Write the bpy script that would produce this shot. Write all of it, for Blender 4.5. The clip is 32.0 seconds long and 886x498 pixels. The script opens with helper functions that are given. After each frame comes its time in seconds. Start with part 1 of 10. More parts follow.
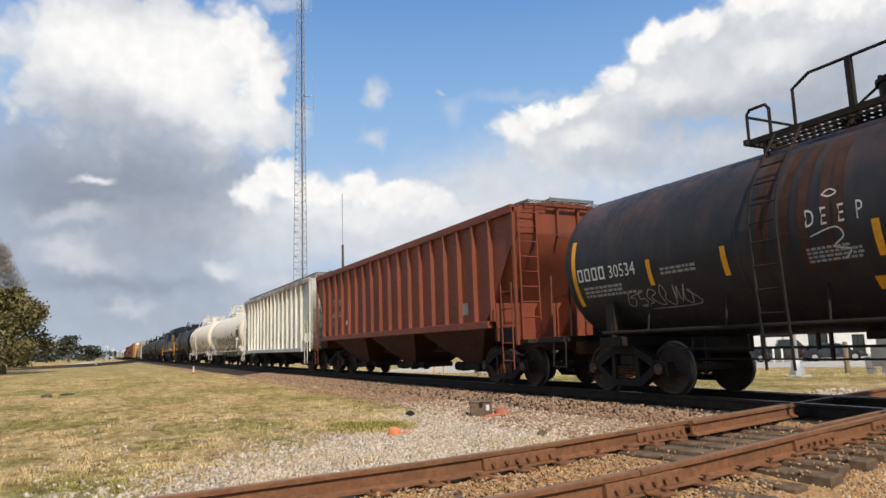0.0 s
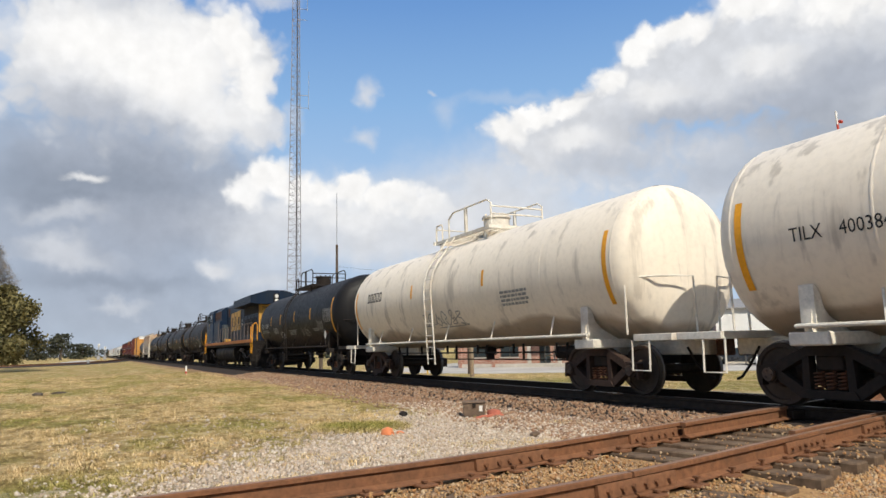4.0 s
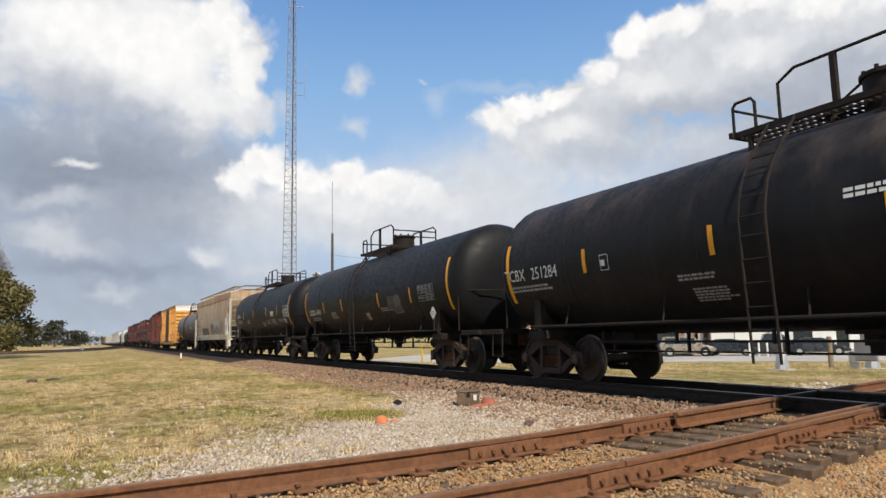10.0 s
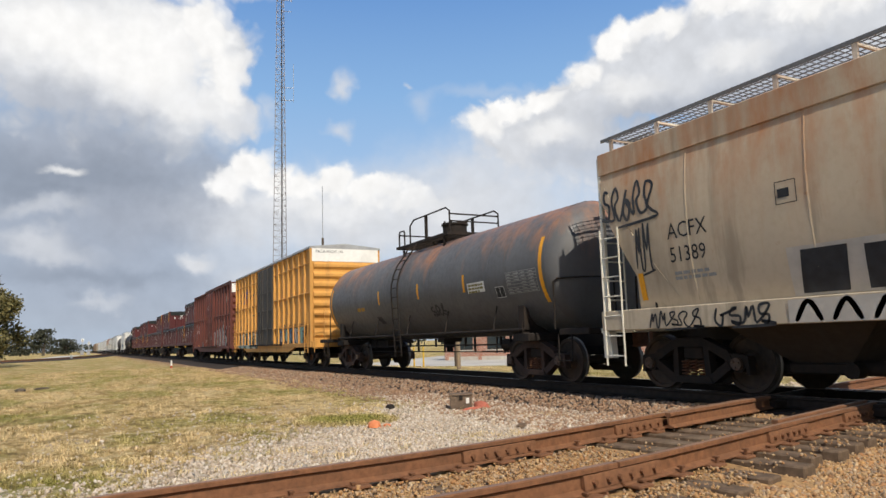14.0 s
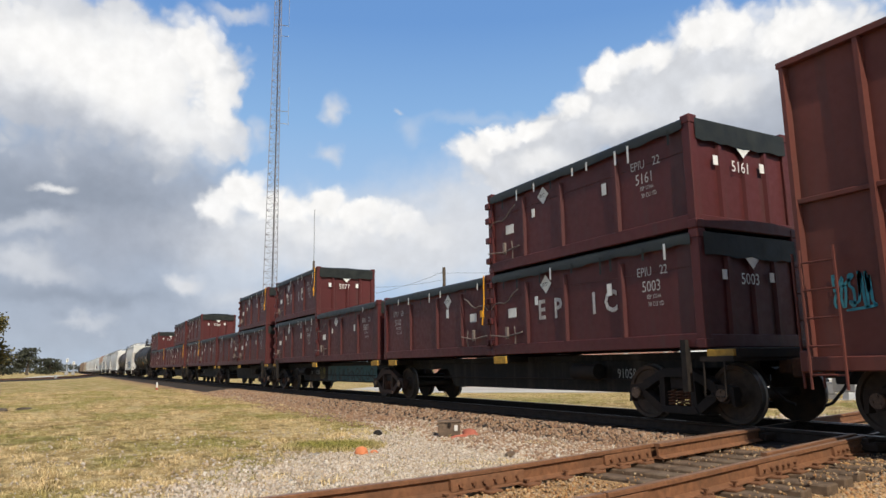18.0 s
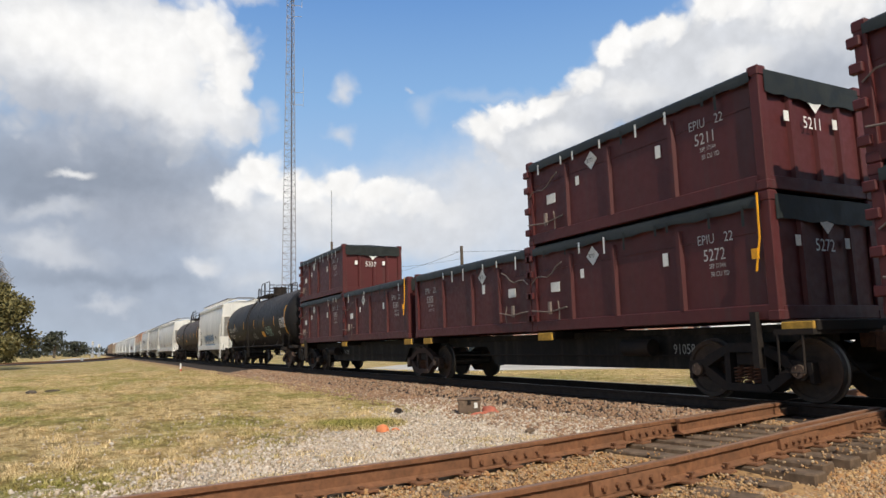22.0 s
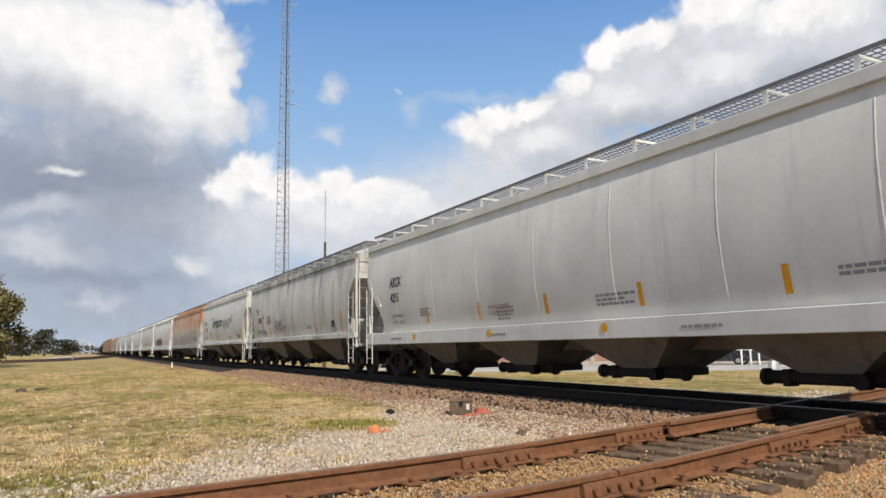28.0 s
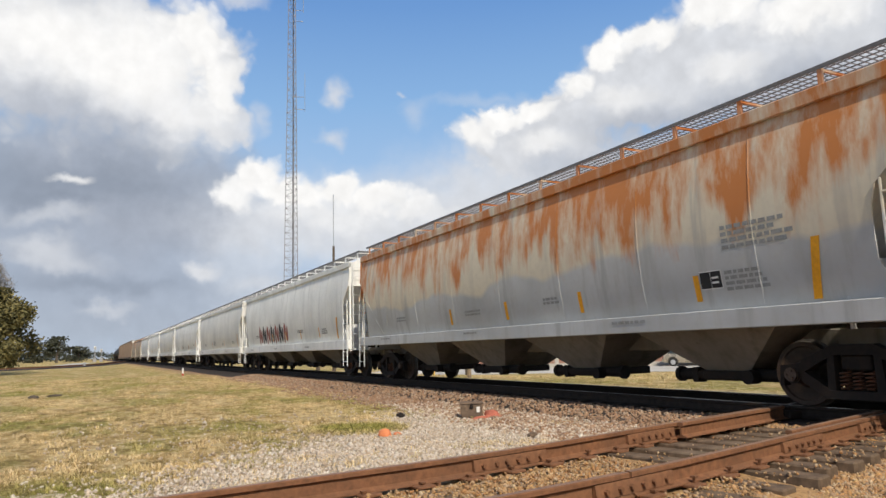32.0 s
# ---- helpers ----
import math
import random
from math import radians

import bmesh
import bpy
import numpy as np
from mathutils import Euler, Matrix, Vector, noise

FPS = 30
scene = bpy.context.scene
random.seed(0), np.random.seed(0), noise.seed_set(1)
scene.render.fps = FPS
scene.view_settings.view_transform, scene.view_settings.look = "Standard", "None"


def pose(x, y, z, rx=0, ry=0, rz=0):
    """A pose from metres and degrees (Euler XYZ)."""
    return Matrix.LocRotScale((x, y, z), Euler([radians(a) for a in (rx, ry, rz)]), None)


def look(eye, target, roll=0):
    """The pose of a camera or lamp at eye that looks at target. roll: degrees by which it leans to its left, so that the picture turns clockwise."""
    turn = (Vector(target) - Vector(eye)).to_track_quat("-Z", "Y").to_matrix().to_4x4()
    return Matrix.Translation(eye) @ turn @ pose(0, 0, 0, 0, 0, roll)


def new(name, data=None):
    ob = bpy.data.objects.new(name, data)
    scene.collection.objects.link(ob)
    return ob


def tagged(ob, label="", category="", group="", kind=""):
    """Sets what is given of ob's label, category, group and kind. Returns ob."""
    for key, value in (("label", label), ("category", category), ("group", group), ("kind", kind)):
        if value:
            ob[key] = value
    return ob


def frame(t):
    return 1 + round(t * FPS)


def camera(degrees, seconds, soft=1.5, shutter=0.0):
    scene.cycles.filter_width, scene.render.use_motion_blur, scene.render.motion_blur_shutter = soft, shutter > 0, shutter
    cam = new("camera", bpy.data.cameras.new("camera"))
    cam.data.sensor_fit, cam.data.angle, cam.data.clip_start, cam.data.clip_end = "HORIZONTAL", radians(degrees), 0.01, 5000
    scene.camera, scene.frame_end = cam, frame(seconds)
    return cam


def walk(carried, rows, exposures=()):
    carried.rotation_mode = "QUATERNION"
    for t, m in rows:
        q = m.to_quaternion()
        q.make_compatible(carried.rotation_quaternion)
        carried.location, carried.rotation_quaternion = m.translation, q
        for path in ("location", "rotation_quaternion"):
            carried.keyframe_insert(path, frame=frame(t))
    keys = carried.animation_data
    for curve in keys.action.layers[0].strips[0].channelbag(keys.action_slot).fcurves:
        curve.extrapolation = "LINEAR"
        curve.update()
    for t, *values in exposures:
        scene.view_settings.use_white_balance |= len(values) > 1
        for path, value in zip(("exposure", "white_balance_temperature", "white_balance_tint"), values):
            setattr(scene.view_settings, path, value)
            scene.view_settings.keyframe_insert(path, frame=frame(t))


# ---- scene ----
EYE = (0.0, 0.0, 0.96)
cam = camera(65.9, 32.0)
PATH = [
    (0, -26.16, 8.15, 1.78), (0.5, -26.20, 8.15, 1.61), (1, -26.38, 7.59, 1.60), (1.5, -26.33, 7.54, 1.80),
    (2, -26.42, 7.44, 1.57), (2.5, -26.45, 7.52, 1.72), (3, -26.52, 7.60, 1.73), (3.5, -26.53, 8.14, 1.49),
    (5.5, -27.17, 8.08, 1.54), (6, -27.34, 7.93, 1.45), (6.5, -27.35, 7.74, 1.51), (7, -27.48, 7.61, 1.48),
    (7.5, -27.61, 7.32, 1.41), (8, -27.57, 7.36, 1.33), (8.5, -27.37, 7.28, 1.26), (9, -27.30, 7.35, 1.30),
    (9.5, -27.28, 7.51, 1.35), (10, -27.12, 7.28, 1.06), (10.5, -27.09, 7.33, 1.10), (11, -27.14, 7.21, 1.05),
    (11.5, -27.21, 7.33, 0.94), (12, -27.61, 7.79, 1.15), (12.5, -28.67, 7.91, 1.65), (13, -28.71, 8.20, 1.47),
    (13.5, -28.44, 8.24, 1.54), (14, -27.80, 7.55, 1.81), (14.5, -28.13, 7.86, 1.53), (16.5, -28.46, 8.89, 1.14),
    (17, -28.81, 8.64, 0.97), (17.5, -28.52, 8.57, 1.19), (18, -28.68, 9.67, 0.84), (18.5, -28.48, 8.62, 1.09),
    (19, -28.18, 9.00, 1.31), (19.5, -27.91, 8.71, 1.51), (20, -27.29, 8.39, 1.41), (20.5, -27.24, 8.32, 1.50),
    (21, -26.77, 8.42, 1.32), (21.5, -27.10, 8.22, 1.59), (22, -27.10, 7.93, 1.53), (22.5, -27.21, 8.09, 1.47),
    (23, -27.08, 8.31, 1.47), (23.5, -27.27, 8.19, 1.45), (24, -26.98, 8.38, 1.28), (24.5, -26.87, 8.54, 1.40),
    (25, -27.06, 8.63, 1.75), (25.5, -27.03, 9.43, 1.70), (27.5, -27.43, 9.03, 1.24), (28, -27.72, 8.01, 1.07),
    (28.5, -28.30, 8.05, 1.48), (29, -28.37, 8.09, 1.75), (29.5, -28.96, 7.61, 1.90), (30, -28.16, 7.35, 2.65),
    (30.5, -27.92, 7.76, 2.12), (31, -27.32, 7.87, 1.74), (31.5, -27.24, 7.94, 1.72), (32, -26.93, 8.26, 1.67),
]
walk(cam, [(t, pose(*EYE, 90 + p, r, w)) for t, w, p, r in PATH])

# ---- sky and sun ----
SUN_TO = Vector((-0.118, -0.70, 0.705)).normalized()
world = bpy.data.worlds.new("sky")
scene.world = world
world.use_nodes = True
wn = world.node_tree.nodes
sky = wn.new("ShaderNodeTexSky")
sky.sky_type, sky.sun_disc = "NISHITA", False
sky.sun_elevation = math.asin(SUN_TO.z)
sky.sun_rotation = math.atan2(SUN_TO.x, SUN_TO.y)
sky.dust_density = 0.6
wn["Background"].inputs["Strength"].default_value = 0.08
world.node_tree.links.new(sky.outputs[0], wn["Background"].inputs["Color"])
sun_data = bpy.data.lights.new("sun", "SUN")
sun_data.energy, sun_data.angle, sun_data.color = 4.5, radians(0.53), (1.0, 0.92, 0.78)
sun = new("sun", sun_data)
sun.matrix_world = look(SUN_TO * 100, (0, 0, 0))
scene.view_settings.exposure = 0.0
# cloud cover on two domes far off, each drifting as a whole: (azimuth, height, half width, half height, softness, tone, cover)
HAZE = [(5.6, 2.1, 33.8, 3.0, 0.9, "haze", 0.75), (1.5, 5.5, 16.1, 3.8, 0.8, "grey", 0.75), (-2.7, 9.5, 11.9, 4.5, 0.7, "grey", 0.85), (6.6, 12.2, 7.2, 5.3, 0.7, "grey", 0.8)]
CLOUD_LEFT = [(-0.1, 22.0, 11.2, 6.5, 0.3, "light", 1), (10.2, 23.0, 2.3, 3.3, 0.35, "light", 1), (10.1, 18.9, 2.7, 2.5, 0.4, "light", 0.95), (6.2, 17.7, 5.1, 2.7, 0.5, "light", 0.9), (3.1, 22.1, 6.5, 3.9, 0.7, "white", 0.95), (8.1, 24.8, 3.0, 2.7, 0.5, "white", 1), (-2.9, 23.1, 6.2, 2.9, 0.8, "white", 0.95), (9.9, 21.7, 2.1, 2.8, 0.6, "white", 0.95), (7.7, 18.7, 3.2, 1.8, 0.8, "white", 0.6), (-3.6, 18.0, 4.3, 2.0, 0.9, "grey", 0.6), (0.9, 16.9, 5.8, 1.6, 0.9, "grey", 0.6), (3.4, 15.4, 6.4, 1.1, 0.9, "dark", 0.5), (11.4, 27.9, 2.8, 0.6, 0.9, "light", 0.7), (13.4, 19.1, 1.0, 1.2, 1, "light", 0.5)]
CLOUD_RIGHT = [(39.2, 15.1, 9.4, 2.8, 0.6, "light", 0.9), (51.6, 13.1, 13.5, 4.1, 0.6, "light", 0.9), (52.4, 12.7, 10.5, 2.8, 0.9, "grey", 0.7), (34.5, 16.8, 5.4, 2.9, 0.3, "light", 1), (39.4, 18.2, 5.3, 3.8, 0.3, "light", 1), (45.1, 20.3, 5.5, 4.3, 0.3, "light", 1), (51.0, 21.5, 6.4, 4.8, 0.3, "light", 1), (58.2, 20.0, 8.7, 6.5, 0.3, "light", 1), (67.7, 15.9, 7.8, 7.2, 0.4, "light", 1), (31.3, 17.6, 2.3, 1.4, 0.45, "white", 1), (33.7, 18.7, 2.1, 1.3, 0.4, "white", 1), (36.8, 19.3, 2.2, 1.2, 0.4, "white", 1), (40.1, 21.1, 2.0, 1.4, 0.4, "white", 1), (43.4, 23.4, 2.2, 1.5, 0.4, "white", 1), (46.7, 23.9, 2.5, 1.3, 0.4, "white", 1), (50.5, 24.8, 2.3, 1.7, 0.4, "white", 1), (53.3, 25.3, 3.1, 1.7, 0.5, "white", 1), (58.6, 23.9, 4.9, 2.1, 0.6, "white", 1), (43.7, 19.7, 2.8, 1.2, 0.8, "white", 0.55), (37.4, 16.5, 2.9, 1.0, 0.8, "white", 0.6), (52.6, 20.6, 2.9, 1.0, 0.8, "white", 0.55), (46.2, 17.0, 6.2, 2.0, 0.8, "grey", 0.7), (53.1, 17.0, 6.1, 2.5, 0.8, "grey", 0.8), (58.5, 18.7, 5.2, 2.4, 0.8, "grey", 0.75), (40.1, 14.6, 5.1, 1.3, 0.8, "grey", 0.45), (57.7, 14.4, 6.7, 2.9, 0.9, "dark", 0.6), (67.4, 13.4, 7.5, 4.4, 0.8, "grey", 0.8)]
WISPS = [(19.4, 21.0, 1.0, 1.2, 0.9, "light", 0.8), (19.2, 17.4, 1.3, 0.8, 0.9, "light", 0.65), (26.5, 19.5, 1.3, 1.3, 1, "light", 0.35), (25.3, 21.1, 0.4, 0.3, 1, "light", 0.5), (32.2, 20.5, 5.4, 0.7, 1, "light", 0.28)]
LOW_BANK = [(-0.8, 14.6, 12.3, 4.9, 0.8, "grey", 0.95), (11.7, 7.5, 5.2, 4.1, 0.9, "light", 0.5), (-0.7, 12.9, 10.0, 2.5, 0.9, "dark", 0.7), (4.9, 10.4, 8.9, 2.6, 0.9, "grey", 0.8), (-1.5, 13.7, 1.4, 0.5, 0.9, "white", 0.7), (-3.3, 8.0, 2.8, 1.0, 0.9, "light", 0.7), (8.0, 6.7, 1.8, 0.9, 0.7, "light", 1), (-2.5, 7.0, 3.9, 0.8, 0.9, "light", 0.6), (1.3, 3.6, 2.1, 0.5, 0.9, "light", 0.5), (-2.8, 10.4, 3.2, 0.7, 0.9, "light", 0.5), (0.8, 5.3, 7.8, 1.0, 0.9, "dark", 0.5), (-2.8, 11.7, 3.5, 0.6, 0.9, "dark", 0.5), (12.2, 5.3, 2.6, 0.9, 0.9, "light", 0.5)]
MIDDLE = [(30.9, 12.2, 9.6, 4.5, 0.9, "light", 0.9), (18.5, 10.9, 11.5, 3.7, 0.8, "light", 0.95), (25.6, 9.5, 8.6, 3.1, 0.9, "light", 0.75), (11.9, 14.6, 2.5, 1.9, 0.35, "white", 1), (15.0, 13.3, 3.3, 1.8, 0.4, "white", 1), (18.9, 13.4, 2.3, 1.6, 0.35, "white", 1), (22.2, 12.5, 2.9, 1.5, 0.4, "white", 1), (25.4, 11.9, 2.4, 1.3, 0.5, "white", 0.95), (28.0, 11.1, 2.4, 1.0, 0.7, "white", 0.6), (18.0, 11.1, 7.0, 1.4, 0.8, "white", 0.6), (10.3, 12.9, 1.8, 1.8, 0.6, "white", 0.9), (19.9, 9.0, 10.2, 2.3, 0.9, "light", 0.6), (12.1, 9.8, 3.5, 1.8, 0.9, "light", 0.5), (29.9, 10.8, 7.2, 3.3, 0.9, "light", 0.6), (40.2, 8.1, 13.5, 3.7, 0.9, "light", 0.7)]
OVERHEAD = [(-40, 30, 30, 18, 0.5, "light", 0.9), (-45, 12, 32, 9, 0.8, "grey", 0.8), (95, 26, 26, 16, 0.5, "light", 0.9), (100, 10, 30, 8, 0.8, "grey", 0.8), (10, 48, 24, 12, 0.6, "light", 0.8), (60, 55, 22, 12, 0.6, "white", 0.8)]
TONES = {"white": (0.99, 0.98, 0.965), "light": (0.70, 0.72, 0.76), "grey": (0.39, 0.43, 0.51), "dark": (0.25, 0.293, 0.368), "haze": (0.42, 0.47, 0.55)}


def cloud_material(name, banks, clear):
    """Clouds as soft billowing forms; clear=True lays them on blue sky, else the gaps between them stay open."""
    m = bpy.data.materials.new(name)
    m.use_nodes = True
    n, l = m.node_tree.nodes, m.node_tree.links
    n.clear()

    def put(kind, **kw):
        x = n.new(kind)
        for k, v in kw.items():
            if k == "op":
                x.operation = v
            else:
                x.inputs[int(k[1:])].default_value = v
        return x

    def calc(op, a, b=0.0):
        x = put("ShaderNodeMath", op=op)
        for i, v in enumerate((a, b)):
            if isinstance(v, (int, float)):
                x.inputs[i].default_value = v
            else:
                l.new(v, x.inputs[i])
        return x.outputs[0]

    co = put("ShaderNodeTexCoord")
    unit = put("ShaderNodeVectorMath", op="NORMALIZE")
    l.new(co.outputs["Object"], unit.inputs[0])
    sep = put("ShaderNodeSeparateXYZ")
    l.new(unit.outputs[0], sep.inputs[0])
    az = put("ShaderNodeMath", op="ARCTAN2")
    l.new(sep.outputs[0], az.inputs[0])
    l.new(sep.outputs[1], az.inputs[1])
    el = put("ShaderNodeMath", op="ARCSINE")
    l.new(sep.outputs[2], el.inputs[0])
    flat = put("ShaderNodeCombineXYZ")
    l.new(az.outputs[0], flat.inputs[0])
    l.new(el.outputs[0], flat.inputs[1])
    deg = put("ShaderNodeVectorMath", op="SCALE")
    deg.inputs["Scale"].default_value = 180 / math.pi
    l.new(flat.outputs[0], deg.inputs[0])

    def billow(scale, detail, amount, rough=0.6):
        t = put("ShaderNodeTexNoise")
        t.inputs["Scale"].default_value, t.inputs["Detail"].default_value, t.inputs["Roughness"].default_value = scale, detail, rough
        l.new(deg.outputs[0], t.inputs["Vector"])
        s = put("ShaderNodeVectorMath", op="SUBTRACT", i1=(0.5, 0.5, 0.5))
        l.new(t.outputs["Color"], s.inputs[0])
        a = put("ShaderNodeVectorMath", op="MULTIPLY", i1=(amount, amount, 0))
        l.new(s.outputs[0], a.inputs[0])
        return t.outputs["Fac"], a.outputs[0]

    def cells(scale, vector):
        t = put("ShaderNodeTexVoronoi")
        t.feature = "SMOOTH_F1"
        t.inputs["Scale"].default_value, t.inputs["Smoothness"].default_value = scale, 0.35
        l.new(vector, t.inputs["Vector"])
        return t.outputs["Distance"]

    f1, w1 = billow(0.22, 3, 3.4, 0.5)
    f2, w2 = billow(0.75, 4, 1.5, 0.5)
    s1 = put("ShaderNodeVectorMath", op="ADD")
    l.new(deg.outputs[0], s1.inputs[0])
    l.new(w1, s1.inputs[1])
    s2 = put("ShaderNodeVectorMath", op="ADD")
    l.new(s1.outputs[0], s2.inputs[0])
    l.new(w2, s2.inputs[1])
    # rounded heads of two sizes swell the outlines and shade the creases between them
    heads = calc("ADD", calc("MULTIPLY", cells(0.42, s2.outputs[0]), 0.6), calc("MULTIPLY", cells(1.1, s2.outputs[0]), 0.4))
    swell = calc("MULTIPLY", calc("SUBTRACT", heads, 0.42), 0.55)
    shade = put("ShaderNodeMapRange", i1=0.2, i2=0.75, i3=1.03, i4=0.94)
    l.new(heads, shade.inputs[0])
    puff = put("ShaderNodeMapRange", i1=0.3, i2=0.7, i3=0.95, i4=1.04)
    l.new(f2, puff.inputs[0])
    tone_scale = calc("MULTIPLY", shade.outputs[0], puff.outputs[0])
    if clear:
        r = put("ShaderNodeValToRGB")
        h = put("ShaderNodeMapRange", i1=0.0, i2=45.0)
        sd = put("ShaderNodeSeparateXYZ")
        l.new(deg.outputs[0], sd.inputs[0])
        l.new(sd.outputs[1], h.inputs[0])
        l.new(h.outputs[0], r.inputs[0])
        e = r.color_ramp.elements
        e[0].position, e[0].color = 0.0, (0.50, 0.60, 0.74, 1)
        e[1].position, e[1].color = 1.0, (0.11, 0.25, 0.57, 1)
        for p, c in ((0.25, (0.42, 0.59, 0.82)), (0.45, (0.26, 0.46, 0.76)), (0.62, (0.155, 0.325, 0.66))):
            k = e.new(p)
            k.color = (*c, 1)
        colour = r.outputs[0]
    else:
        base = put("ShaderNodeRGB")
        base.outputs[0].default_value = (*TONES["light"], 1)
        colour = base.outputs[0]
    open_sky = None
    for a, b, ra, rb, soft, tone, cover in banks:
        d = put("ShaderNodeVectorMath", op="SUBTRACT", i1=(a, b, 0))
        l.new(s2.outputs[0], d.inputs[0])
        q = put("ShaderNodeVectorMath", op="DIVIDE", i1=(ra, rb, 1))
        l.new(d.outputs[0], q.inputs[0])
        ln = put("ShaderNodeVectorMath", op="LENGTH")
        l.new(q.outputs[0], ln.inputs[0])
        far_out = calc("ADD", ln.outputs["Value"], swell) if soft < 0.65 else ln.outputs["Value"]
        mr = put("ShaderNodeMapRange", i1=1.0 + soft * 0.4, i2=max(0.0, 1.0 - soft), i3=0.0, i4=cover)
        mr.interpolation_type = "SMOOTHSTEP"
        l.new(far_out, mr.inputs[0])
        sc = put("ShaderNodeVectorMath", op="SCALE", i0=TONES[tone])
        l.new(tone_scale if soft < 0.65 else puff.outputs[0], sc.inputs["Scale"])
        mx = put("ShaderNodeMix")
        mx.data_type = "RGBA"
        l.new(mr.outputs[0], mx.inputs[0])
        l.new(colour, mx.inputs[6])
        l.new(sc.outputs[0], mx.inputs[7])
        colour = mx.outputs[2]
        if not clear and tone in ("light", "white"):
            gap = calc("SUBTRACT", 1.0, mr.outputs[0])
            open_sky = gap if open_sky is None else calc("MULTIPLY", open_sky, gap)
    em = put("ShaderNodeEmission", i1=1.0)
    l.new(colour, em.inputs[0])
    out = put("ShaderNodeOutputMaterial")
    if clear:
        l.new(em.outputs[0], out.inputs[0])
    else:
        gapped = put("ShaderNodeMixShader")
        l.new(open_sky, gapped.inputs[0])
        l.new(em.outputs[0], gapped.inputs[1])
        l.new(put("ShaderNodeBsdfTransparent").outputs[0], gapped.inputs[2])
        l.new(gapped.outputs[0], out.inputs[0])
    return m


def cloud_dome(name, R, material, label):
    verts, faces, n = [], [], 44
    for j in range(25):
        e = radians(-1.5 + 76.5 * j / 24)
        for i in range(n + 1):
            a = radians(-80 + 215 * i / n)
            verts.append((R * math.sin(a) * math.cos(e), R * math.cos(a) * math.cos(e), R * math.sin(e)))
    for j in range(24):
        for i in range(n):
            p = j * (n + 1) + i
            faces.append((p, p + n + 1, p + n + 2, p + 1))
    me = bpy.data.meshes.new(name)
    me.from_pydata(verts, [], faces)
    me.materials.append(material)
    ob = new(name, me)
    ob.location = EYE
    return tagged(ob, label, "sky", "", "structure")


FAR_CLOUDS = cloud_dome("sky_backdrop", 4200.0, cloud_material("blue_sky_with_low_clouds", HAZE + LOW_BANK + MIDDLE, True), "blue sky with a low bank of white and grey clouds")
CLOUDS = cloud_dome("cloud_backdrop", 3900.0, cloud_material("high_cumulus", OVERHEAD + CLOUD_LEFT + CLOUD_RIGHT + WISPS, False), "drifting white and grey cumulus clouds")

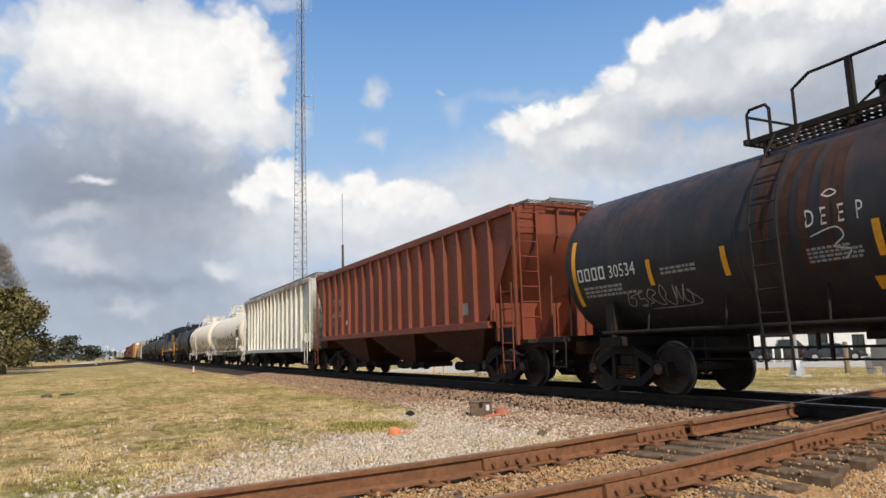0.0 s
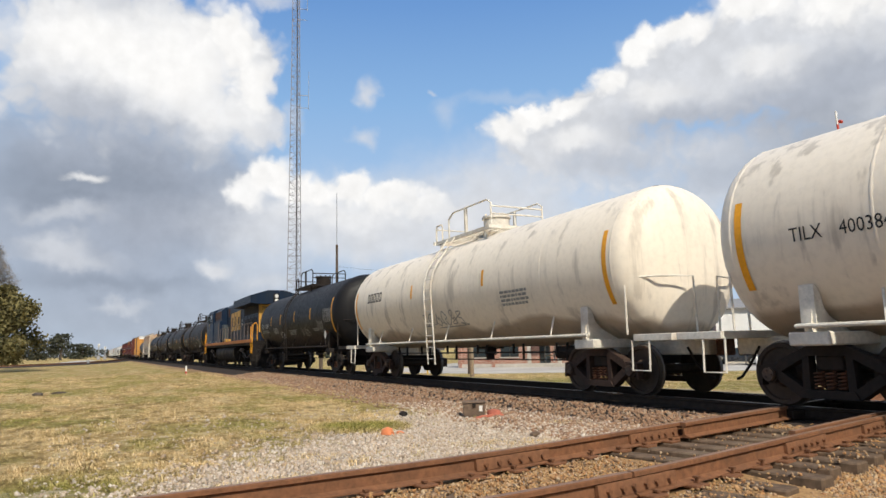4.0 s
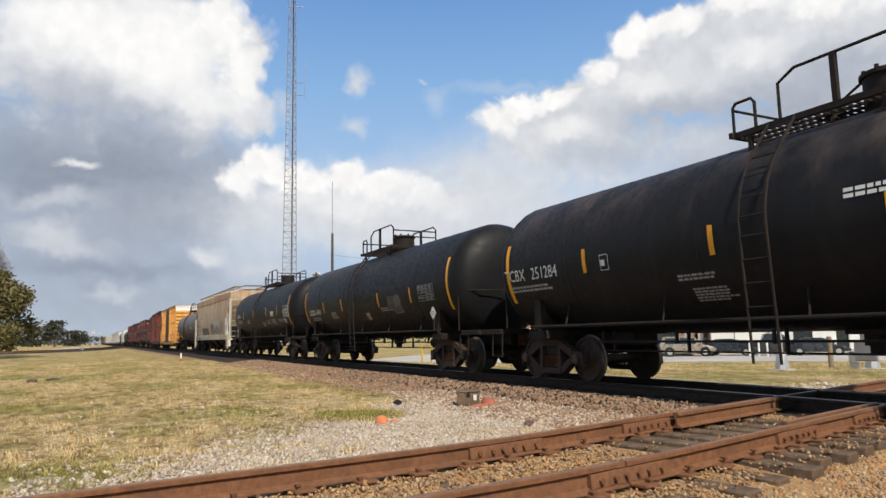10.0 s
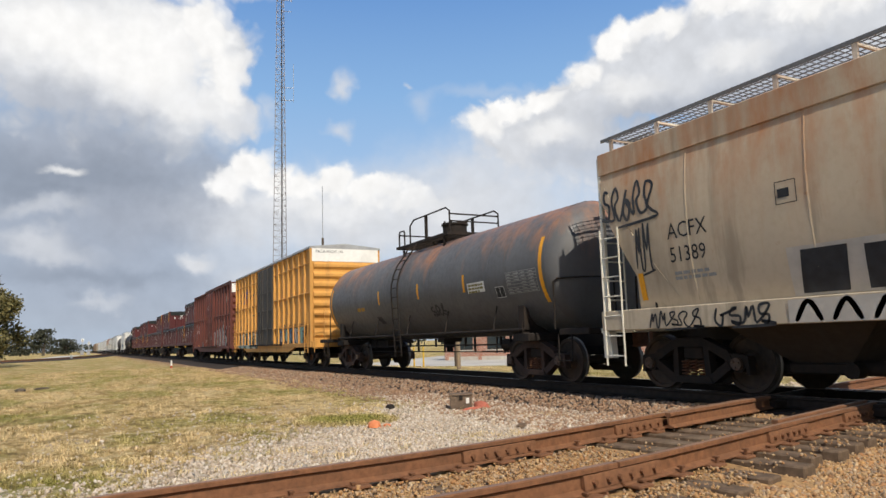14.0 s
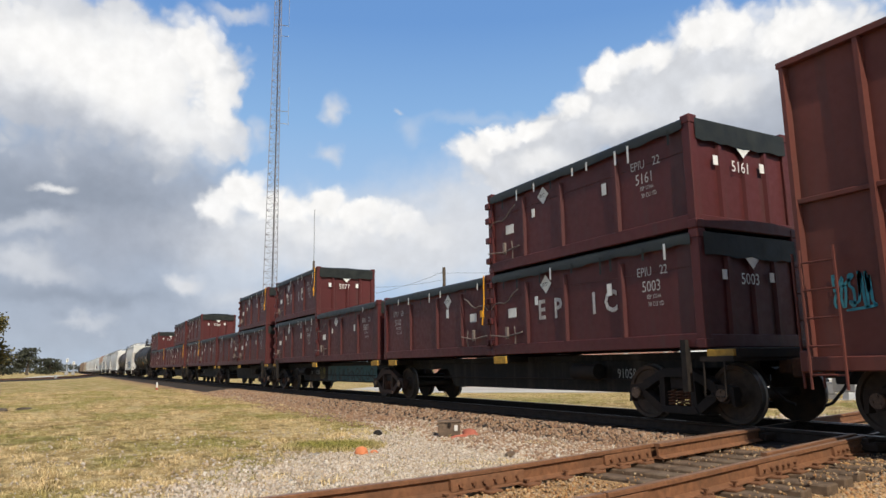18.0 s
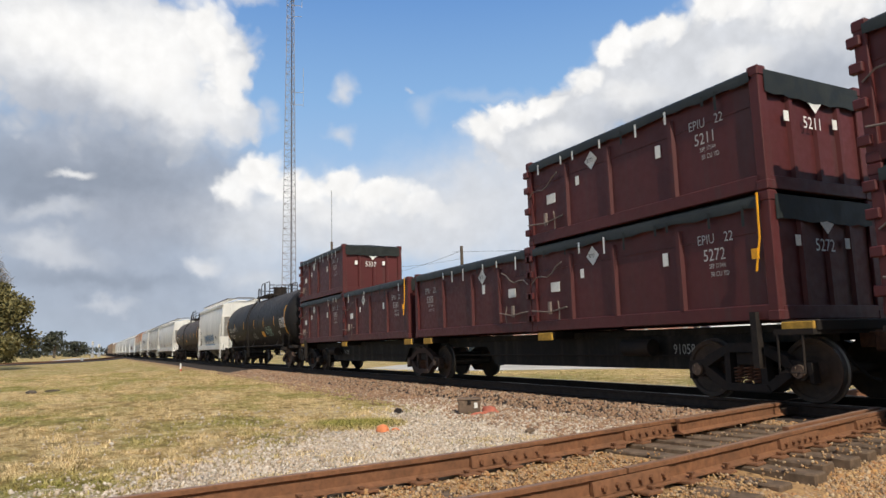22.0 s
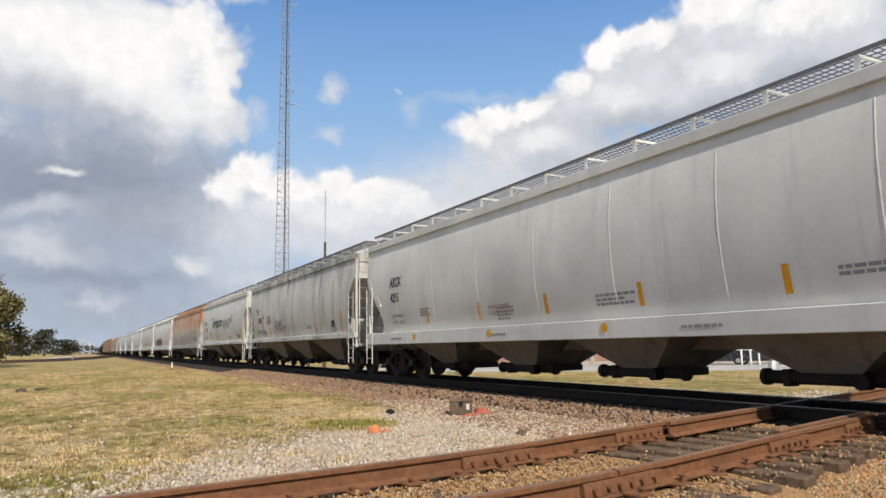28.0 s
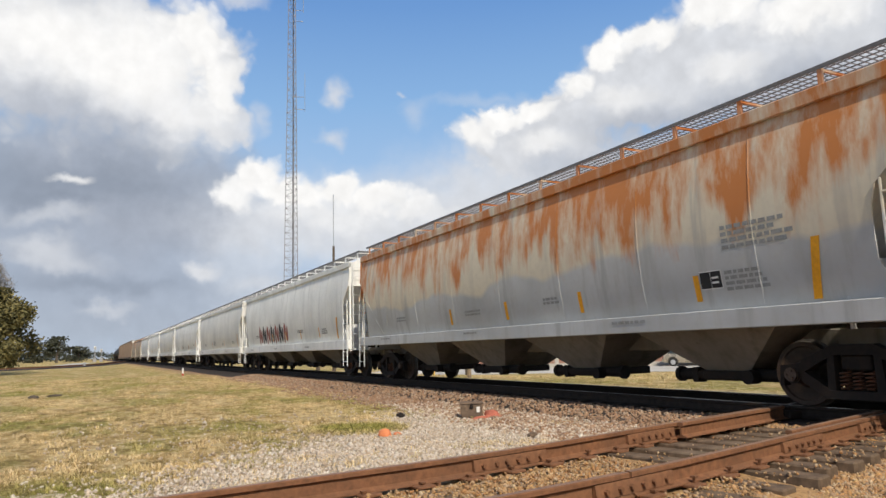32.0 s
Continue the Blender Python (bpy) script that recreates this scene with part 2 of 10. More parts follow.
# ---- mesh tools ----
class Mesh:
    """Plain lists of corners and faces, filled shape by shape."""

    def __init__(self):
        self.v, self.f = [], []

    def add(self, verts, faces):
        o = len(self.v)
        self.v.extend(tuple(p) for p in verts)
        self.f.extend(tuple(i + o for i in q) for q in faces)
        return self

    def hexa(self, p):
        return self.add(p, [(0, 3, 2, 1), (4, 5, 6, 7), (0, 1, 5, 4), (1, 2, 6, 5), (2, 3, 7, 6), (3, 0, 4, 7)])

    def box(self, x0, x1, y0, y1, z0, z1, c=0.0):
        if c <= 0:
            return self.hexa([(x0, y0, z0), (x1, y0, z0), (x1, y1, z0), (x0, y1, z0), (x0, y0, z1), (x1, y0, z1), (x1, y1, z1), (x0, y1, z1)])
        lo, hi = Vector((x0, y0, z0)), Vector((x1, y1, z1))
        verts, idx = [], {}
        for i in range(8):
            s = [(i >> k) & 1 for k in range(3)]
            for ax in range(3):
                p = [(hi if s[k] else lo)[k] - (0 if k == ax else (c if s[k] else -c)) for k in range(3)]
                idx[(i, ax)] = len(verts)
                verts.append(p)
        faces = []
        for ax in range(3):
            a, b = [k for k in range(3) if k != ax]
            for side in (0, 1):
                ring = []
                for sa, sb in ((0, 0), (1, 0), (1, 1), (0, 1)):
                    i = (side << ax) | (sa << a) | (sb << b)
                    ring.append(idx[(i, ax)])
                flip = (side == 1) == (ax != 1)
                faces.append(ring if flip else ring[::-1])
            for sa in (0, 1):
                for sb in (0, 1):
                    i0 = (sa << a) | (sb << b)
                    i1 = i0 | (1 << ax)
                    q = [idx[(i0, a)], idx[(i1, a)], idx[(i1, b)], idx[(i0, b)]]
                    faces.append(q if ((sa + sb) % 2 == 0) == (ax == 1) else q[::-1])
        for i in range(8):
            q = [idx[(i, 0)], idx[(i, 1)], idx[(i, 2)]]
            faces.append(q if bin(i).count("1") % 2 == 0 else q[::-1])
        return self.add(verts, faces)

    def tube(self, pts, r, seg=6, caps=True):
        pts = [Vector(p) for p in pts]
        rings = []
        for i, p in enumerate(pts):
            d = (pts[min(i + 1, len(pts) - 1)] - pts[max(i - 1, 0)]).normalized()
            a = d.orthogonal().normalized() if i == 0 else (a - d * a.dot(d)).normalized()
            b = d.cross(a)
            rings.append([p + (a * math.cos(k * math.tau / seg) + b * math.sin(k * math.tau / seg)) * r for k in range(seg)])
        return self.loft(rings, caps)

    def loft(self, rings, caps=True, closed=True):
        n = len(rings[0])
        verts = [p for ring in rings for p in ring]
        faces = []
        for i in range(len(rings) - 1):
            for k in range(n if closed else n - 1):
                a, b = i * n + k, i * n + (k + 1) % n
                faces.append((a, b, b + n, a + n))
        if caps and closed:
            faces.append(tuple(range(n))[::-1])
            faces.append(tuple(range((len(rings) - 1) * n, len(rings) * n)))
        return self.add(verts, faces)

    def along_y(self, outline, y0, y1, caps=True):
        """An outline of (x, z) drawn out from y0 to y1."""
        return self.loft([[(x, y, z) for x, z in outline] for y in (y0, y1)], caps)

    def along_x(self, outline, x0, x1, caps=True):
        """An outline of (y, z) drawn out from x0 to x1."""
        return self.loft([[(x, y, z) for y, z in outline] for x in (x0, x1)], caps)

    def along_z(self, outline, z0, z1, caps=True):
        return self.loft([[(x, y, z) for x, y in outline] for z in (z0, z1)], caps)

    def disc(self, c, axis, r, h, seg=16, r1=None):
        """A round block: c is its middle, h its length along axis."""
        d = Vector(axis).normalized()
        a = d.orthogonal().normalized()
        b = d.cross(a)
        c = Vector(c)
        rings = []
        for s, rr in ((-0.5, r), (0.5, r if r1 is None else r1)):
            rings.append([c + d * (h * s) + (a * math.cos(k * math.tau / seg) + b * math.sin(k * math.tau / seg)) * rr for k in range(seg)])
        return self.loft(rings)

    def moved(self, other, m):
        return self.add([m @ Vector(p) for p in other.v], other.f)

    def data(self, name, angle=35):
        me = bpy.data.meshes.new(name)
        me.from_pydata(self.v, [], self.f)
        me.validate()
        bm = bmesh.new()
        bm.from_mesh(me)
        bmesh.ops.recalc_face_normals(bm, faces=bm.faces)
        bm.to_mesh(me)
        bm.free()
        if angle:
            me.polygons.foreach_set("use_smooth", [True] * len(me.polygons))
            me.set_sharp_from_angle(angle=radians(angle))
        return me


def part(name, mesh, material, parent=None, label="", angle=35):
    """One mesh object, under a thing or one of its parts."""
    me = mesh.data(name, angle) if isinstance(mesh, Mesh) else mesh
    if material and not me.materials:
        me.materials.append(material)
    ob = new(name, me)
    ob.parent = parent
    return tagged(ob, label)


def thing(name, m, label, category, group="", kind=""):
    ob = new(name)
    ob.empty_display_size = 0.2
    ob.matrix_basis = m
    return tagged(ob, label, category, group, kind)


def lettering(name, text, size, m, material, parent, label="", squeeze=1.0, shear=0.0, weight=0.0):
    """Flat lettering in the built-in face, as a mesh; m sets its lower left corner and facing."""
    cu = bpy.data.curves.new(name, "FONT")
    cu.body, cu.size, cu.fill_mode = text, size, "FRONT"
    cu.shear, cu.offset = shear, weight
    cu.resolution_u = 2
    tmp = bpy.data.objects.new(name, cu)
    me = bpy.data.meshes.new_from_object(tmp)
    bpy.data.objects.remove(tmp)
    bpy.data.curves.remove(cu)
    me.transform(m @ Matrix.Diagonal((squeeze, 1, 1, 1)))
    me.materials.clear()
    me.materials.append(material)
    ob = new(name, me)
    ob.parent = parent
    return tagged(ob, label)

# ---- materials ----
def nodes_of(name):
    m = bpy.data.materials.new(name)
    m.use_nodes = True
    return m, m.node_tree.nodes, m.node_tree.links, m.node_tree.nodes["Principled BSDF"]


def noise_node(n, l, coord, scale, detail=4.0, rough=0.55, stretch=(1, 1, 1)):
    mp = n.new("ShaderNodeMapping")
    mp.inputs["Scale"].default_value = stretch
    l.new(coord, mp.inputs["Vector"])
    t = n.new("ShaderNodeTexNoise")
    t.inputs["Scale"].default_value, t.inputs["Detail"].default_value, t.inputs["Roughness"].default_value = scale, detail, rough
    l.new(mp.outputs[0], t.inputs["Vector"])
    return t.outputs["Fac"]


def ramp_node(n, l, fac, lo, hi, a=0.0, b=1.0):
    r = n.new("ShaderNodeMapRange")
    r.inputs["From Min"].default_value, r.inputs["From Max"].default_value = lo, hi
    r.inputs["To Min"].default_value, r.inputs["To Max"].default_value = a, b
    l.new(fac, r.inputs["Value"])
    return r.outputs[0]


def mix_node(n, l, fac, a, b, mode="MIX"):
    x = n.new("ShaderNodeMix")
    x.data_type, x.blend_type = "RGBA", mode
    for sock, val in ((x.inputs[0], fac), (x.inputs[6], a), (x.inputs[7], b)):
        if isinstance(val, bpy.types.NodeSocket):
            l.new(val, sock)
        elif isinstance(val, (int, float)):
            sock.default_value = val
        else:
            sock.default_value = (*val, 1)
    return x.outputs[2]


def math_node(n, l, op, a, b=0.0):
    x = n.new("ShaderNodeMath")
    x.operation = op
    for sock, val in ((x.inputs[0], a), (x.inputs[1], b)):
        if isinstance(val, bpy.types.NodeSocket):
            l.new(val, sock)
        else:
            sock.default_value = val
    return x.outputs[0]


def bump_node(n, l, height, strength, distance, bsdf):
    b = n.new("ShaderNodeBump")
    b.inputs["Strength"].default_value, b.inputs["Distance"].default_value = strength, distance
    l.new(height, b.inputs["Height"])
    l.new(b.outputs[0], bsdf.inputs["Normal"])


def painted(name, colour, worn=(0.19, 0.075, 0.035), wear=0.5, streak=0.35, rough=0.5, metal=0.0, top_rust=0.0, rust_z=(2.6, 3.6), dirt=(0.12, 0.10, 0.08), grime=0.35, top_col=(0.36, 0.13, 0.04), upper=None, gloss=0.28):
    """Car-body paint in metres of the car: broad fading, runs down the side, patches of rust, road dirt."""
    m, n, l, s = nodes_of(name)
    co = n.new("ShaderNodeTexCoord").outputs["Object"]
    broad = noise_node(n, l, co, 0.45, 3)
    fine = noise_node(n, l, co, 9.0, 5)
    runs = noise_node(n, l, co, 1.0, 4, 0.58, (3.0, 3.0, 0.26))
    c = mix_node(n, l, ramp_node(n, l, broad, 0.3, 0.7), [v * 0.82 for v in colour], [min(1, v * 1.12) for v in colour])
    if upper:
        # a second colour takes over above a given height, along an uneven edge
        sp = n.new("ShaderNodeSeparateXYZ")
        l.new(co, sp.inputs[0])
        zz = math_node(n, l, "ADD", sp.outputs["Z"], ramp_node(n, l, noise_node(n, l, co, 0.5, 2, 0.5, (1, 1, 0.2)), 0.3, 0.7, -0.25, 0.25))
        c = mix_node(n, l, ramp_node(n, l, zz, upper[1], upper[1] + 0.12), c, upper[0])
    c = mix_node(n, l, ramp_node(n, l, fine, 0.45, 0.75, 0, 0.15), c, dirt)
    c = mix_node(n, l, ramp_node(n, l, runs, 0.5, 0.72, 0, streak), c, dirt)
    c = mix_node(n, l, ramp_node(n, l, math_node(n, l, "MULTIPLY", broad, ramp_node(n, l, runs, 0.35, 0.65)), 0.36, 0.52, 0, grime), c, [v * 0.55 + 0.02 for v in colour])
    spots = noise_node(n, l, co, 3.2, 7, 0.7)
    c = mix_node(n, l, ramp_node(n, l, spots, 0.70 - 0.16 * wear, 0.76 - 0.14 * wear, 0, min(1.0, wear * 1.3)), c, worn)
    if top_rust:
        sep = n.new("ShaderNodeSeparateXYZ")
        l.new(co, sep.inputs[0])
        reach = math_node(n, l, "ADD", sep.outputs["Z"], ramp_node(n, l, noise_node(n, l, co, 1.3, 5, 0.6, (1, 1, 0.22)), 0.3, 0.7, -0.9, 0.9))
        band = ramp_node(n, l, reach, rust_z[0], rust_z[1], 0, 1)
        band = math_node(n, l, "MULTIPLY", band, ramp_node(n, l, noise_node(n, l, co, 0.8, 6, 0.65, (2, 2, 0.6)), 0.36, 0.6, 0, top_rust))
        c = mix_node(n, l, band, c, top_col)
    l.new(c, s.inputs["Base Color"])
    l.new(ramp_node(n, l, fine, 0.3, 0.7, rough - 0.08, rough + 0.15), s.inputs["Roughness"])
    s.inputs["Metallic"].default_value = metal
    s.inputs["Specular IOR Level"].default_value = gloss
    bump_node(n, l, math_node(n, l, "ADD", math_node(n, l, "MULTIPLY", broad, 3.0), fine), 0.25, 0.006, s)
    return m


def plain(name, colour, rough=0.6, metal=0.0, vary=0.25, scale=12.0, bump=0.15, dirt=(0.1, 0.08, 0.06), soil=0.3, gloss=0.22):
    """A small surface: colour that varies finely, with some soiling."""
    m, n, l, s = nodes_of(name)
    co = n.new("ShaderNodeTexCoord").outputs["Object"]
    a, b = noise_node(n, l, co, scale, 5), noise_node(n, l, co, scale / 8, 3)
    c = mix_node(n, l, ramp_node(n, l, a, 0.3, 0.7), [v * (1 - vary) for v in colour], [min(1, v * (1 + vary)) for v in colour])
    c = mix_node(n, l, ramp_node(n, l, b, 0.45, 0.75, 0, soil), c, dirt)
    l.new(c, s.inputs["Base Color"])
    l.new(ramp_node(n, l, a, 0.3, 0.7, max(0.05, rough - 0.12), min(1, rough + 0.12)), s.inputs["Roughness"])
    s.inputs["Metallic"].default_value = metal
    s.inputs["Specular IOR Level"].default_value = gloss
    if bump:
        bump_node(n, l, a, bump, 0.01, s)
    return m


def pebbles(name, colours, rough=0.9):
    """Loose stones, each with a shade of its own."""
    m, n, l, s = nodes_of(name)
    geo = n.new("ShaderNodeNewGeometry")
    r = n.new("ShaderNodeValToRGB")
    while len(r.color_ramp.elements) < len(colours):
        r.color_ramp.elements.new(0.5)
    for i, c in enumerate(colours):
        e = r.color_ramp.elements[i]
        e.position, e.color = i / max(1, len(colours) - 1), (*c, 1)
    l.new(geo.outputs["Random Per Island"], r.inputs[0])
    co = n.new("ShaderNodeTexCoord").outputs["Object"]
    f = noise_node(n, l, co, 45, 4)
    l.new(mix_node(n, l, ramp_node(n, l, f, 0.3, 0.7, 0, 0.5), r.outputs[0], (0.13, 0.10, 0.075)), s.inputs["Base Color"])
    s.inputs["Roughness"].default_value = rough
    bump_node(n, l, f, 0.4, 0.01, s)
    return m


STEEL_DARK = plain("grimy_running_gear_steel", (0.020, 0.016, 0.014), 0.8, 0.0, 0.4, 14, 0.3, (0.055, 0.034, 0.022), 0.4)
TREAD = plain("polished_wheel_tread", (0.16, 0.145, 0.13), 0.45, 0.6, 0.15, 20, 0.05, (0.1, 0.07, 0.05), 0.15)
WHEEL = plain("wheel_plate_steel", (0.05, 0.038, 0.03), 0.7, 0.1, 0.35, 10, 0.2, (0.14, 0.075, 0.045), 0.45)
RUST_GEAR = plain("rusty_spring_steel", (0.115, 0.052, 0.03), 0.8, 0.0, 0.4, 16, 0.3, (0.05, 0.04, 0.03), 0.4)
CAP = plain("bearing_cap_steel", (0.10, 0.068, 0.05), 0.6, 0.1, 0.3, 30, 0.1)
TRUCK_BROWN = plain("brown_dusted_cast_steel", (0.055, 0.034, 0.026), 0.8, 0.0, 0.35, 14, 0.3, (0.03, 0.022, 0.018), 0.4)
YELLOW = plain("reflective_yellow_tape", (0.80, 0.36, 0.02), 0.45, 0.0, 0.12, 20, 0.0, (0.2, 0.1, 0.03), 0.2)
WHITE_INK = plain("white_stencil_paint", (0.74, 0.74, 0.71), 0.6, 0.0, 0.1, 30, 0.0, (0.3, 0.28, 0.25), 0.3)
FADED_INK = plain("faded_grey_stencil_paint", (0.30, 0.30, 0.29), 0.7, 0.0, 0.2, 30, 0.0)
BLACK_INK = plain("black_stencil_paint", (0.025, 0.025, 0.027), 0.6, 0.0, 0.2, 30, 0.0, (0.08, 0.08, 0.08), 0.2)
RAIL_RUST = plain("rusted_rail_steel", (0.21, 0.098, 0.05), 0.8, 0.1, 0.3, 18, 0.35, (0.10, 0.055, 0.035), 0.5)
RAIL_TOP = plain("worn_rail_head", (0.27, 0.165, 0.11), 0.55, 0.25, 0.25, 10, 0.1, (0.17, 0.09, 0.05), 0.6)
# grease on the steel plus the train's shade, both put into the colour
GREASY_SHADED = plain("greasy_steel_toned_for_shade", (0.040, 0.030, 0.024), 0.75, 0.0, 0.35, 9, 0.2, (0.075, 0.045, 0.03), 0.4, 0.12)
# oily timber, darkened further for the shade beneath the train
TIE_DARK = plain("oily_tie_timber_toned_for_shade", (0.058, 0.043, 0.033), 0.9, 0.0, 0.35, 6, 0.6, (0.10, 0.068, 0.048), 0.45)
RAIL_BRIGHT = plain("rolled_rail_head", (0.20, 0.18, 0.165), 0.42, 0.6, 0.15, 14, 0.05)
TIE = plain("weathered_tie_timber", (0.135, 0.093, 0.062), 0.9, 0.0, 0.4, 9, 0.8, (0.19, 0.145, 0.10), 0.5)

DECK_STEEL = plain("galvanised_walk_steel", (0.17, 0.17, 0.17), 0.6, 0.3, 0.2, 20, 0.1, (0.12, 0.08, 0.06), 0.3)
WHITE_PANEL = plain("white_reflective_panel", (0.78, 0.77, 0.74), 0.5, 0.0, 0.06, 8, 0.05, (0.4, 0.36, 0.3), 0.25)
PAD_YELLOW = plain("worn_yellow_pad", (0.42, 0.24, 0.04), 0.7, 0.0, 0.3, 12, 0.2, (0.10, 0.07, 0.05), 0.5)
# underside paints: road dirt, with shade under the car darkened into the colour
UNDER_TAN = painted("dusty_underside_paint_with_shade", (0.050, 0.037, 0.028), (0.05, 0.03, 0.02), 0.3, 0.5, 0.8, 0, 0, (2.6, 3.6), (0.045, 0.034, 0.026), 0.5)
UNDER_GREY = painted("dusty_grey_underside_paint_with_shade", (0.26, 0.235, 0.20), (0.12, 0.07, 0.045), 0.3, 0.5, 0.7, 0, 0, (2.6, 3.6), (0.11, 0.085, 0.065), 0.5)
UNDER_RED = painted("dirty_red_underside_paint_with_shade", (0.075, 0.030, 0.022), (0.05, 0.03, 0.02), 0.3, 0.5, 0.7, 0, 0, (2.6, 3.6), (0.04, 0.03, 0.025), 0.5)
BOX_RED = painted("container_red_paint", (0.088, 0.019, 0.019), (0.05, 0.025, 0.02), 0.25, 0.35, 0.5, 0, 0, (2.6, 3.6), (0.06, 0.035, 0.03), 0.4)
BOX_GREY = plain("worn_latch_steel", (0.20, 0.16, 0.14), 0.7, 0.2, 0.3, 18, 0.2)
INK_GREY = plain("chalky_white_stencil", (0.50, 0.48, 0.46), 0.7, 0.0, 0.25, 25, 0.0, (0.16, 0.09, 0.08), 0.5)
RUST_STAIN = plain("brown_rust_stain", (0.055, 0.026, 0.017), 0.7, 0.0, 0.35, 3, 0.0, (0.025, 0.02, 0.018), 0.6)
RUST_RUN = plain("orange_brown_rust_run", (0.26, 0.085, 0.03), 0.8, 0.0, 0.4, 5, 0.0, (0.14, 0.05, 0.025), 0.6)
TARP = plain("black_tarpaulin", (0.018, 0.021, 0.020), 0.55, 0.0, 0.4, 5, 0.7, (0.05, 0.055, 0.05), 0.4)
BLACK_TANK = painted("black_tank_paint", (0.0115, 0.011, 0.012), (0.04, 0.028, 0.02), 0.10, 0.2, 0.52, 0, 0.8, (2.9, 4.0), (0.030, 0.025, 0.022), 0.2, (0.075, 0.056, 0.045), gloss=0.18)
BLACK_TANK_CLEAN = painted("newer_black_tank_paint", (0.009, 0.009, 0.0105), (0.03, 0.022, 0.018), 0.05, 0.12, 0.48, 0, 0.4, (3.1, 4.0), (0.024, 0.021, 0.018), 0.15, (0.036, 0.033, 0.030), gloss=0.18)
BROWN_TANK = painted("brown_grimed_tank_paint", (0.046, 0.035, 0.029), (0.10, 0.05, 0.03), 0.2, 0.35, 0.55, 0, 0.9, (2.3, 4.0), (0.07, 0.05, 0.035), 0.3, (0.095, 0.062, 0.045))
STREAK_TANK = painted("rust_streaked_black_tank_paint", (0.021, 0.021, 0.024), (0.12, 0.05, 0.03), 0.25, 0.35, 0.5, 0, 0.8, (2.7, 4.0), (0.07, 0.05, 0.04), 0.25, (0.10, 0.06, 0.045))
GREY_RUST_TANK = painted("grey_tank_paint_with_rust", (0.115, 0.115, 0.12), (0.2, 0.08, 0.04), 0.15, 0.3, 0.5, 0, 1.0, (2.9, 3.9), (0.08, 0.07, 0.06), 0.3, (0.34, 0.16, 0.085))
WHITE_TANK = painted("soiled_white_tank_paint", (0.50, 0.41, 0.31), (0.3, 0.17, 0.09), 0.12, 0.22, 0.5, 0, 0, (2.6, 3.6), (0.33, 0.29, 0.24), 0.4, upper=((0.82, 0.74, 0.62), 1.3))
CREAM_POST = painted("cream_rib_paint", (0.72, 0.68, 0.58), (0.32, 0.13, 0.05), 0.35, 0.3, 0.5, 0, 0.4, (3.0, 4.0), (0.3, 0.22, 0.13), 0.3, (0.34, 0.14, 0.06))
WHITE_IRON = plain("white_painted_iron", (0.70, 0.66, 0.58), 0.55, 0.0, 0.15, 14, 0.1, (0.3, 0.18, 0.1), 0.45)
RED_HOPPER = painted("oxide_red_hopper_paint", (0.205, 0.052, 0.026), (0.12, 0.045, 0.03), 0.35, 0.5, 0.55, 0, 0, (2.6, 3.6), (0.10, 0.045, 0.03), 0.5)
PALE_HOPPER = painted("pale_grey_hopper_paint", (0.54, 0.57, 0.55), (0.30, 0.11, 0.04), 0.5, 0.45, 0.5, 0, 0.9, (3.3, 4.3), (0.28, 0.22, 0.14), 0.3, (0.28, 0.11, 0.045))
TAN_HOPPER = painted("rust_stained_tan_hopper_paint", (0.52, 0.43, 0.31), (0.36, 0.16, 0.07), 0.35, 0.5, 0.55, 0, 1.0, (2.3, 3.7), (0.27, 0.18, 0.105), 0.4, (0.44, 0.21, 0.10))
GREY_HOPPER = painted("light_grey_hopper_paint", (0.72, 0.705, 0.665), (0.4, 0.3, 0.22), 0.05, 0.09, 0.40, 0, 0, (2.6, 3.6), (0.40, 0.39, 0.37), 0.15)
DIRTY_HOPPER = painted("sooty_grey_hopper_paint", (0.66, 0.645, 0.60), (0.3, 0.2, 0.14), 0.08, 0.42, 0.48, 0, 0.9, (3.2, 4.3), (0.16, 0.155, 0.15), 0.3, (0.16, 0.155, 0.15))
WHITE_HOPPER = painted("white_hopper_paint", (0.80, 0.80, 0.775), (0.4, 0.3, 0.22), 0.05, 0.2, 0.42, 0, 0, (2.6, 3.6), (0.42, 0.42, 0.42), 0.25)
RUSTY_HOPPER = painted("grey_hopper_paint_rusting_from_the_eaves", (0.50, 0.505, 0.50), (0.42, 0.18, 0.06), 0.10, 0.35, 0.48, 0, 1.35, (2.55, 3.2), (0.36, 0.32, 0.27), 0.35, (0.52, 0.19, 0.052), ((0.66, 0.585, 0.45), 2.25))
YELLOW_BOX = painted("faded_yellow_boxcar_paint", (0.62, 0.31, 0.075), (0.22, 0.09, 0.04), 0.22, 0.4, 0.55, 0, 0, (2.6, 3.6), (0.26, 0.14, 0.06), 0.35)
BROWN_BOX = painted("brown_red_boxcar_paint", (0.125, 0.036, 0.027), (0.08, 0.035, 0.025), 0.25, 0.4, 0.55, 0, 0, (2.6, 3.6), (0.08, 0.04, 0.03), 0.4)
DOOR_DARK = painted("dark_grimy_door_paint", (0.055, 0.05, 0.045), (0.12, 0.06, 0.03), 0.3, 0.5, 0.6)
ROOF_GALV = plain("galvanised_roof", (0.45, 0.45, 0.45), 0.45, 0.5, 0.15, 6, 0.1, (0.25, 0.18, 0.13), 0.35)
FLAT_BLACK = painted("black_flat_car_paint", (0.013, 0.0125, 0.0125), (0.045, 0.025, 0.018), 0.2, 0.3, 0.6, gloss=0.12)
SILL_TEAL = painted("teal_sill_spray_paint", (0.035, 0.105, 0.115), (0.03, 0.024, 0.02), 0.3, 0.5, 0.6)
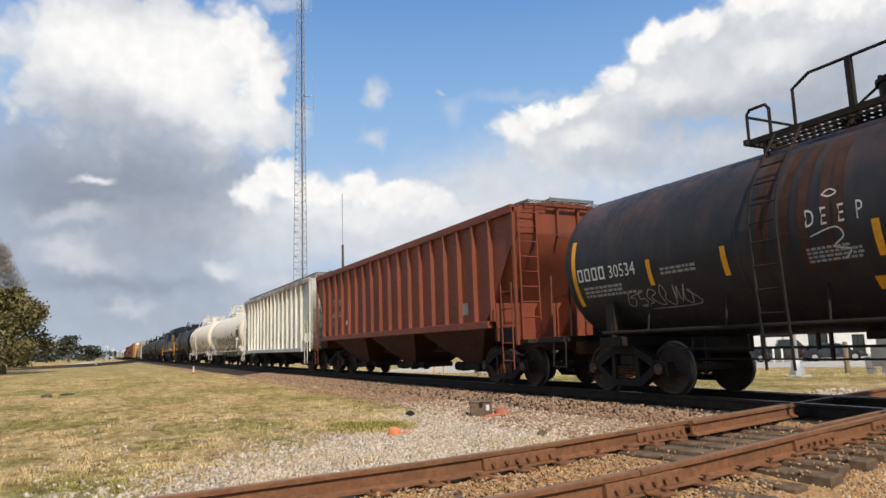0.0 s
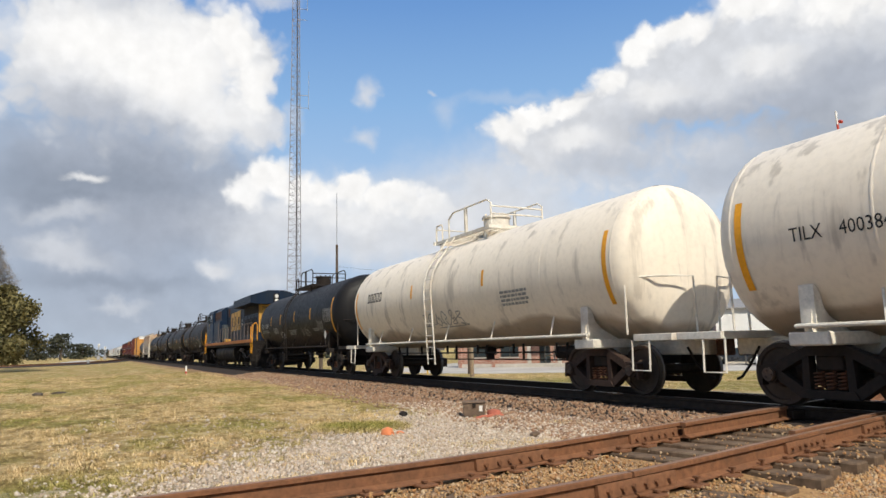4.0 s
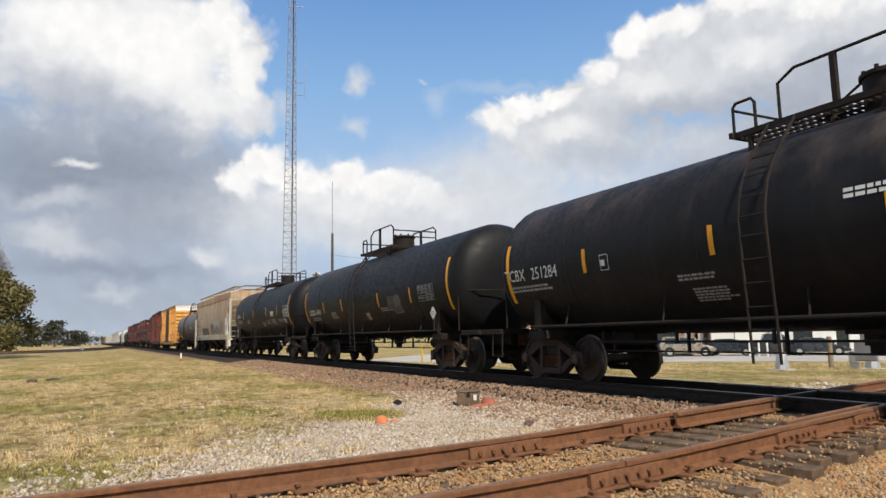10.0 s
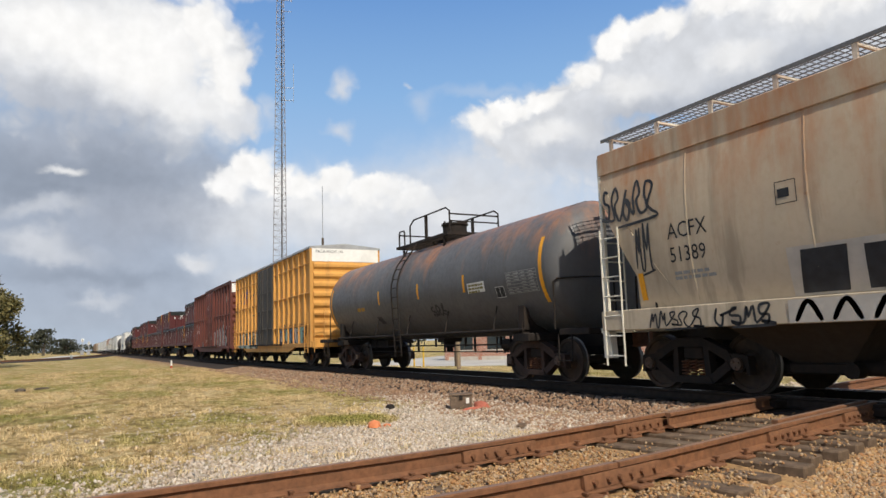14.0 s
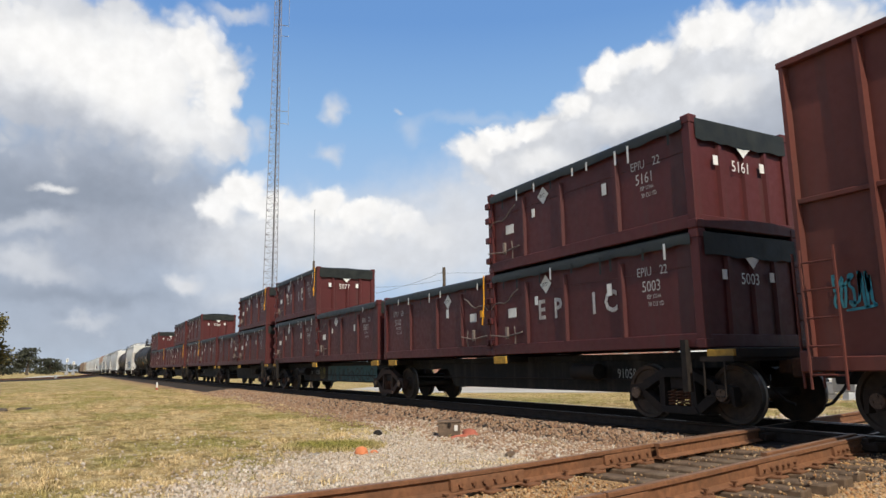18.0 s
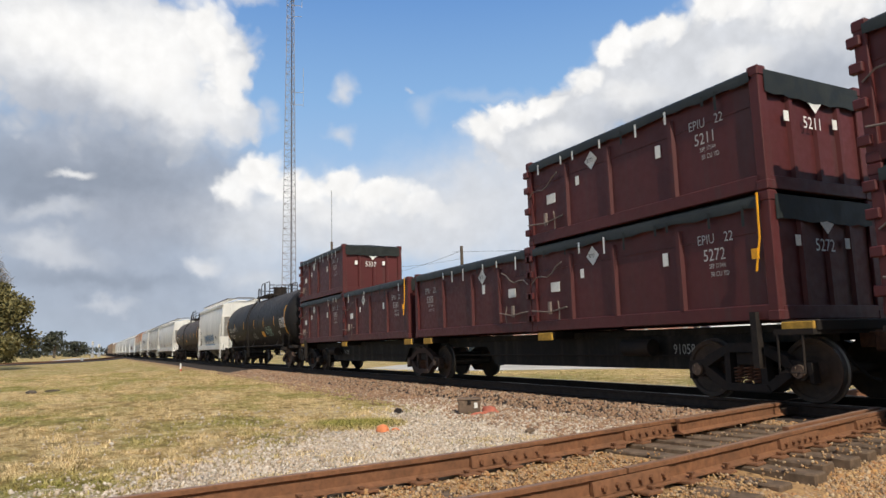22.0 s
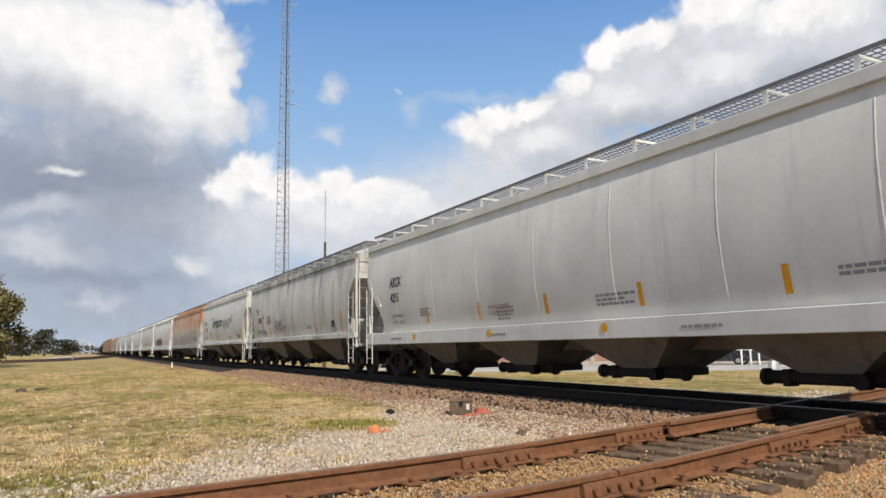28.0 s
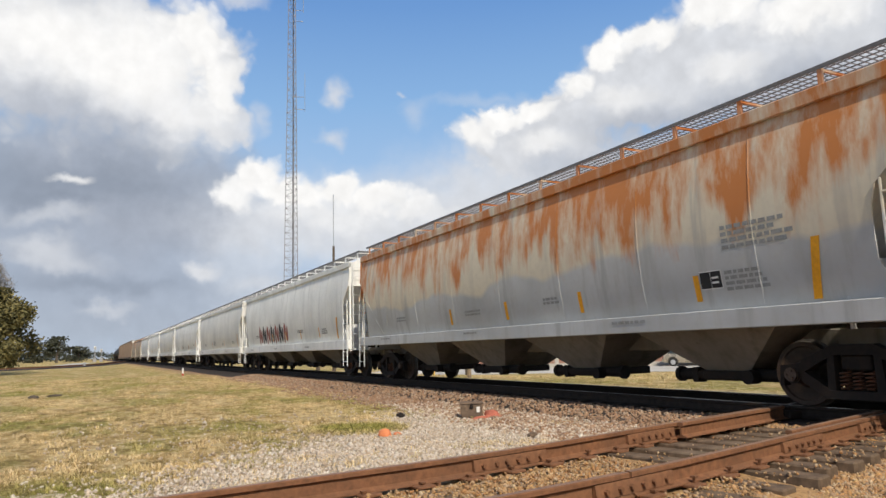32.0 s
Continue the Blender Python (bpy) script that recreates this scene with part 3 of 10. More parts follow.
FLAT_TEAL = painted("faded_teal_flat_car_paint", (0.018, 0.036, 0.038), (0.03, 0.024, 0.02), 0.35, 0.5, 0.6)
LOCO_BLUE = painted("dark_blue_locomotive_paint", (0.0065, 0.017, 0.040), (0.03, 0.025, 0.02), 0.10, 0.25, 0.42, 0, 0.4, (3.2, 4.5), (0.028, 0.027, 0.025), 0.3, (0.018, 0.026, 0.034), gloss=0.14)
LOCO_YELLOW = painted("locomotive_yellow_paint", (0.62, 0.34, 0.06), (0.02, 0.022, 0.03), 0.45, 0.3, 0.45)
LOCO_ORANGE = painted("orange_sill_paint", (0.46, 0.16, 0.025), (0.12, 0.06, 0.04), 0.3, 0.4, 0.55)
LOCO_GREY = painted("grimed_underframe_paint", (0.015, 0.013, 0.012), (0.04, 0.027, 0.02), 0.3, 0.4, 0.7, gloss=0.10)
LOUVRE = plain("rusty_louvre_steel", (0.13, 0.06, 0.04), 0.8, 0.0, 0.3, 12, 0.2)
EMBLEM_RED = plain("emblem_red_paint", (0.40, 0.055, 0.045), 0.6, 0.0, 0.15, 12, 0.0)
EMBLEM_BLUE = plain("emblem_blue_paint", (0.03, 0.10, 0.42), 0.6, 0.0, 0.15, 12, 0.0)
SPRAY_BLACK = plain("black_spray_paint", (0.03, 0.03, 0.033), 0.55, 0.0, 0.3, 6, 0.0, (0.12, 0.12, 0.12), 0.35)
SPRAY_SILVER = plain("silver_spray_paint", (0.48, 0.48, 0.48), 0.4, 0.35, 0.25, 3, 0.0, (0.2, 0.2, 0.2), 0.3)
SPRAY_BLUE = plain("blue_spray_paint", (0.07, 0.22, 0.42), 0.5, 0.0, 0.3, 5, 0.0, (0.3, 0.3, 0.3), 0.3)
SPRAY_PALE = plain("chalky_pale_spray_paint", (0.50, 0.55, 0.53), 0.5, 0.0, 0.3, 3, 0.0, (0.24, 0.40, 0.38), 0.5)
SPRAY_TEAL = plain("pale_teal_spray_paint", (0.24, 0.42, 0.40), 0.5, 0.0, 0.35, 3, 0.0, (0.5, 0.5, 0.46), 0.4)
SPRAY_OLIVE = plain("dull_gold_spray_paint", (0.20, 0.17, 0.04), 0.6, 0.0, 0.3, 5, 0.0)
FADED_PATCH = plain("chalky_grey_patch_paint", (0.50, 0.47, 0.42), 0.65, 0.0, 0.15, 4, 0.0, (0.36, 0.26, 0.17), 0.4)
CHALK = plain("white_chalk", (0.55, 0.54, 0.52), 0.9, 0.0, 0.25, 30, 0.0, (0.1, 0.1, 0.1), 0.2)
RED_INK = plain("faded_red_stencil", (0.36, 0.14, 0.12), 0.7, 0.0, 0.2, 25, 0.0)


def glass(name):
    m, n, l, s = nodes_of(name)
    s.inputs["Base Color"].default_value = (0.03, 0.04, 0.045, 1)
    s.inputs["Roughness"].default_value = 0.06
    s.inputs["IOR"].default_value = 1.5
    return m


GLASS = glass("dark_window_glass")
FADED_BOX = painted("faded_grey_brown_boxcar_paint", (0.20, 0.145, 0.11), (0.12, 0.07, 0.05), 0.25, 0.4, 0.6)
CABINET_BLUE = plain("faded_blue_grey_cabinet_paint", (0.055, 0.066, 0.074), 0.5, 0.0, 0.2, 8, 0.1, (0.03, 0.027, 0.024), 0.35)
TURQUOISE = plain("turquoise_spray_paint", (0.04, 0.22, 0.27), 0.6, 0.0, 0.2, 12, 0.0)

# ---- ground ----
XC, GAUGE = 9.8, 1.505
GROUND_Z = -0.32


def crossing_y(x):
    """The crossing track's middle line: a gentle bend towards the diamond."""
    if x < 2.2:
        return 4.71 + (x - 2.2) * 0.10
    if x < 4.4:
        u = x - 2.2
        return 4.71 + u * 0.10 + u * u * (0.225 - 0.10) / 4.4
    return 4.71 + 2.2 * 0.1625 + (x - 4.4) * 0.225


def edge_of_grass(x):
    """How far out the gravel reaches before the turf begins."""
    return max(7.1 + 0.45 * x, 7.0 + 1.0 * x, 15.0 + 9.0 * (x - 6.15))


def ground_material():
    m, n, l, s = nodes_of("turf_and_gravel")
    co = n.new("ShaderNodeTexCoord").outputs["Object"]
    sep = n.new("ShaderNodeSeparateXYZ")
    l.new(co, sep.inputs[0])
    x, y = sep.outputs[0], sep.outputs[1]
    broad, mid, fine = noise_node(n, l, co, 0.22, 5, 0.6), noise_node(n, l, co, 1.3, 5, 0.6), noise_node(n, l, co, 14, 6, 0.7)
    tiny = noise_node(n, l, co, 55, 4, 0.7)
    straw = mix_node(n, l, ramp_node(n, l, mid, 0.3, 0.7), (0.43, 0.28, 0.10), (0.62, 0.44, 0.19))
    straw = mix_node(n, l, ramp_node(n, l, fine, 0.35, 0.7, 0, 0.55), straw, (0.17, 0.12, 0.055))
    patch = noise_node(n, l, co, 0.55, 6, 0.62, (1, 0.45, 1))
    turf = mix_node(n, l, ramp_node(n, l, broad, 0.50, 0.62, 0, 0.65), straw, (0.27, 0.255, 0.05))
    turf = mix_node(n, l, ramp_node(n, l, patch, 0.50, 0.58, 0, 0.75), turf, (0.25, 0.235, 0.048))
    turf = mix_node(n, l, ramp_node(n, l, patch, 0.44, 0.36, 0, 0.6), turf, (0.62, 0.48, 0.25))
    turf = mix_node(n, l, ramp_node(n, l, math_node(n, l, "MULTIPLY", mid, broad), 0.28, 0.40, 0, 0.5), turf, (0.26, 0.17, 0.09))
    tuft = noise_node(n, l, co, 4.5, 5, 0.7, (1, 0.6, 1))
    turf = mix_node(n, l, ramp_node(n, l, tuft, 0.52, 0.62, 0, 0.75), turf, (0.17, 0.115, 0.042))
    turf = mix_node(n, l, ramp_node(n, l, tuft, 0.48, 0.38, 0, 0.8), turf, (0.66, 0.53, 0.30))
    vor = n.new("ShaderNodeTexVoronoi")
    vor.inputs["Scale"].default_value = 26
    l.new(co, vor.inputs["Vector"])
    hue = n.new("ShaderNodeSeparateColor")
    l.new(vor.outputs["Color"], hue.inputs[0])
    grey = mix_node(n, l, hue.outputs[0], (0.33, 0.28, 0.215), (0.66, 0.59, 0.50))
    grey = mix_node(n, l, ramp_node(n, l, mid, 0.45, 0.7, 0, 0.7), grey, (0.30, 0.235, 0.14))
    red = mix_node(n, l, hue.outputs[1], (0.24, 0.13, 0.075), (0.40, 0.26, 0.165))
    # gravel between the crossing track and the turf
    wob = ramp_node(n, l, mid, 0.25, 0.75, -1.3, 1.3)
    yy = math_node(n, l, "ADD", y, wob)
    e1 = math_node(n, l, "ADD", math_node(n, l, "MULTIPLY", x, 0.45), 7.1)
    e2 = math_node(n, l, "ADD", x, 7.0)
    e3 = math_node(n, l, "SUBTRACT", math_node(n, l, "MULTIPLY", x, 9.0), 40.35)
    edge = math_node(n, l, "SUBTRACT", math_node(n, l, "MAXIMUM", math_node(n, l, "MAXIMUM", e1, e2), e3), yy)
    ragged = math_node(n, l, "ADD", edge, ramp_node(n, l, noise_node(n, l, co, 5.5, 5, 0.7), 0.3, 0.7, -0.9, 0.9))
    c = mix_node(n, l, math_node(n, l, "MULTIPLY", ramp_node(n, l, ragged, -0.6, 1.2), ramp_node(n, l, x, 14.6, 13.2)), turf, grey)
    xx = math_node(n, l, "ADD", x, math_node(n, l, "MULTIPLY", wob, 0.5))
    band = math_node(n, l, "MULTIPLY", ramp_node(n, l, xx, 5.6, 7.0), ramp_node(n, l, xx, 13.4, 12.6))
    c = mix_node(n, l, band, c, red)
    l.new(c, s.inputs["Base Color"])
    s.inputs["Roughness"].default_value = 0.95
    s.inputs["Specular IOR Level"].default_value = 0.15
    hgt = math_node(n, l, "ADD", math_node(n, l, "ADD", math_node(n, l, "MULTIPLY", fine, 2.0), tiny), math_node(n, l, "MULTIPLY", tuft, 4.0))
    bump_node(n, l, hgt, 0.9, 0.035, s)
    return m


def bisect(row, v):
    lo, hi = 0, len(row)
    while lo < hi:
        k = (lo + hi) // 2
        lo, hi = (k + 1, hi) if row[k] <= v else (lo, k)
    return lo - 1


g = Mesh()
xs = [math.copysign(abs(i) ** 3.4 / 60 ** 3.4 * 2600 + abs(i) * 0.30, i) for i in range(-60, 61)]


def lie(x, y):
    """The lie of the land."""
    d = math.hypot(x, y)
    k = 0.045 if d < 60 else 0.0
    fall = 0.9 * min(1.0, max(0.0, ((x - 13.2) * 0.722 + (y - 31.5) * 0.692 + 8) / 28)) * min(1.0, max(0.0, (x - 13.5) / 8))
    return GROUND_Z - fall + k * noise.noise((x * 0.35, y * 0.35, 0)) + k * 0.5 * noise.noise((x * 1.3, y * 1.3, 3))


g.add([(x + 4, y + 12, lie(x + 4, y + 12)) for y in xs for x in xs], [(j * 121 + i, j * 121 + i + 1, (j + 1) * 121 + i + 1, (j + 1) * 121 + i) for j in range(120) for i in range(120)])
GRID = np.array([[lie(x + 4, y + 12) for x in xs] for y in xs])


def soil(x, y):
    """Height of the ground sheet itself at a place."""
    i = max(0, min(119, bisect(xs, x - 4)))
    j = max(0, min(119, bisect(xs, y - 12)))
    u, v = (x - 4 - xs[i]) / (xs[i + 1] - xs[i]), (y - 12 - xs[j]) / (xs[j + 1] - xs[j])
    return float((GRID[j, i] * (1 - u) + GRID[j, i + 1] * u) * (1 - v) + (GRID[j + 1, i] * (1 - u) + GRID[j + 1, i + 1] * u) * v)


tagged(part("ground", g, ground_material()), "flat field of dry winter grass giving way to gravel", "ground", "", "structure")


def ribbon(name, centre, profile, material, label, category):
    """A bed drawn along a line: centre gives (x, y) points, profile (offset, z)."""
    rings = []
    for i, (x, y) in enumerate(centre):
        a, b = centre[max(i - 1, 0)], centre[min(i + 1, len(centre) - 1)]
        d = Vector((b[0] - a[0], b[1] - a[1], 0)).normalized()
        rings.append([(x - d.y * o, y + d.x * o, z) for o, z in profile])
    return tagged(part(name, Mesh().loft(rings, caps=False, closed=False), material), label, category, "", "structure")


BALLAST_RED = pebbles("reddish_ballast_bed", [(0.16, 0.09, 0.065), (0.20, 0.13, 0.10)])
# grime, with the shade under passing cars mixed into the base colour
BALLAST_DARK = plain("grimy_ballast_toned_for_shade", (0.034, 0.026, 0.021), 0.95, 0.0, 0.5, 22, 0.9, (0.065, 0.043, 0.031), 0.45)
BALLAST_TAN = plain("tan_ballast_bed", (0.33, 0.20, 0.09), 0.95, 0.0, 0.45, 24, 0.9, (0.14, 0.09, 0.055), 0.4)
main_line = [(XC, y) for y in (-80, -20, 0, 20, 60, 150, 400, 1400)]
ribbon("ballast_bed_main", main_line, [(-3.4, -0.42), (-2.2, -0.27), (-1.5, -0.205), (0, -0.215), (1.5, -0.205), (2.2, -0.27), (3.4, -0.42)], BALLAST_DARK, "dark grimy ballast under the main track, train shade in its colour", "ballast")
BED_LOW = [(-2.2, -0.43), (-1.5, -0.30), (-0.8, -0.275), (0.8, -0.275), (1.5, -0.30), (2.2, -0.43)]
BED = [(-2.2, -0.42), (-1.5, -0.28), (-0.8, -0.215), (0.8, -0.215), (1.5, -0.28), (2.2, -0.42)]
ribbon("ballast_bed_crossing", [(x, crossing_y(x)) for x in (-14, -8, -4, -2, 0, 1, 2, 3, 4, 5)], BED, BALLAST_TAN, "tan gravel ballast under the crossing track", "ballast")
ribbon("ballast_bed_diamond", [(x, crossing_y(x)) for x in (4.8, 6, 7, 8.1)], BED_LOW, BALLAST_TAN, "thin tan ballast between the ties beside the diamond", "ballast")
ribbon("ballast_bed_beyond", [(x, crossing_y(x)) for x in (11.6, 13, 16, 24, 40)], BED, BALLAST_TAN, "tan gravel ballast beyond the main track", "ballast")
east = [(-60, 97), (-30, 101), (-10, 108), (-4, 116.5), (0, 131), (3.2, 152), (6, 185), (8.2, 225), (9.4, 270)]
ribbon("ballast_bed_curve", east, [(-2.4, -0.40), (-1.4, -0.16), (1.4, -0.16), (2.4, -0.40)], BALLAST_DARK, "dark ballast under the curving track", "ballast")


# ---- tracks ----
def rail_profile():
    return [(-0.075, -0.175), (-0.075, -0.165), (-0.012, -0.14), (-0.010, -0.05), (-0.036, -0.038), (-0.036, -0.008), (-0.028, 0.0), (0.028, 0.0), (0.036, -0.008), (0.036, -0.038), (0.010, -0.05), (0.012, -0.14), (0.075, -0.165), (0.075, -0.175)]


def rail_piece(name, line, offset, parent, head, dz=0.0, web=None):
    rings = []
    for i, (x, y) in enumerate(line):
        a, b = line[max(i - 1, 0)], line[min(i + 1, len(line) - 1)]
        d = Vector((b[0] - a[0], b[1] - a[1], 0)).normalized()
        rings.append([(x - d.y * (offset + o), y + d.x * (offset + o), z + dz) for o, z in rail_profile()])
    me = Mesh().loft(rings).data(name)
    me.materials.append(web or RAIL_RUST)
    me.materials.append(head)
    for p in me.polygons:
        if p.normal.z > 0.8 and p.center.z > -0.02 + dz:
            p.material_index = 1
    ob = new(name, me)
    ob.parent = parent
    return ob


track = thing("main_track", pose(0, 0, 0), "straight main railway track on dark ballast", "track", "", "structure")
for s in (-1, 1):
    # the dark webs imitate rails standing in the train's shade
    rail_piece("rail", [(XC, -80), (XC, 20), (XC, 200), (XC, 1400)], s * GAUGE / 2, track, RAIL_BRIGHT, 0.0, GREASY_SHADED)
TIE_ME = Mesh().box(-1.3, 1.3, -0.115, 0.115, -0.38, -0.19, 0.012).data("tie")
PLATE_ME = Mesh().box(-0.09, 0.09, -0.17, 0.17, -0.195, -0.17, 0.006).data("tie_plate")
SPIKE_ME = Mesh().box(-0.012, 0.012, -0.012, 0.012, -0.2, -0.148).box(-0.02, 0.02, -0.028, 0.02, -0.160, -0.145).data("spike")
ANCHOR_ME = Mesh().box(-0.012, 0.012, -0.1, 0.1, -0.20, -0.172).box(-0.02, 0.02, 0.07, 0.12, -0.2, -0.15).data("rail_anchor")
rt = random.Random(5)
for i in range(150):
    y = -12 + i * 0.51
    if abs(y - crossing_y(XC)) < 1.3:
        continue
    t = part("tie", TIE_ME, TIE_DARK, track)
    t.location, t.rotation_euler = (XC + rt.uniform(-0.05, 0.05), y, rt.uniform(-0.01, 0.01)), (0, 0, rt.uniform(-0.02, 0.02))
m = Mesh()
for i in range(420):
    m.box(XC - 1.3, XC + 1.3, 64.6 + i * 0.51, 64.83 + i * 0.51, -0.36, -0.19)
tagged(part("far_ties", m, TIE_DARK, track), "", "", "", "stuff")

cross = thing("crossing_track", pose(0, 0, 0), "rusty jointed railway track crossing the main line", "track", "", "structure")
JOINT = {1: 3.62, -1: 3.50}
fine_line = [(x * 0.5, crossing_y(x * 0.5)) for x in range(-28, 61)]
for s in (1, -1):
    left = [p for p in fine_line if p[0] < JOINT[s]] + [(JOINT[s] - 0.004, crossing_y(JOINT[s] - 0.004))]
    right = [(JOINT[s] + 0.004, crossing_y(JOINT[s] + 0.004))] + [p for p in fine_line if JOINT[s] < p[0] < 8.6] + [(8.985, crossing_y(8.985))]
    rail_piece("rail", left, s * GAUGE / 2, cross, RAIL_TOP)
    rail_piece("rail", right, s * GAUGE / 2, cross, RAIL_TOP)
    rail_piece("rail", [(10.615, crossing_y(10.615))] + [p for p in fine_line if p[0] > 10.7] + [(60, crossing_y(60))], s * GAUGE / 2, cross, RAIL_TOP)
    rail_piece("guard_rail", [(6.35, crossing_y(6.35)), (6.7, crossing_y(6.7)), (8.93, crossing_y(8.93))], s * (GAUGE / 2 - 0.125), cross, RAIL_TOP, 0.012)


def on_cross(x, off, dz=0.0, turn=0.0):
    a = math.atan(crossing_y(x + 0.05) / 0.1 - crossing_y(x - 0.05) / 0.1)
    return Matrix.Translation((x - math.sin(a) * off, crossing_y(x) + math.cos(a) * off, dz)) @ Matrix.Rotation(a + turn, 4, "Z")


BAR = Mesh()
for q in (-1, 1):
    BAR.along_x([(q * 0.012, -0.135), (q * 0.05, -0.15), (q * 0.042, -0.06), (q * 0.036, -0.045), (q * 0.012, -0.05)], -0.46, 0.46)
    for k in (-0.36, -0.2, -0.07, 0.07, 0.2, 0.36):
        BAR.disc((k, q * 0.055, -0.1), (0, 1, 0), 0.022, 0.04, 6)
BAR_ME = BAR.data("joint_bar")
for s, js in ((1, (JOINT[1] + 0.05, 5.9, 8.1)), (-1, (JOINT[-1] + 0.05, 6.3, 8.2))):
    for x in js:
        ob = part("joint_bar", BAR_ME, RAIL_RUST, cross, "bolted rusty joint bar")
        ob.matrix_basis = on_cross(x, s * GAUGE / 2)
CTIE_ME = Mesh().box(-0.115, 0.115, -1.35, 1.35, -0.38, -0.19, 0.014).data("tie")
x = -2.6
while x < 26:
    if not 8.6 < x < 11.1:
        t = part("tie", CTIE_ME, TIE, cross)
        t.matrix_basis = on_cross(x, rt.uniform(-0.08, 0.08), rt.uniform(-0.018, 0.004) - (0.022 if x < 4.9 else 0.0), rt.uniform(-0.03, 0.03))
        for s in (-1, 1):
            if x < 12:
                p = part("tie_plate", PLATE_ME, RAIL_RUST, cross)
                p.matrix_basis = on_cross(x, s * GAUGE / 2)
                for q in (-1, 1):
                    k = part("spike", SPIKE_ME, RAIL_RUST, cross)
                    k.matrix_basis = on_cross(x + rt.uniform(-0.05, 0.05), s * GAUGE / 2 + q * 0.1, rt.choice((0, 0, 0.01, 0.03)), 0 if q > 0 else math.pi)
                if rt.random() < 0.7:
                    k = part("rail_anchor", ANCHOR_ME, RAIL_RUST, cross)
                    k.matrix_basis = on_cross(x + 0.17, s * GAUGE / 2)
    x += 0.52 if x < 5 else 0.46
# diamond
dia = thing("diamond_crossing", pose(0, 0, 0), "cast steel rail crossing diamond on timbers", "rail crossing", "", "structure")
for s in (-1, 1):
    for q in (-1, 1):
        cx = XC + s * GAUGE / 2
        cy = crossing_y(cx) + q * GAUGE / 2 * 1.025
        f = Mesh().box(-0.26, 0.26, -0.30, 0.30, -0.172, -0.06, 0.02)
        for ax in (-0.15, 0.15):
            f.box(-0.24, -0.09, ax - 0.045, ax + 0.045, -0.065, -0.012, 0.01).box(0.09, 0.24, ax - 0.045, ax + 0.045, -0.065, -0.012, 0.01)
        ob = part("frog_casting", f, GREASY_SHADED, dia, "worn cast steel frog")
        ob.matrix_basis = Matrix.Translation((cx, cy, 0)) @ Matrix.Rotation(0.0, 4, "Z")
    rail_piece("link_rail", [(9.11, crossing_y(9.11)), (10.49, crossing_y(10.49))], s * GAUGE / 2, dia, RAIL_TOP, -0.004, GREASY_SHADED)
    rail_piece("guard_rail", [(XC, 3.4), (XC, 9.2)], s * (GAUGE / 2 - 0.12), dia, RAIL_TOP, -0.006, GREASY_SHADED)
TIMBER_ME = CTIE_ME.copy()
TIMBER_ME.materials.clear()
for i in range(7):
    t = part("timber", TIMBER_ME, TIE_DARK, dia)
    t.matrix_basis = on_cross(8.65 + i * 0.4, 0, 0.004)
curve = thing("curving_track", pose(0, 0, 0), "far track curving in to join the main line", "track", "", "structure")
for s in (-1, 1):
    rail_piece("rail", east, s * GAUGE / 2, curve, RAIL_TOP, 0.05)

# ---- running gear shared by the cars ----
CAR_ROOTS, WHEELSETS = [], []


def lathe_x(profile, seg=28):
    """(x, radius) drawn round the x axis."""
    rings = [[(x, math.cos(k * math.tau / seg) * r, math.sin(k * math.tau / seg) * r) for k in range(seg)] for x, r in profile]
    return Mesh().loft(rings, caps=True)


def wheelset_mesh(r=0.457):
    m = Mesh()
    for s in (-1, 1):
        prof = [(s * x, q) for x, q in ((0.66, 0.10), (0.68, r - 0.10), (0.672, r - 0.06), (0.672, r + 0.025), (0.70, r + 0.028), (0.715, r), (0.80, r - 0.006), (0.812, r - 0.016), (0.805, r - 0.07), (0.775, r - 0.085), (0.755, 0.2), (0.83, 0.15), (0.84, 0.10))]
        m.moved(lathe_x(prof, 28), Matrix.Identity(4))
        m.disc((s * 1.10, 0, 0), (1, 0, 0), 0.095, 0.05, 14)
        for k in range(3):
            a = k * math.tau / 3
            m.disc((s * 1.13, math.cos(a) * 0.055, math.sin(a) * 0.055), (1, 0, 0), 0.018, 0.03, 6)
    m.disc((0, 0, 0), (1, 0, 0), 0.085, 2.2, 12)
    me = m.data("wheelset")
    me.materials.append(WHEEL)
    me.materials.append(TREAD)
    me.materials.append(CAP)
    for p in me.polygons:
        q = math.hypot(p.center.y, p.center.z)
        if q > r - 0.02 and 0.69 < abs(p.center.x) < 0.79:
            p.material_index = 1
        elif abs(p.center.x) > 1.06 and q < 0.12:
            p.material_index = 2
    return me


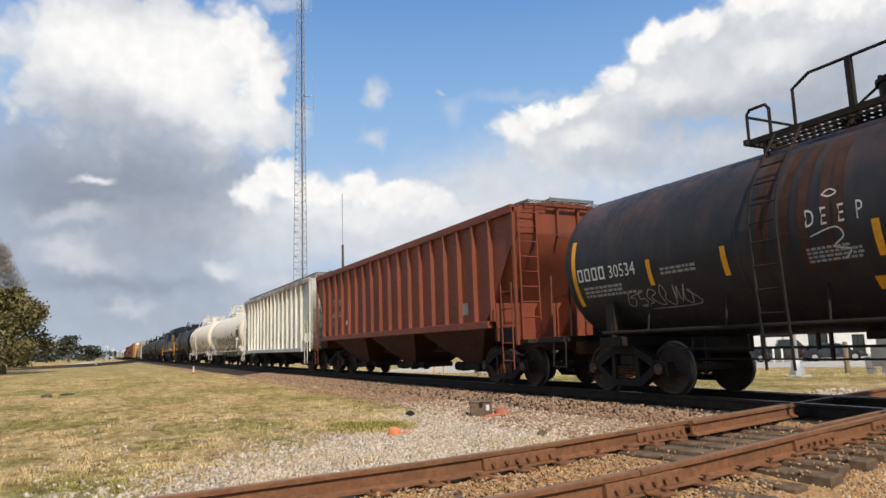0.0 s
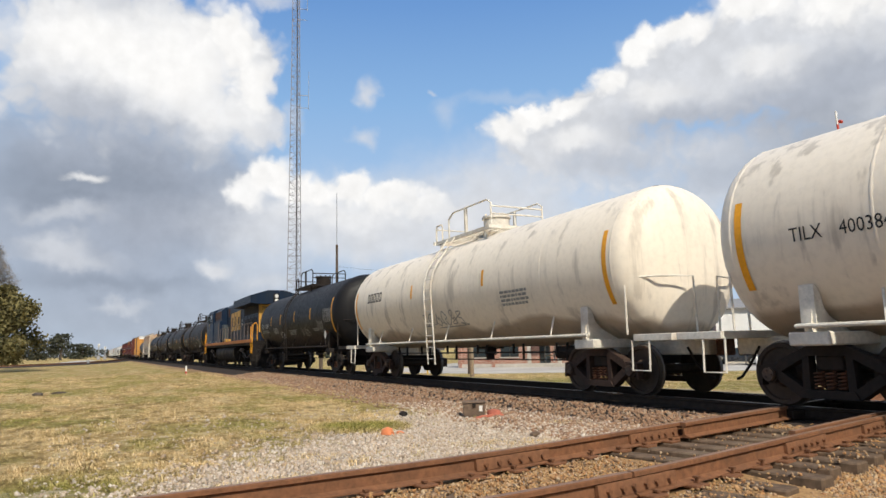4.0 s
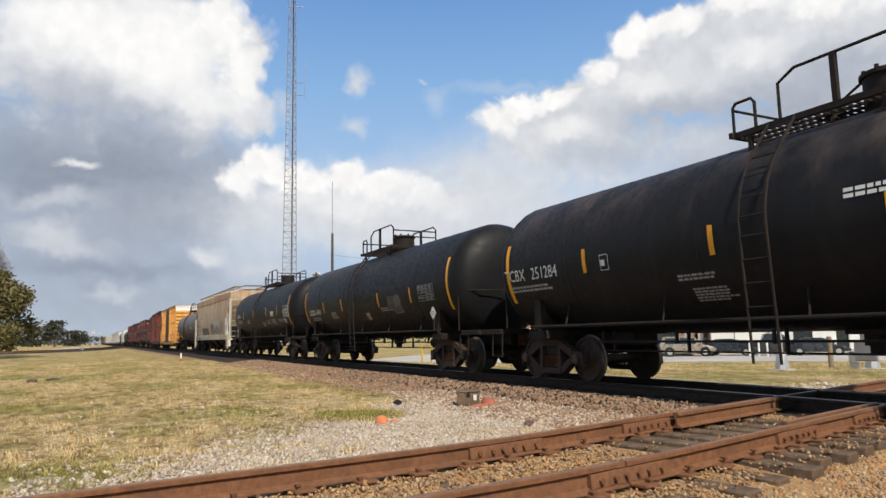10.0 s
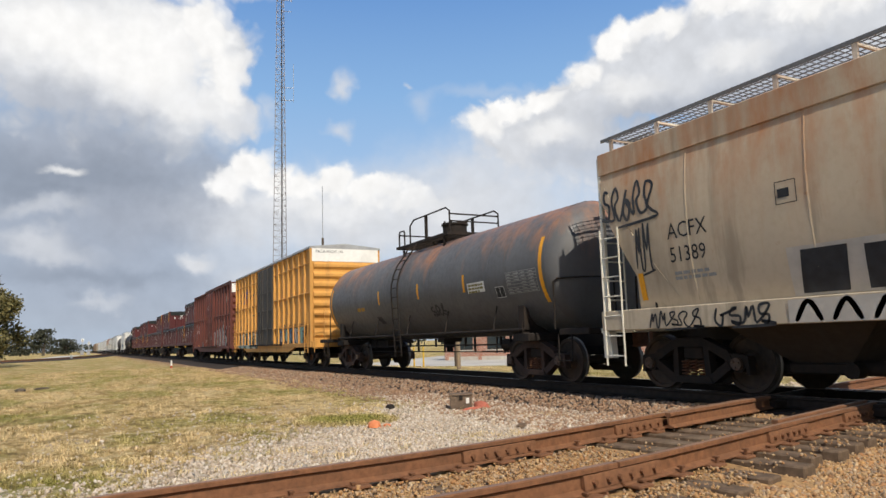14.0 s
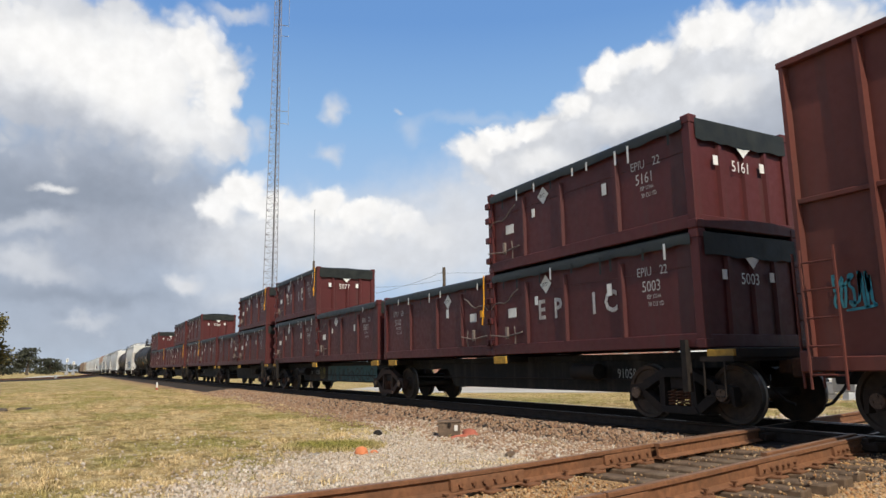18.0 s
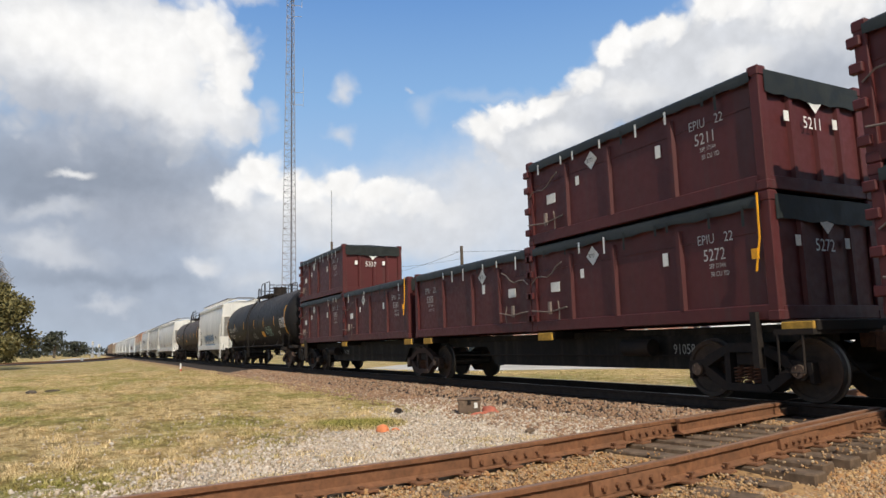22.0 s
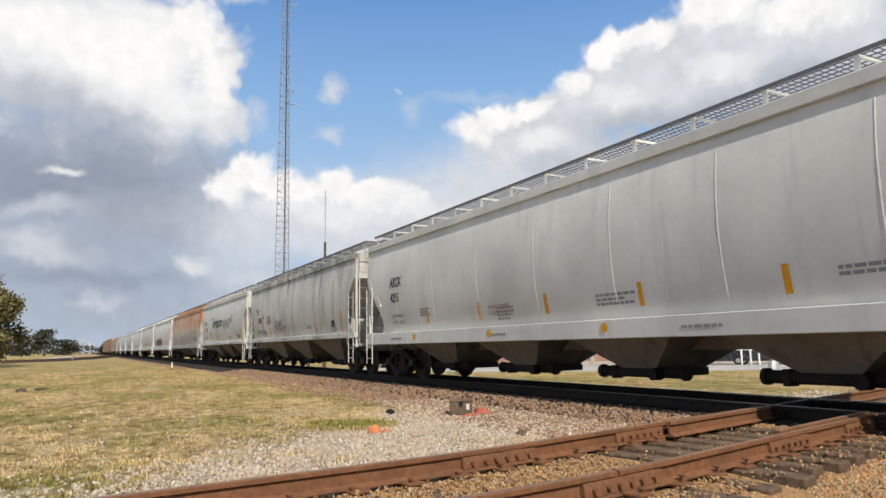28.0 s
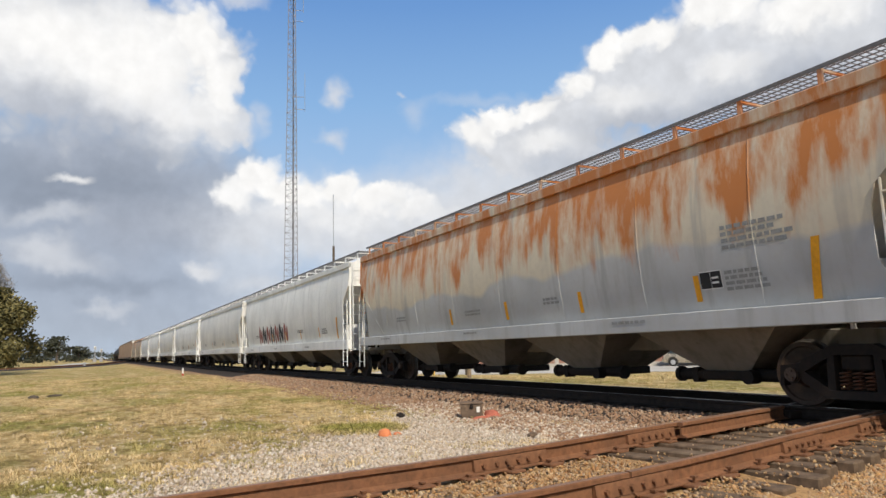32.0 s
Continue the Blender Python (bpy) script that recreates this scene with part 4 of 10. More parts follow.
def sideframe_mesh():
    m = Mesh()
    for s in (-1, 1):
        # pedestal over the bearing, arch, diagonal and column
        m.along_x([(s * 0.70, 0.62), (s * 1.07, 0.58), (s * 1.09, 0.30), (s * 1.03, 0.30), (s * 1.01, 0.52), (s * 0.77, 0.52), (s * 0.75, 0.36), (s * 0.70, 0.36)], -0.07, 0.07)
        m.along_x([(s * 0.26, 0.86), (s * 0.72, 0.66), (s * 0.80, 0.52), (s * 0.70, 0.50), (s * 0.26, 0.73)], -0.085, 0.085)
        m.along_x([(s * 0.70, 0.50), (s * 0.76, 0.38), (s * 0.42, 0.15), (s * 0.30, 0.15), (s * 0.30, 0.24)], -0.08, 0.08)
        m.along_x([(s * 0.26, 0.75), (s * 0.36, 0.70), (s * 0.38, 0.22), (s * 0.27, 0.22)], -0.075, 0.075)
        m.disc((0, s * 0.889, 0.457), (1, 0, 0), 0.13, 0.12, 14)
    m.along_x([(-0.28, 0.86), (0.28, 0.86), (0.28, 0.72), (-0.28, 0.72)], -0.085, 0.085)
    m.along_x([(-0.42, 0.15), (0.42, 0.15), (0.36, 0.26), (-0.36, 0.26)], -0.10, 0.10)
    return m.data("side_frame")


def spring_mesh():
    m = Mesh()
    for y in (-0.17, 0.0, 0.17):
        pts = []
        for k in range(41):
            a = k / 40 * math.tau * 5
            pts.append((0.06 * math.cos(a), y + 0.065 * math.sin(a), 0.27 + 0.24 * k / 40))
        m.tube(pts, 0.014, 5)
    return m.data("spring_set")


def bolster_mesh():
    m = Mesh().box(-1.02, 1.02, -0.2, 0.2, 0.52, 0.72, 0.02)
    m.disc((0, 0, 0.78), (0, 0, 1), 0.2, 0.14, 16)
    for s in (-1, 1):
        m.box(-0.75, 0.75, s * 0.36 - 0.04, s * 0.36 + 0.04, 0.33, 0.42)
    return m.data("truck")


WHEEL_ME, FRAME_ME, SPRING_ME, BOLSTER_ME = wheelset_mesh(), sideframe_mesh(), spring_mesh(), bolster_mesh()


def truck(car, y, tint=None):
    t = part("truck", BOLSTER_ME, STEEL_DARK, car)
    t.location = (0, y, 0)
    for s in (-1, 1):
        me = FRAME_ME.copy() if tint else FRAME_ME
        if tint:
            me.materials.clear()
        f = part("side_frame", me, tint or STEEL_DARK, t)
        f.location = (s * 1.0, 0, 0)
        g = part("spring_set", SPRING_ME, RUST_GEAR, t, "rusty coil springs")
        g.location = (s * 1.0, 0, 0)
    for s in (-1, 1):
        w = part("wheelset", WHEEL_ME, None, t)
        w.location = (0, s * 0.889, 0.457)
        WHEELSETS.append((w, car, y))
    return t


def coupler(car, y, s):
    m = Mesh().box(-0.09, 0.09, y - 0.35 if s > 0 else y, y if s > 0 else y + 0.35, 0.76, 0.98, 0.02)
    m.box(-0.13, 0.15, y - 0.12 if s > 0 else y - 0.13, y + 0.13 if s > 0 else y + 0.12, 0.70, 1.0, 0.03)
    part("coupler", m, RUST_GEAR, car, "rusty knuckle coupler")
    h = Mesh().tube([(-0.35, y - s * 0.5, 0.85), (-0.36, y - s * 0.3, 0.55), (-0.33, y - s * 0.1, 0.36), (-0.3, y + s * 0.02, 0.32)], 0.022, 6)
    part("air_hose", h, STEEL_DARK, car, "black rubber air hose")


def enroll(car, y):
    CAR_ROOTS.append((car, XC, y, 0.0))


def facing(x, y, z):
    """The pose of lettering on the side that faces the field."""
    return Matrix(((0, 0, -1, x), (-1, 0, 0, y), (0, 1, 0, z), (0, 0, 0, 1)))


def facing_end(x, y, z):
    """The pose of lettering on a car's leading end."""
    return Matrix(((1, 0, 0, x), (0, 0, -1, y), (0, 1, 0, z), (0, 0, 0, 1)))


class Decals:
    """Marks on a car's near side: drawn in metres along (forward) and up, then laid on a flat or round side."""

    def __init__(self, car, half, zc=None):
        self.car, self.half, self.zc, self.sh = car, half, zc, 0.0

    def put(self, u, v):
        u += self.sh
        if self.zc is None:
            return (-self.half(v) if callable(self.half) else -self.half, -u, v)
        a = (v - self.zc) / self.half
        return (-self.half * math.cos(a), -u, self.zc + self.half * math.sin(a))

    def quads(self, name, quads, material, label=""):
        m = Mesh()
        for u0, u1, v0, v1, *lean in quads:
            k = lean[0] if lean else 0.0
            n = max(1, int(abs(v1 - v0) / 0.12))
            ring = [(self.put(u0 + k * i / n, v0 + (v1 - v0) * i / n), self.put(u1 + k * i / n, v0 + (v1 - v0) * i / n)) for i in range(n + 1)]
            m.add([p for pair in ring for p in pair], [(2 * i, 2 * i + 1, 2 * i + 3, 2 * i + 2) for i in range(n)])
        return part(name, m, material, self.car, label, 0)

    def text(self, name, text, u, v, size, material, label="", squeeze=0.85, shear=0.0, weight=0.0):
        ob = lettering(name, text, size, Matrix.Identity(4), material, self.car, label, squeeze, shear, weight)
        for p in ob.data.vertices:
            p.co = self.put(u + p.co.x, v + p.co.y)
        return ob

    def lines(self, u, v, w, rows, h, material, name="stencil_note", seed=1, label="rows of small illegible stencilling"):
        """Small writing that cannot be read: bars of its size."""
        rnd = random.Random(seed)
        q = []
        for i in range(rows):
            x, top = u, v - i * h * 1.6
            end = u + w * rnd.uniform(0.7, 1.0)
            while x < end - h:
                n = h * rnd.uniform(1.2, 3.2)
                q.append((x, min(end, x + n), top - h, top))
                x += n + h * 0.5
        return self.quads(name, q, material, label)

    def blocks(self, u, v, n, size, material, name="owner_mark", label="plain hollow blocks of the owner's mark"):
        """A lettered owner's mark, as plain upright blocks of its size and colour."""
        q = []
        for i in range(n):
            x = u + i * size * 0.62
            w, t, h = size * 0.46, size * 0.11, size * 0.72
            q += [(x, x + t, v, v + h), (x + w - t, x + w, v, v + h), (x + t, x + w - t, v, v + t), (x + t, x + w - t, v + h - t, v + h)]
        return self.quads(name, q, material, label)

    def table(self, u, v, w, h, cols, rows, material, name="data_plate", label="white ruled test-data panel"):
        q, t = [], 0.012
        for i in range(rows + 1):
            y = v + h * i / rows
            q.append((u, u + w, y, y + t))
        for i in range(cols + 1):
            x = u + w * i / cols
            q.append((x, x + t, v, v + h))
        rnd = random.Random(int(u * 100) + 7)
        for i in range(rows):
            for j in range(cols):
                if rnd.random() < 0.8:
                    x, y = u + w * (j + 0.12) / cols, v + h * (i + 0.3) / rows
                    q.append((x, x + w / cols * rnd.uniform(0.4, 0.72), y, y + h / rows * 0.4))
        return self.quads(name, q, material, label)

    def diamond(self, u, v, r, material, name="placard", label="white diamond hazard placard"):
        m = Mesh().add([self.put(u, v - r), self.put(u + r, v), self.put(u, v + r), self.put(u - r, v)], [(0, 1, 2, 3)])
        return part(name, m, material, self.car, label, 0)

    def stroke(self, pts, width, material, name="graffiti", label="spray-painted graffiti line"):
        """A ribbon of paint through points (u, v)."""
        m = Mesh()
        dense = []
        n = len(pts)
        for i in range(n - 1):
            p0, p1, p2, p3 = pts[max(i - 1, 0)], pts[i], pts[i + 1], pts[min(i + 2, n - 1)]
            for k in range(4):
                t = k / 4
                dense.append(tuple(0.5 * (2 * p1[c] + (p2[c] - p0[c]) * t + (2 * p0[c] - 5 * p1[c] + 4 * p2[c] - p3[c]) * t * t + (3 * p1[c] - p0[c] - 3 * p2[c] + p3[c]) * t ** 3) for c in (0, 1)))
        dense.append(pts[-1])
        v = []
        for i, p in enumerate(dense):
            a, b = dense[max(i - 1, 0)], dense[min(i + 1, len(dense) - 1)]
            d = Vector((b[0] - a[0], b[1] - a[1]))
            d = d.normalized() if d.length > 1e-6 else Vector((1, 0))
            w = width * (0.5 if 0 < i < len(dense) - 1 else 0.3)
            v += [self.put(p[0] - d.y * w, p[1] + d.x * w), self.put(p[0] + d.y * w, p[1] - d.x * w)]
        m.add(v, [(2 * i, 2 * i + 1, 2 * i + 3, 2 * i + 2) for i in range(len(dense) - 1)])
        return part(name, m, material, self.car, label, 0)

    def scrawl(self, u, v, w, h, material, seed, width=0.03, loops=6, label="spray-painted graffiti scrawl"):
        """A tag that cannot be read: loops and hooks."""
        rnd = random.Random(seed)
        pts = []
        cw = w / loops
        forms = [((0.0, 0.1), (-0.25, 0.6), (0.1, 1.0), (0.45, 0.7), (0.1, 0.4), (0.5, 0.05)), ((0.1, 0.9), (-0.2, 0.3), (0.3, 0.0), (0.5, 0.5), (0.2, 0.6)), ((-0.1, 0.0), (0.1, 1.0), (0.2, 0.35), (0.45, 0.95), (0.55, 0.0)), ((0.4, 0.9), (0.0, 0.95), (0.0, 0.55), (0.45, 0.45), (0.4, 0.0), (-0.1, 0.1))]
        for i in range(loops):
            for a, b in rnd.choice(forms):
                pts.append((u + cw * (i + 0.2 + a + rnd.uniform(-0.12, 0.12)), v + h * (b + rnd.uniform(-0.1, 0.1))))
        if rnd.random() < 0.6:
            pts += [(u + w, v - 0.1 * h), (u + w * 0.3, v - 0.2 * h)]
        return self.stroke(pts, width, material, "graffiti", label)


def ladder(name, car, a, b, width_vec, rungs, material, r=0.014, label=""):
    """A ladder between two points along its stiles."""
    a, b, w = Vector(a), Vector(b), Vector(width_vec)
    m = Mesh().tube([a, b], r * 1.3, 6).tube([a + w, b + w], r * 1.3, 6)
    for i in range(rungs):
        p = a.lerp(b, (i + 0.5) / rungs)
        m.tube([p, p + w], r, 5)
    return part(name, m, material, car, label)


def grating(x0, x1, y0, y1, z, step=0.09, bar=0.012, deep=0.03, along=5):
    """An open steel walkway: edge bars, slats across."""
    m = Mesh()
    for i in range(along):
        x = x0 + (x1 - x0) * i / (along - 1)
        m.box(x - bar / 2, x + bar / 2, y0, y1, z - deep, z)
    n = int((y1 - y0) / step)
    for i in range(n + 1):
        y = y0 + (y1 - y0) * i / n
        m.box(x0, x1, y - bar / 2, y + bar / 2, z - deep * 0.9, z - 0.002)
    return m


# ---- tank cars ----
def tank_car(k0, k1, body, label, r=1.52, zc=2.45, stand=0.75, ladder_y=0.6, deck_len=2.9, deck_low=False, iron=None, side_ladder=True):
    """One tank car between couplers at k0 (leading) and k1 (trailing)."""
    y = (k0 + k1) / 2
    car = thing("tank_car", pose(XC, y, 0), label, "tank car", "cars of the freight train")
    L = (k1 - k0) / 2
    iron = iron or STEEL_DARK
    S = L - stand
    rings, seg = [], 40
    hd = 0.58
    prof = [(-S, 0.02)]
    for i in range(1, 9):
        a = i / 8 * math.pi / 2
        prof.append((-S + hd * (1 - math.cos(a)), r * math.sin(a) ** 0.74))
    prof += [(-S + hd + (2 * S - 2 * hd) * i / 6, r) for i in range(1, 6)]
    prof += [(-a, q) for a, q in prof[8::-1]]
    for yy, q in prof:
        rings.append([(math.cos(k * math.tau / seg) * q, yy, zc + math.sin(k * math.tau / seg) * q) for k in range(seg)])
    shell = part("tank", Mesh().loft(rings), body, car, "", 50)
    for f in (-1 + hd / S, -0.62, -0.2, 0.22, 0.64, 1 - hd / S):
        w = Mesh().loft([[(math.cos(k * math.tau / 32) * q, f * S + d, zc + math.sin(k * math.tau / 32) * q) for k in range(32)] for d, q in ((-0.03, r), (-0.015, r + 0.008), (0.015, r + 0.008), (0.03, r))], caps=False)
        part("weld_seam", w, body, shell)
    for s in (-1, 1):
        m = Mesh().box(-1.42, 1.42, s * (L - 0.5) - 0.45, s * (L - 0.5) + 0.45, 0.98, 1.10, 0.01)
        m.box(-0.32, 0.32, s * (L - 2.2) - 1.9, s * (L - 2.2) + 1.9, 0.72, 1.0, 0.02)
        part("end_platform", m, iron, car)
        yb = s * (L - 2.35)
        sad = Mesh()
        for q in (-1, 1):
            pts = [(q * 1.36, 1.0), (q * 1.40, 1.14), (q * 1.30, zc - 0.86), (q * 1.0, zc - 1.2), (q * 0.5, 1.0)]
            sad.along_y(pts, yb - 0.06, yb + 0.06)
            sad.along_y([(q * 1.10, 1.12), (q * 1.36, 1.12), (q * 1.35, zc - 0.78), (q * 1.24, zc - 0.86)], yb - 0.11, yb + 0.11)
        sad.box(-1.4, 1.4, yb - 0.3, yb + 0.3, 0.86, 1.04, 0.02)
        part("saddle", sad, iron, car)
        truck(car, yb, TRUCK_BROWN if int(k0) % 3 == 0 or int(k0) in (329, 134, 151) else None)
        coupler(car, s * (L - 0.25), s)
        for q in (-1, 1):
            rail = Mesh().tube([(q * 1.36, s * (L - 1.15), 1.1), (q * 1.36, s * (L - 1.15), 2.05), (q * 1.30, s * (L - 1.08), 2.12), (q * 0.9, s * (L - 0.7), 2.12), (q * 0.3, s * (L - 0.55), 2.12), (q * 0.28, s * (L - 0.55), 1.1)], 0.02, 6)
            part("end_railing", rail, iron, car)
            part("sill_step", Mesh().tube([(q * 1.4, s * (L - 1.0), 1.0), (q * 1.42, s * (L - 1.0), 0.48), (q * 1.42, s * (L - 0.58), 0.48), (q * 1.4, s * (L - 0.58), 1.0)], 0.018, 6), iron, car)
    for q in (-1, 1):
        m = Mesh().tube([(q * 1.42, -L + 2.2, 1.12), (q * 1.42, L - 2.2, 1.12)], 0.032, 8)
        for i in range(5):
            yy = -L + 3.4 + (2 * L - 6.8) * i / 4
            m.tube([(q * 1.42, yy, 1.12), (q * 1.22, yy + 0.12, zc - math.sqrt(r * r - 1.22 ** 2))], 0.018, 6)
        part("side_rail", m, iron, car)
    # rigging below
    m = Mesh().disc((0, 0, 0.86), (0, 0, 1), 0.16, 0.28, 16).disc((0, 0, 0.68), (0, 0, 1), 0.10, 0.16, 12)
    m.box(-0.25, 0.25, -0.3, 0.3, 0.88, 1.0)
    part("outlet_valve", m, STEEL_DARK, car)
    m = Mesh().disc((-0.5, -L * 0.52, 0.78), (0, 1, 0), 0.15, 0.8, 14)
    part("brake_reservoir", m, STEEL_DARK, car)
    m = Mesh().tube([(-0.62, -L + 3.6, 0.62), (-0.62, L - 3.6, 0.62)], 0.016, 5).tube([(-0.9, -L + 3.6, 0.80), (-0.9, L - 3.6, 0.80)], 0.02, 5)
    for i in range(6):
        yy = -L + 3.9 + (2 * L - 7.8) * i / 5
        m.box(-0.93, -0.88, yy - 0.02, yy + 0.02, 0.76, 1.0).box(-0.65, -0.6, yy - 0.02, yy + 0.02, 0.6, 1.0)
    part("brake_rigging", m, STEEL_DARK, car)
    # top works
    z = zc + r
    half = deck_len / 2
    dz = 0.04 if deck_low else 0.10
    m = grating(-0.82, 0.82, -half, half, z + dz, 0.12, 0.02, 0.04, 9)
    m.box(-0.84, -0.80, -half, half, z + dz - 0.09, z + dz).box(0.80, 0.84, -half, half, z + dz - 0.09, z + dz)
    for s in (-1, 1):
        m.box(-0.9, 0.9, s * half - 0.03, s * half + 0.03, z + dz - 0.09, z + dz)
        for q in (-1, 1):
            m.box(q * 0.8 - 0.03, q * 0.8 + 0.03, s * half * 0.8 - 0.03, s * half * 0.8 + 0.03, z - 0.3, z + dz)
    part("top_platform", m, iron, car)
    t, zt = z + dz, z + dz + 0.70
    m = Mesh()
    for q in (-1, 1):
        m.tube([(q * 0.80, half, t), (q * 0.80, half, t + 0.42), (q * 0.80, half - 0.06, t + 0.48), (q * 0.80, half - 0.34, t + 0.48), (q * 0.80, half - 0.4, t + 0.40), (q * 0.80, half - 0.4, t)], 0.026, 6)
        m.tube([(q * 0.80, half - 0.82, t), (q * 0.80, half - 0.82, zt - 0.15), (q * 0.80, half - 1.1, zt), (q * 0.80, -half + 0.2, zt), (q * 0.80, -half, zt - 0.12), (q * 0.80, -half, t)], 0.026, 6)
        m.box(q * 0.80 - 0.035, q * 0.80 + 0.035, -0.28, -0.2, t - 0.1, zt)
    m.tube([(-0.80, half, t + 0.38), (0.80, half, t + 0.38)], 0.022, 6)
    m.tube([(-0.80, -half, zt - 0.2), (0.80, -half, zt - 0.2)], 0.022, 6).tube([(-0.80, -half, t + 0.30), (0.80, -half, t + 0.30)], 0.02, 6)
    part("platform_railing", m, iron, car)
    m = Mesh().disc((0, -0.55, z + 0.22), (0, 0, 1), 0.36, 0.56, 20).disc((0, -0.55, z + 0.50), (0, 0, 1), 0.40, 0.06, 20)
    for k in range(8):
        a = k * math.tau / 8
        m.disc((0.34 * math.cos(a), -0.55 + 0.34 * math.sin(a), z + 0.55), (0, 0, 1), 0.03, 0.08, 6)
    part("manway", m, iron, car)
    part("relief_valve", Mesh().disc((0.1, 0.35, z + 0.15), (0, 0, 1), 0.1, 0.4, 10), iron, car)
    part("vent_valve", Mesh().disc((-0.3, 0.15, z + 0.1), (0, 0, 1), 0.07, 0.3, 8), iron, car)
    # ladder that follows the shell
    for q in (-1, 1) if side_ladder else ():
        m = Mesh()
        ly = ladder_y if q < 0 else -ladder_y
        path = [(q * 0.80, t)] + [(q * (r + 0.12) * math.cos(a), zc + (r + 0.12) * math.sin(a)) for a in [radians(d) for d in (44, 32, 20, 8, 0)]] + [(q * (r + 0.05), 1.12), (q * (r + 0.02), 0.5)]
        for e in (-0.22, 0.22):
            m.tube([(x, ly + e, zz) for x, zz in path], 0.022, 6)
        dist = 0.0
        for (xa, za), (xb, zb) in zip(path, path[1:]):
            n = max(1, round(math.hypot(xb - xa, zb - za) / 0.33))
            for i in range(n):
                f = (i + 0.5) / n
                m.tube([(xa + (xb - xa) * f, ly - 0.22, za + (zb - za) * f), (xa + (xb - xa) * f, ly + 0.22, za + (zb - za) * f)], 0.014, 5)
        part("ladder", m, iron, car)
    enroll(car, y)
    d = Decals(car, r + 0.006, zc)
    d.L, d.S = L, S
    return car, d


def tank_placard(d, u, number):
    """A hazard placard on a holder above the saddle."""
    v, r = 1.60, 0.19
    part("placard_holder", Mesh().box(-1.50, -1.47, -u - 0.05, -u + 0.05, 1.12, 1.7), STEEL_DARK, d.car)
    part("placard", Mesh().add([(-1.506, -u, v - r), (-1.506, -u - r, v), (-1.506, -u, v + r), (-1.506, -u + r, v)], [(0, 1, 2, 3)]), WHITE_INK, d.car, "white diamond hazard placard", 0)
    if number:
        lettering("placard_number", number, 0.14, facing(-1.509, -u + 0.135, v - 0.05), BLACK_INK, d.car, "", 0.8)


def tank_stripes(d, us, low=2.25, tall=0.46, ends=True):
    q = [(u, u + 0.1, low, low + tall) for u in us]
    if ends:
        q += [(d.S - 0.80 - d.sh, d.S - 0.68 - d.sh, 1.62, 3.05), (-d.S + 0.68 - d.sh, -d.S + 0.80 - d.sh, 1.62, 2.95)]
    for a in q:
        d.quads("reflector_stripe", [a], YELLOW)


# ---- covered hoppers ----
# how far in from the end the side sheet's edge lies, by height
ENDS = {
    "round": ((0.50, 1.35), (0.52, 1.60), (0.64, 1.85), (0.62, 2.5), (0.52, 2.85), (0.30, 3.1), (0.03, 3.3)),
    "triangle": ((0.85, 1.35), (1.05, 1.5), (1.16, 1.7), (1.0, 1.98), (0.5, 2.5), (0.04, 3.0), (0.03, 3.3)),
    "slant": ((0.72, 1.35), (0.80, 1.9), (0.58, 2.3), (0.28, 2.85), (0.22, 3.1), (0.03, 3.3)),
}


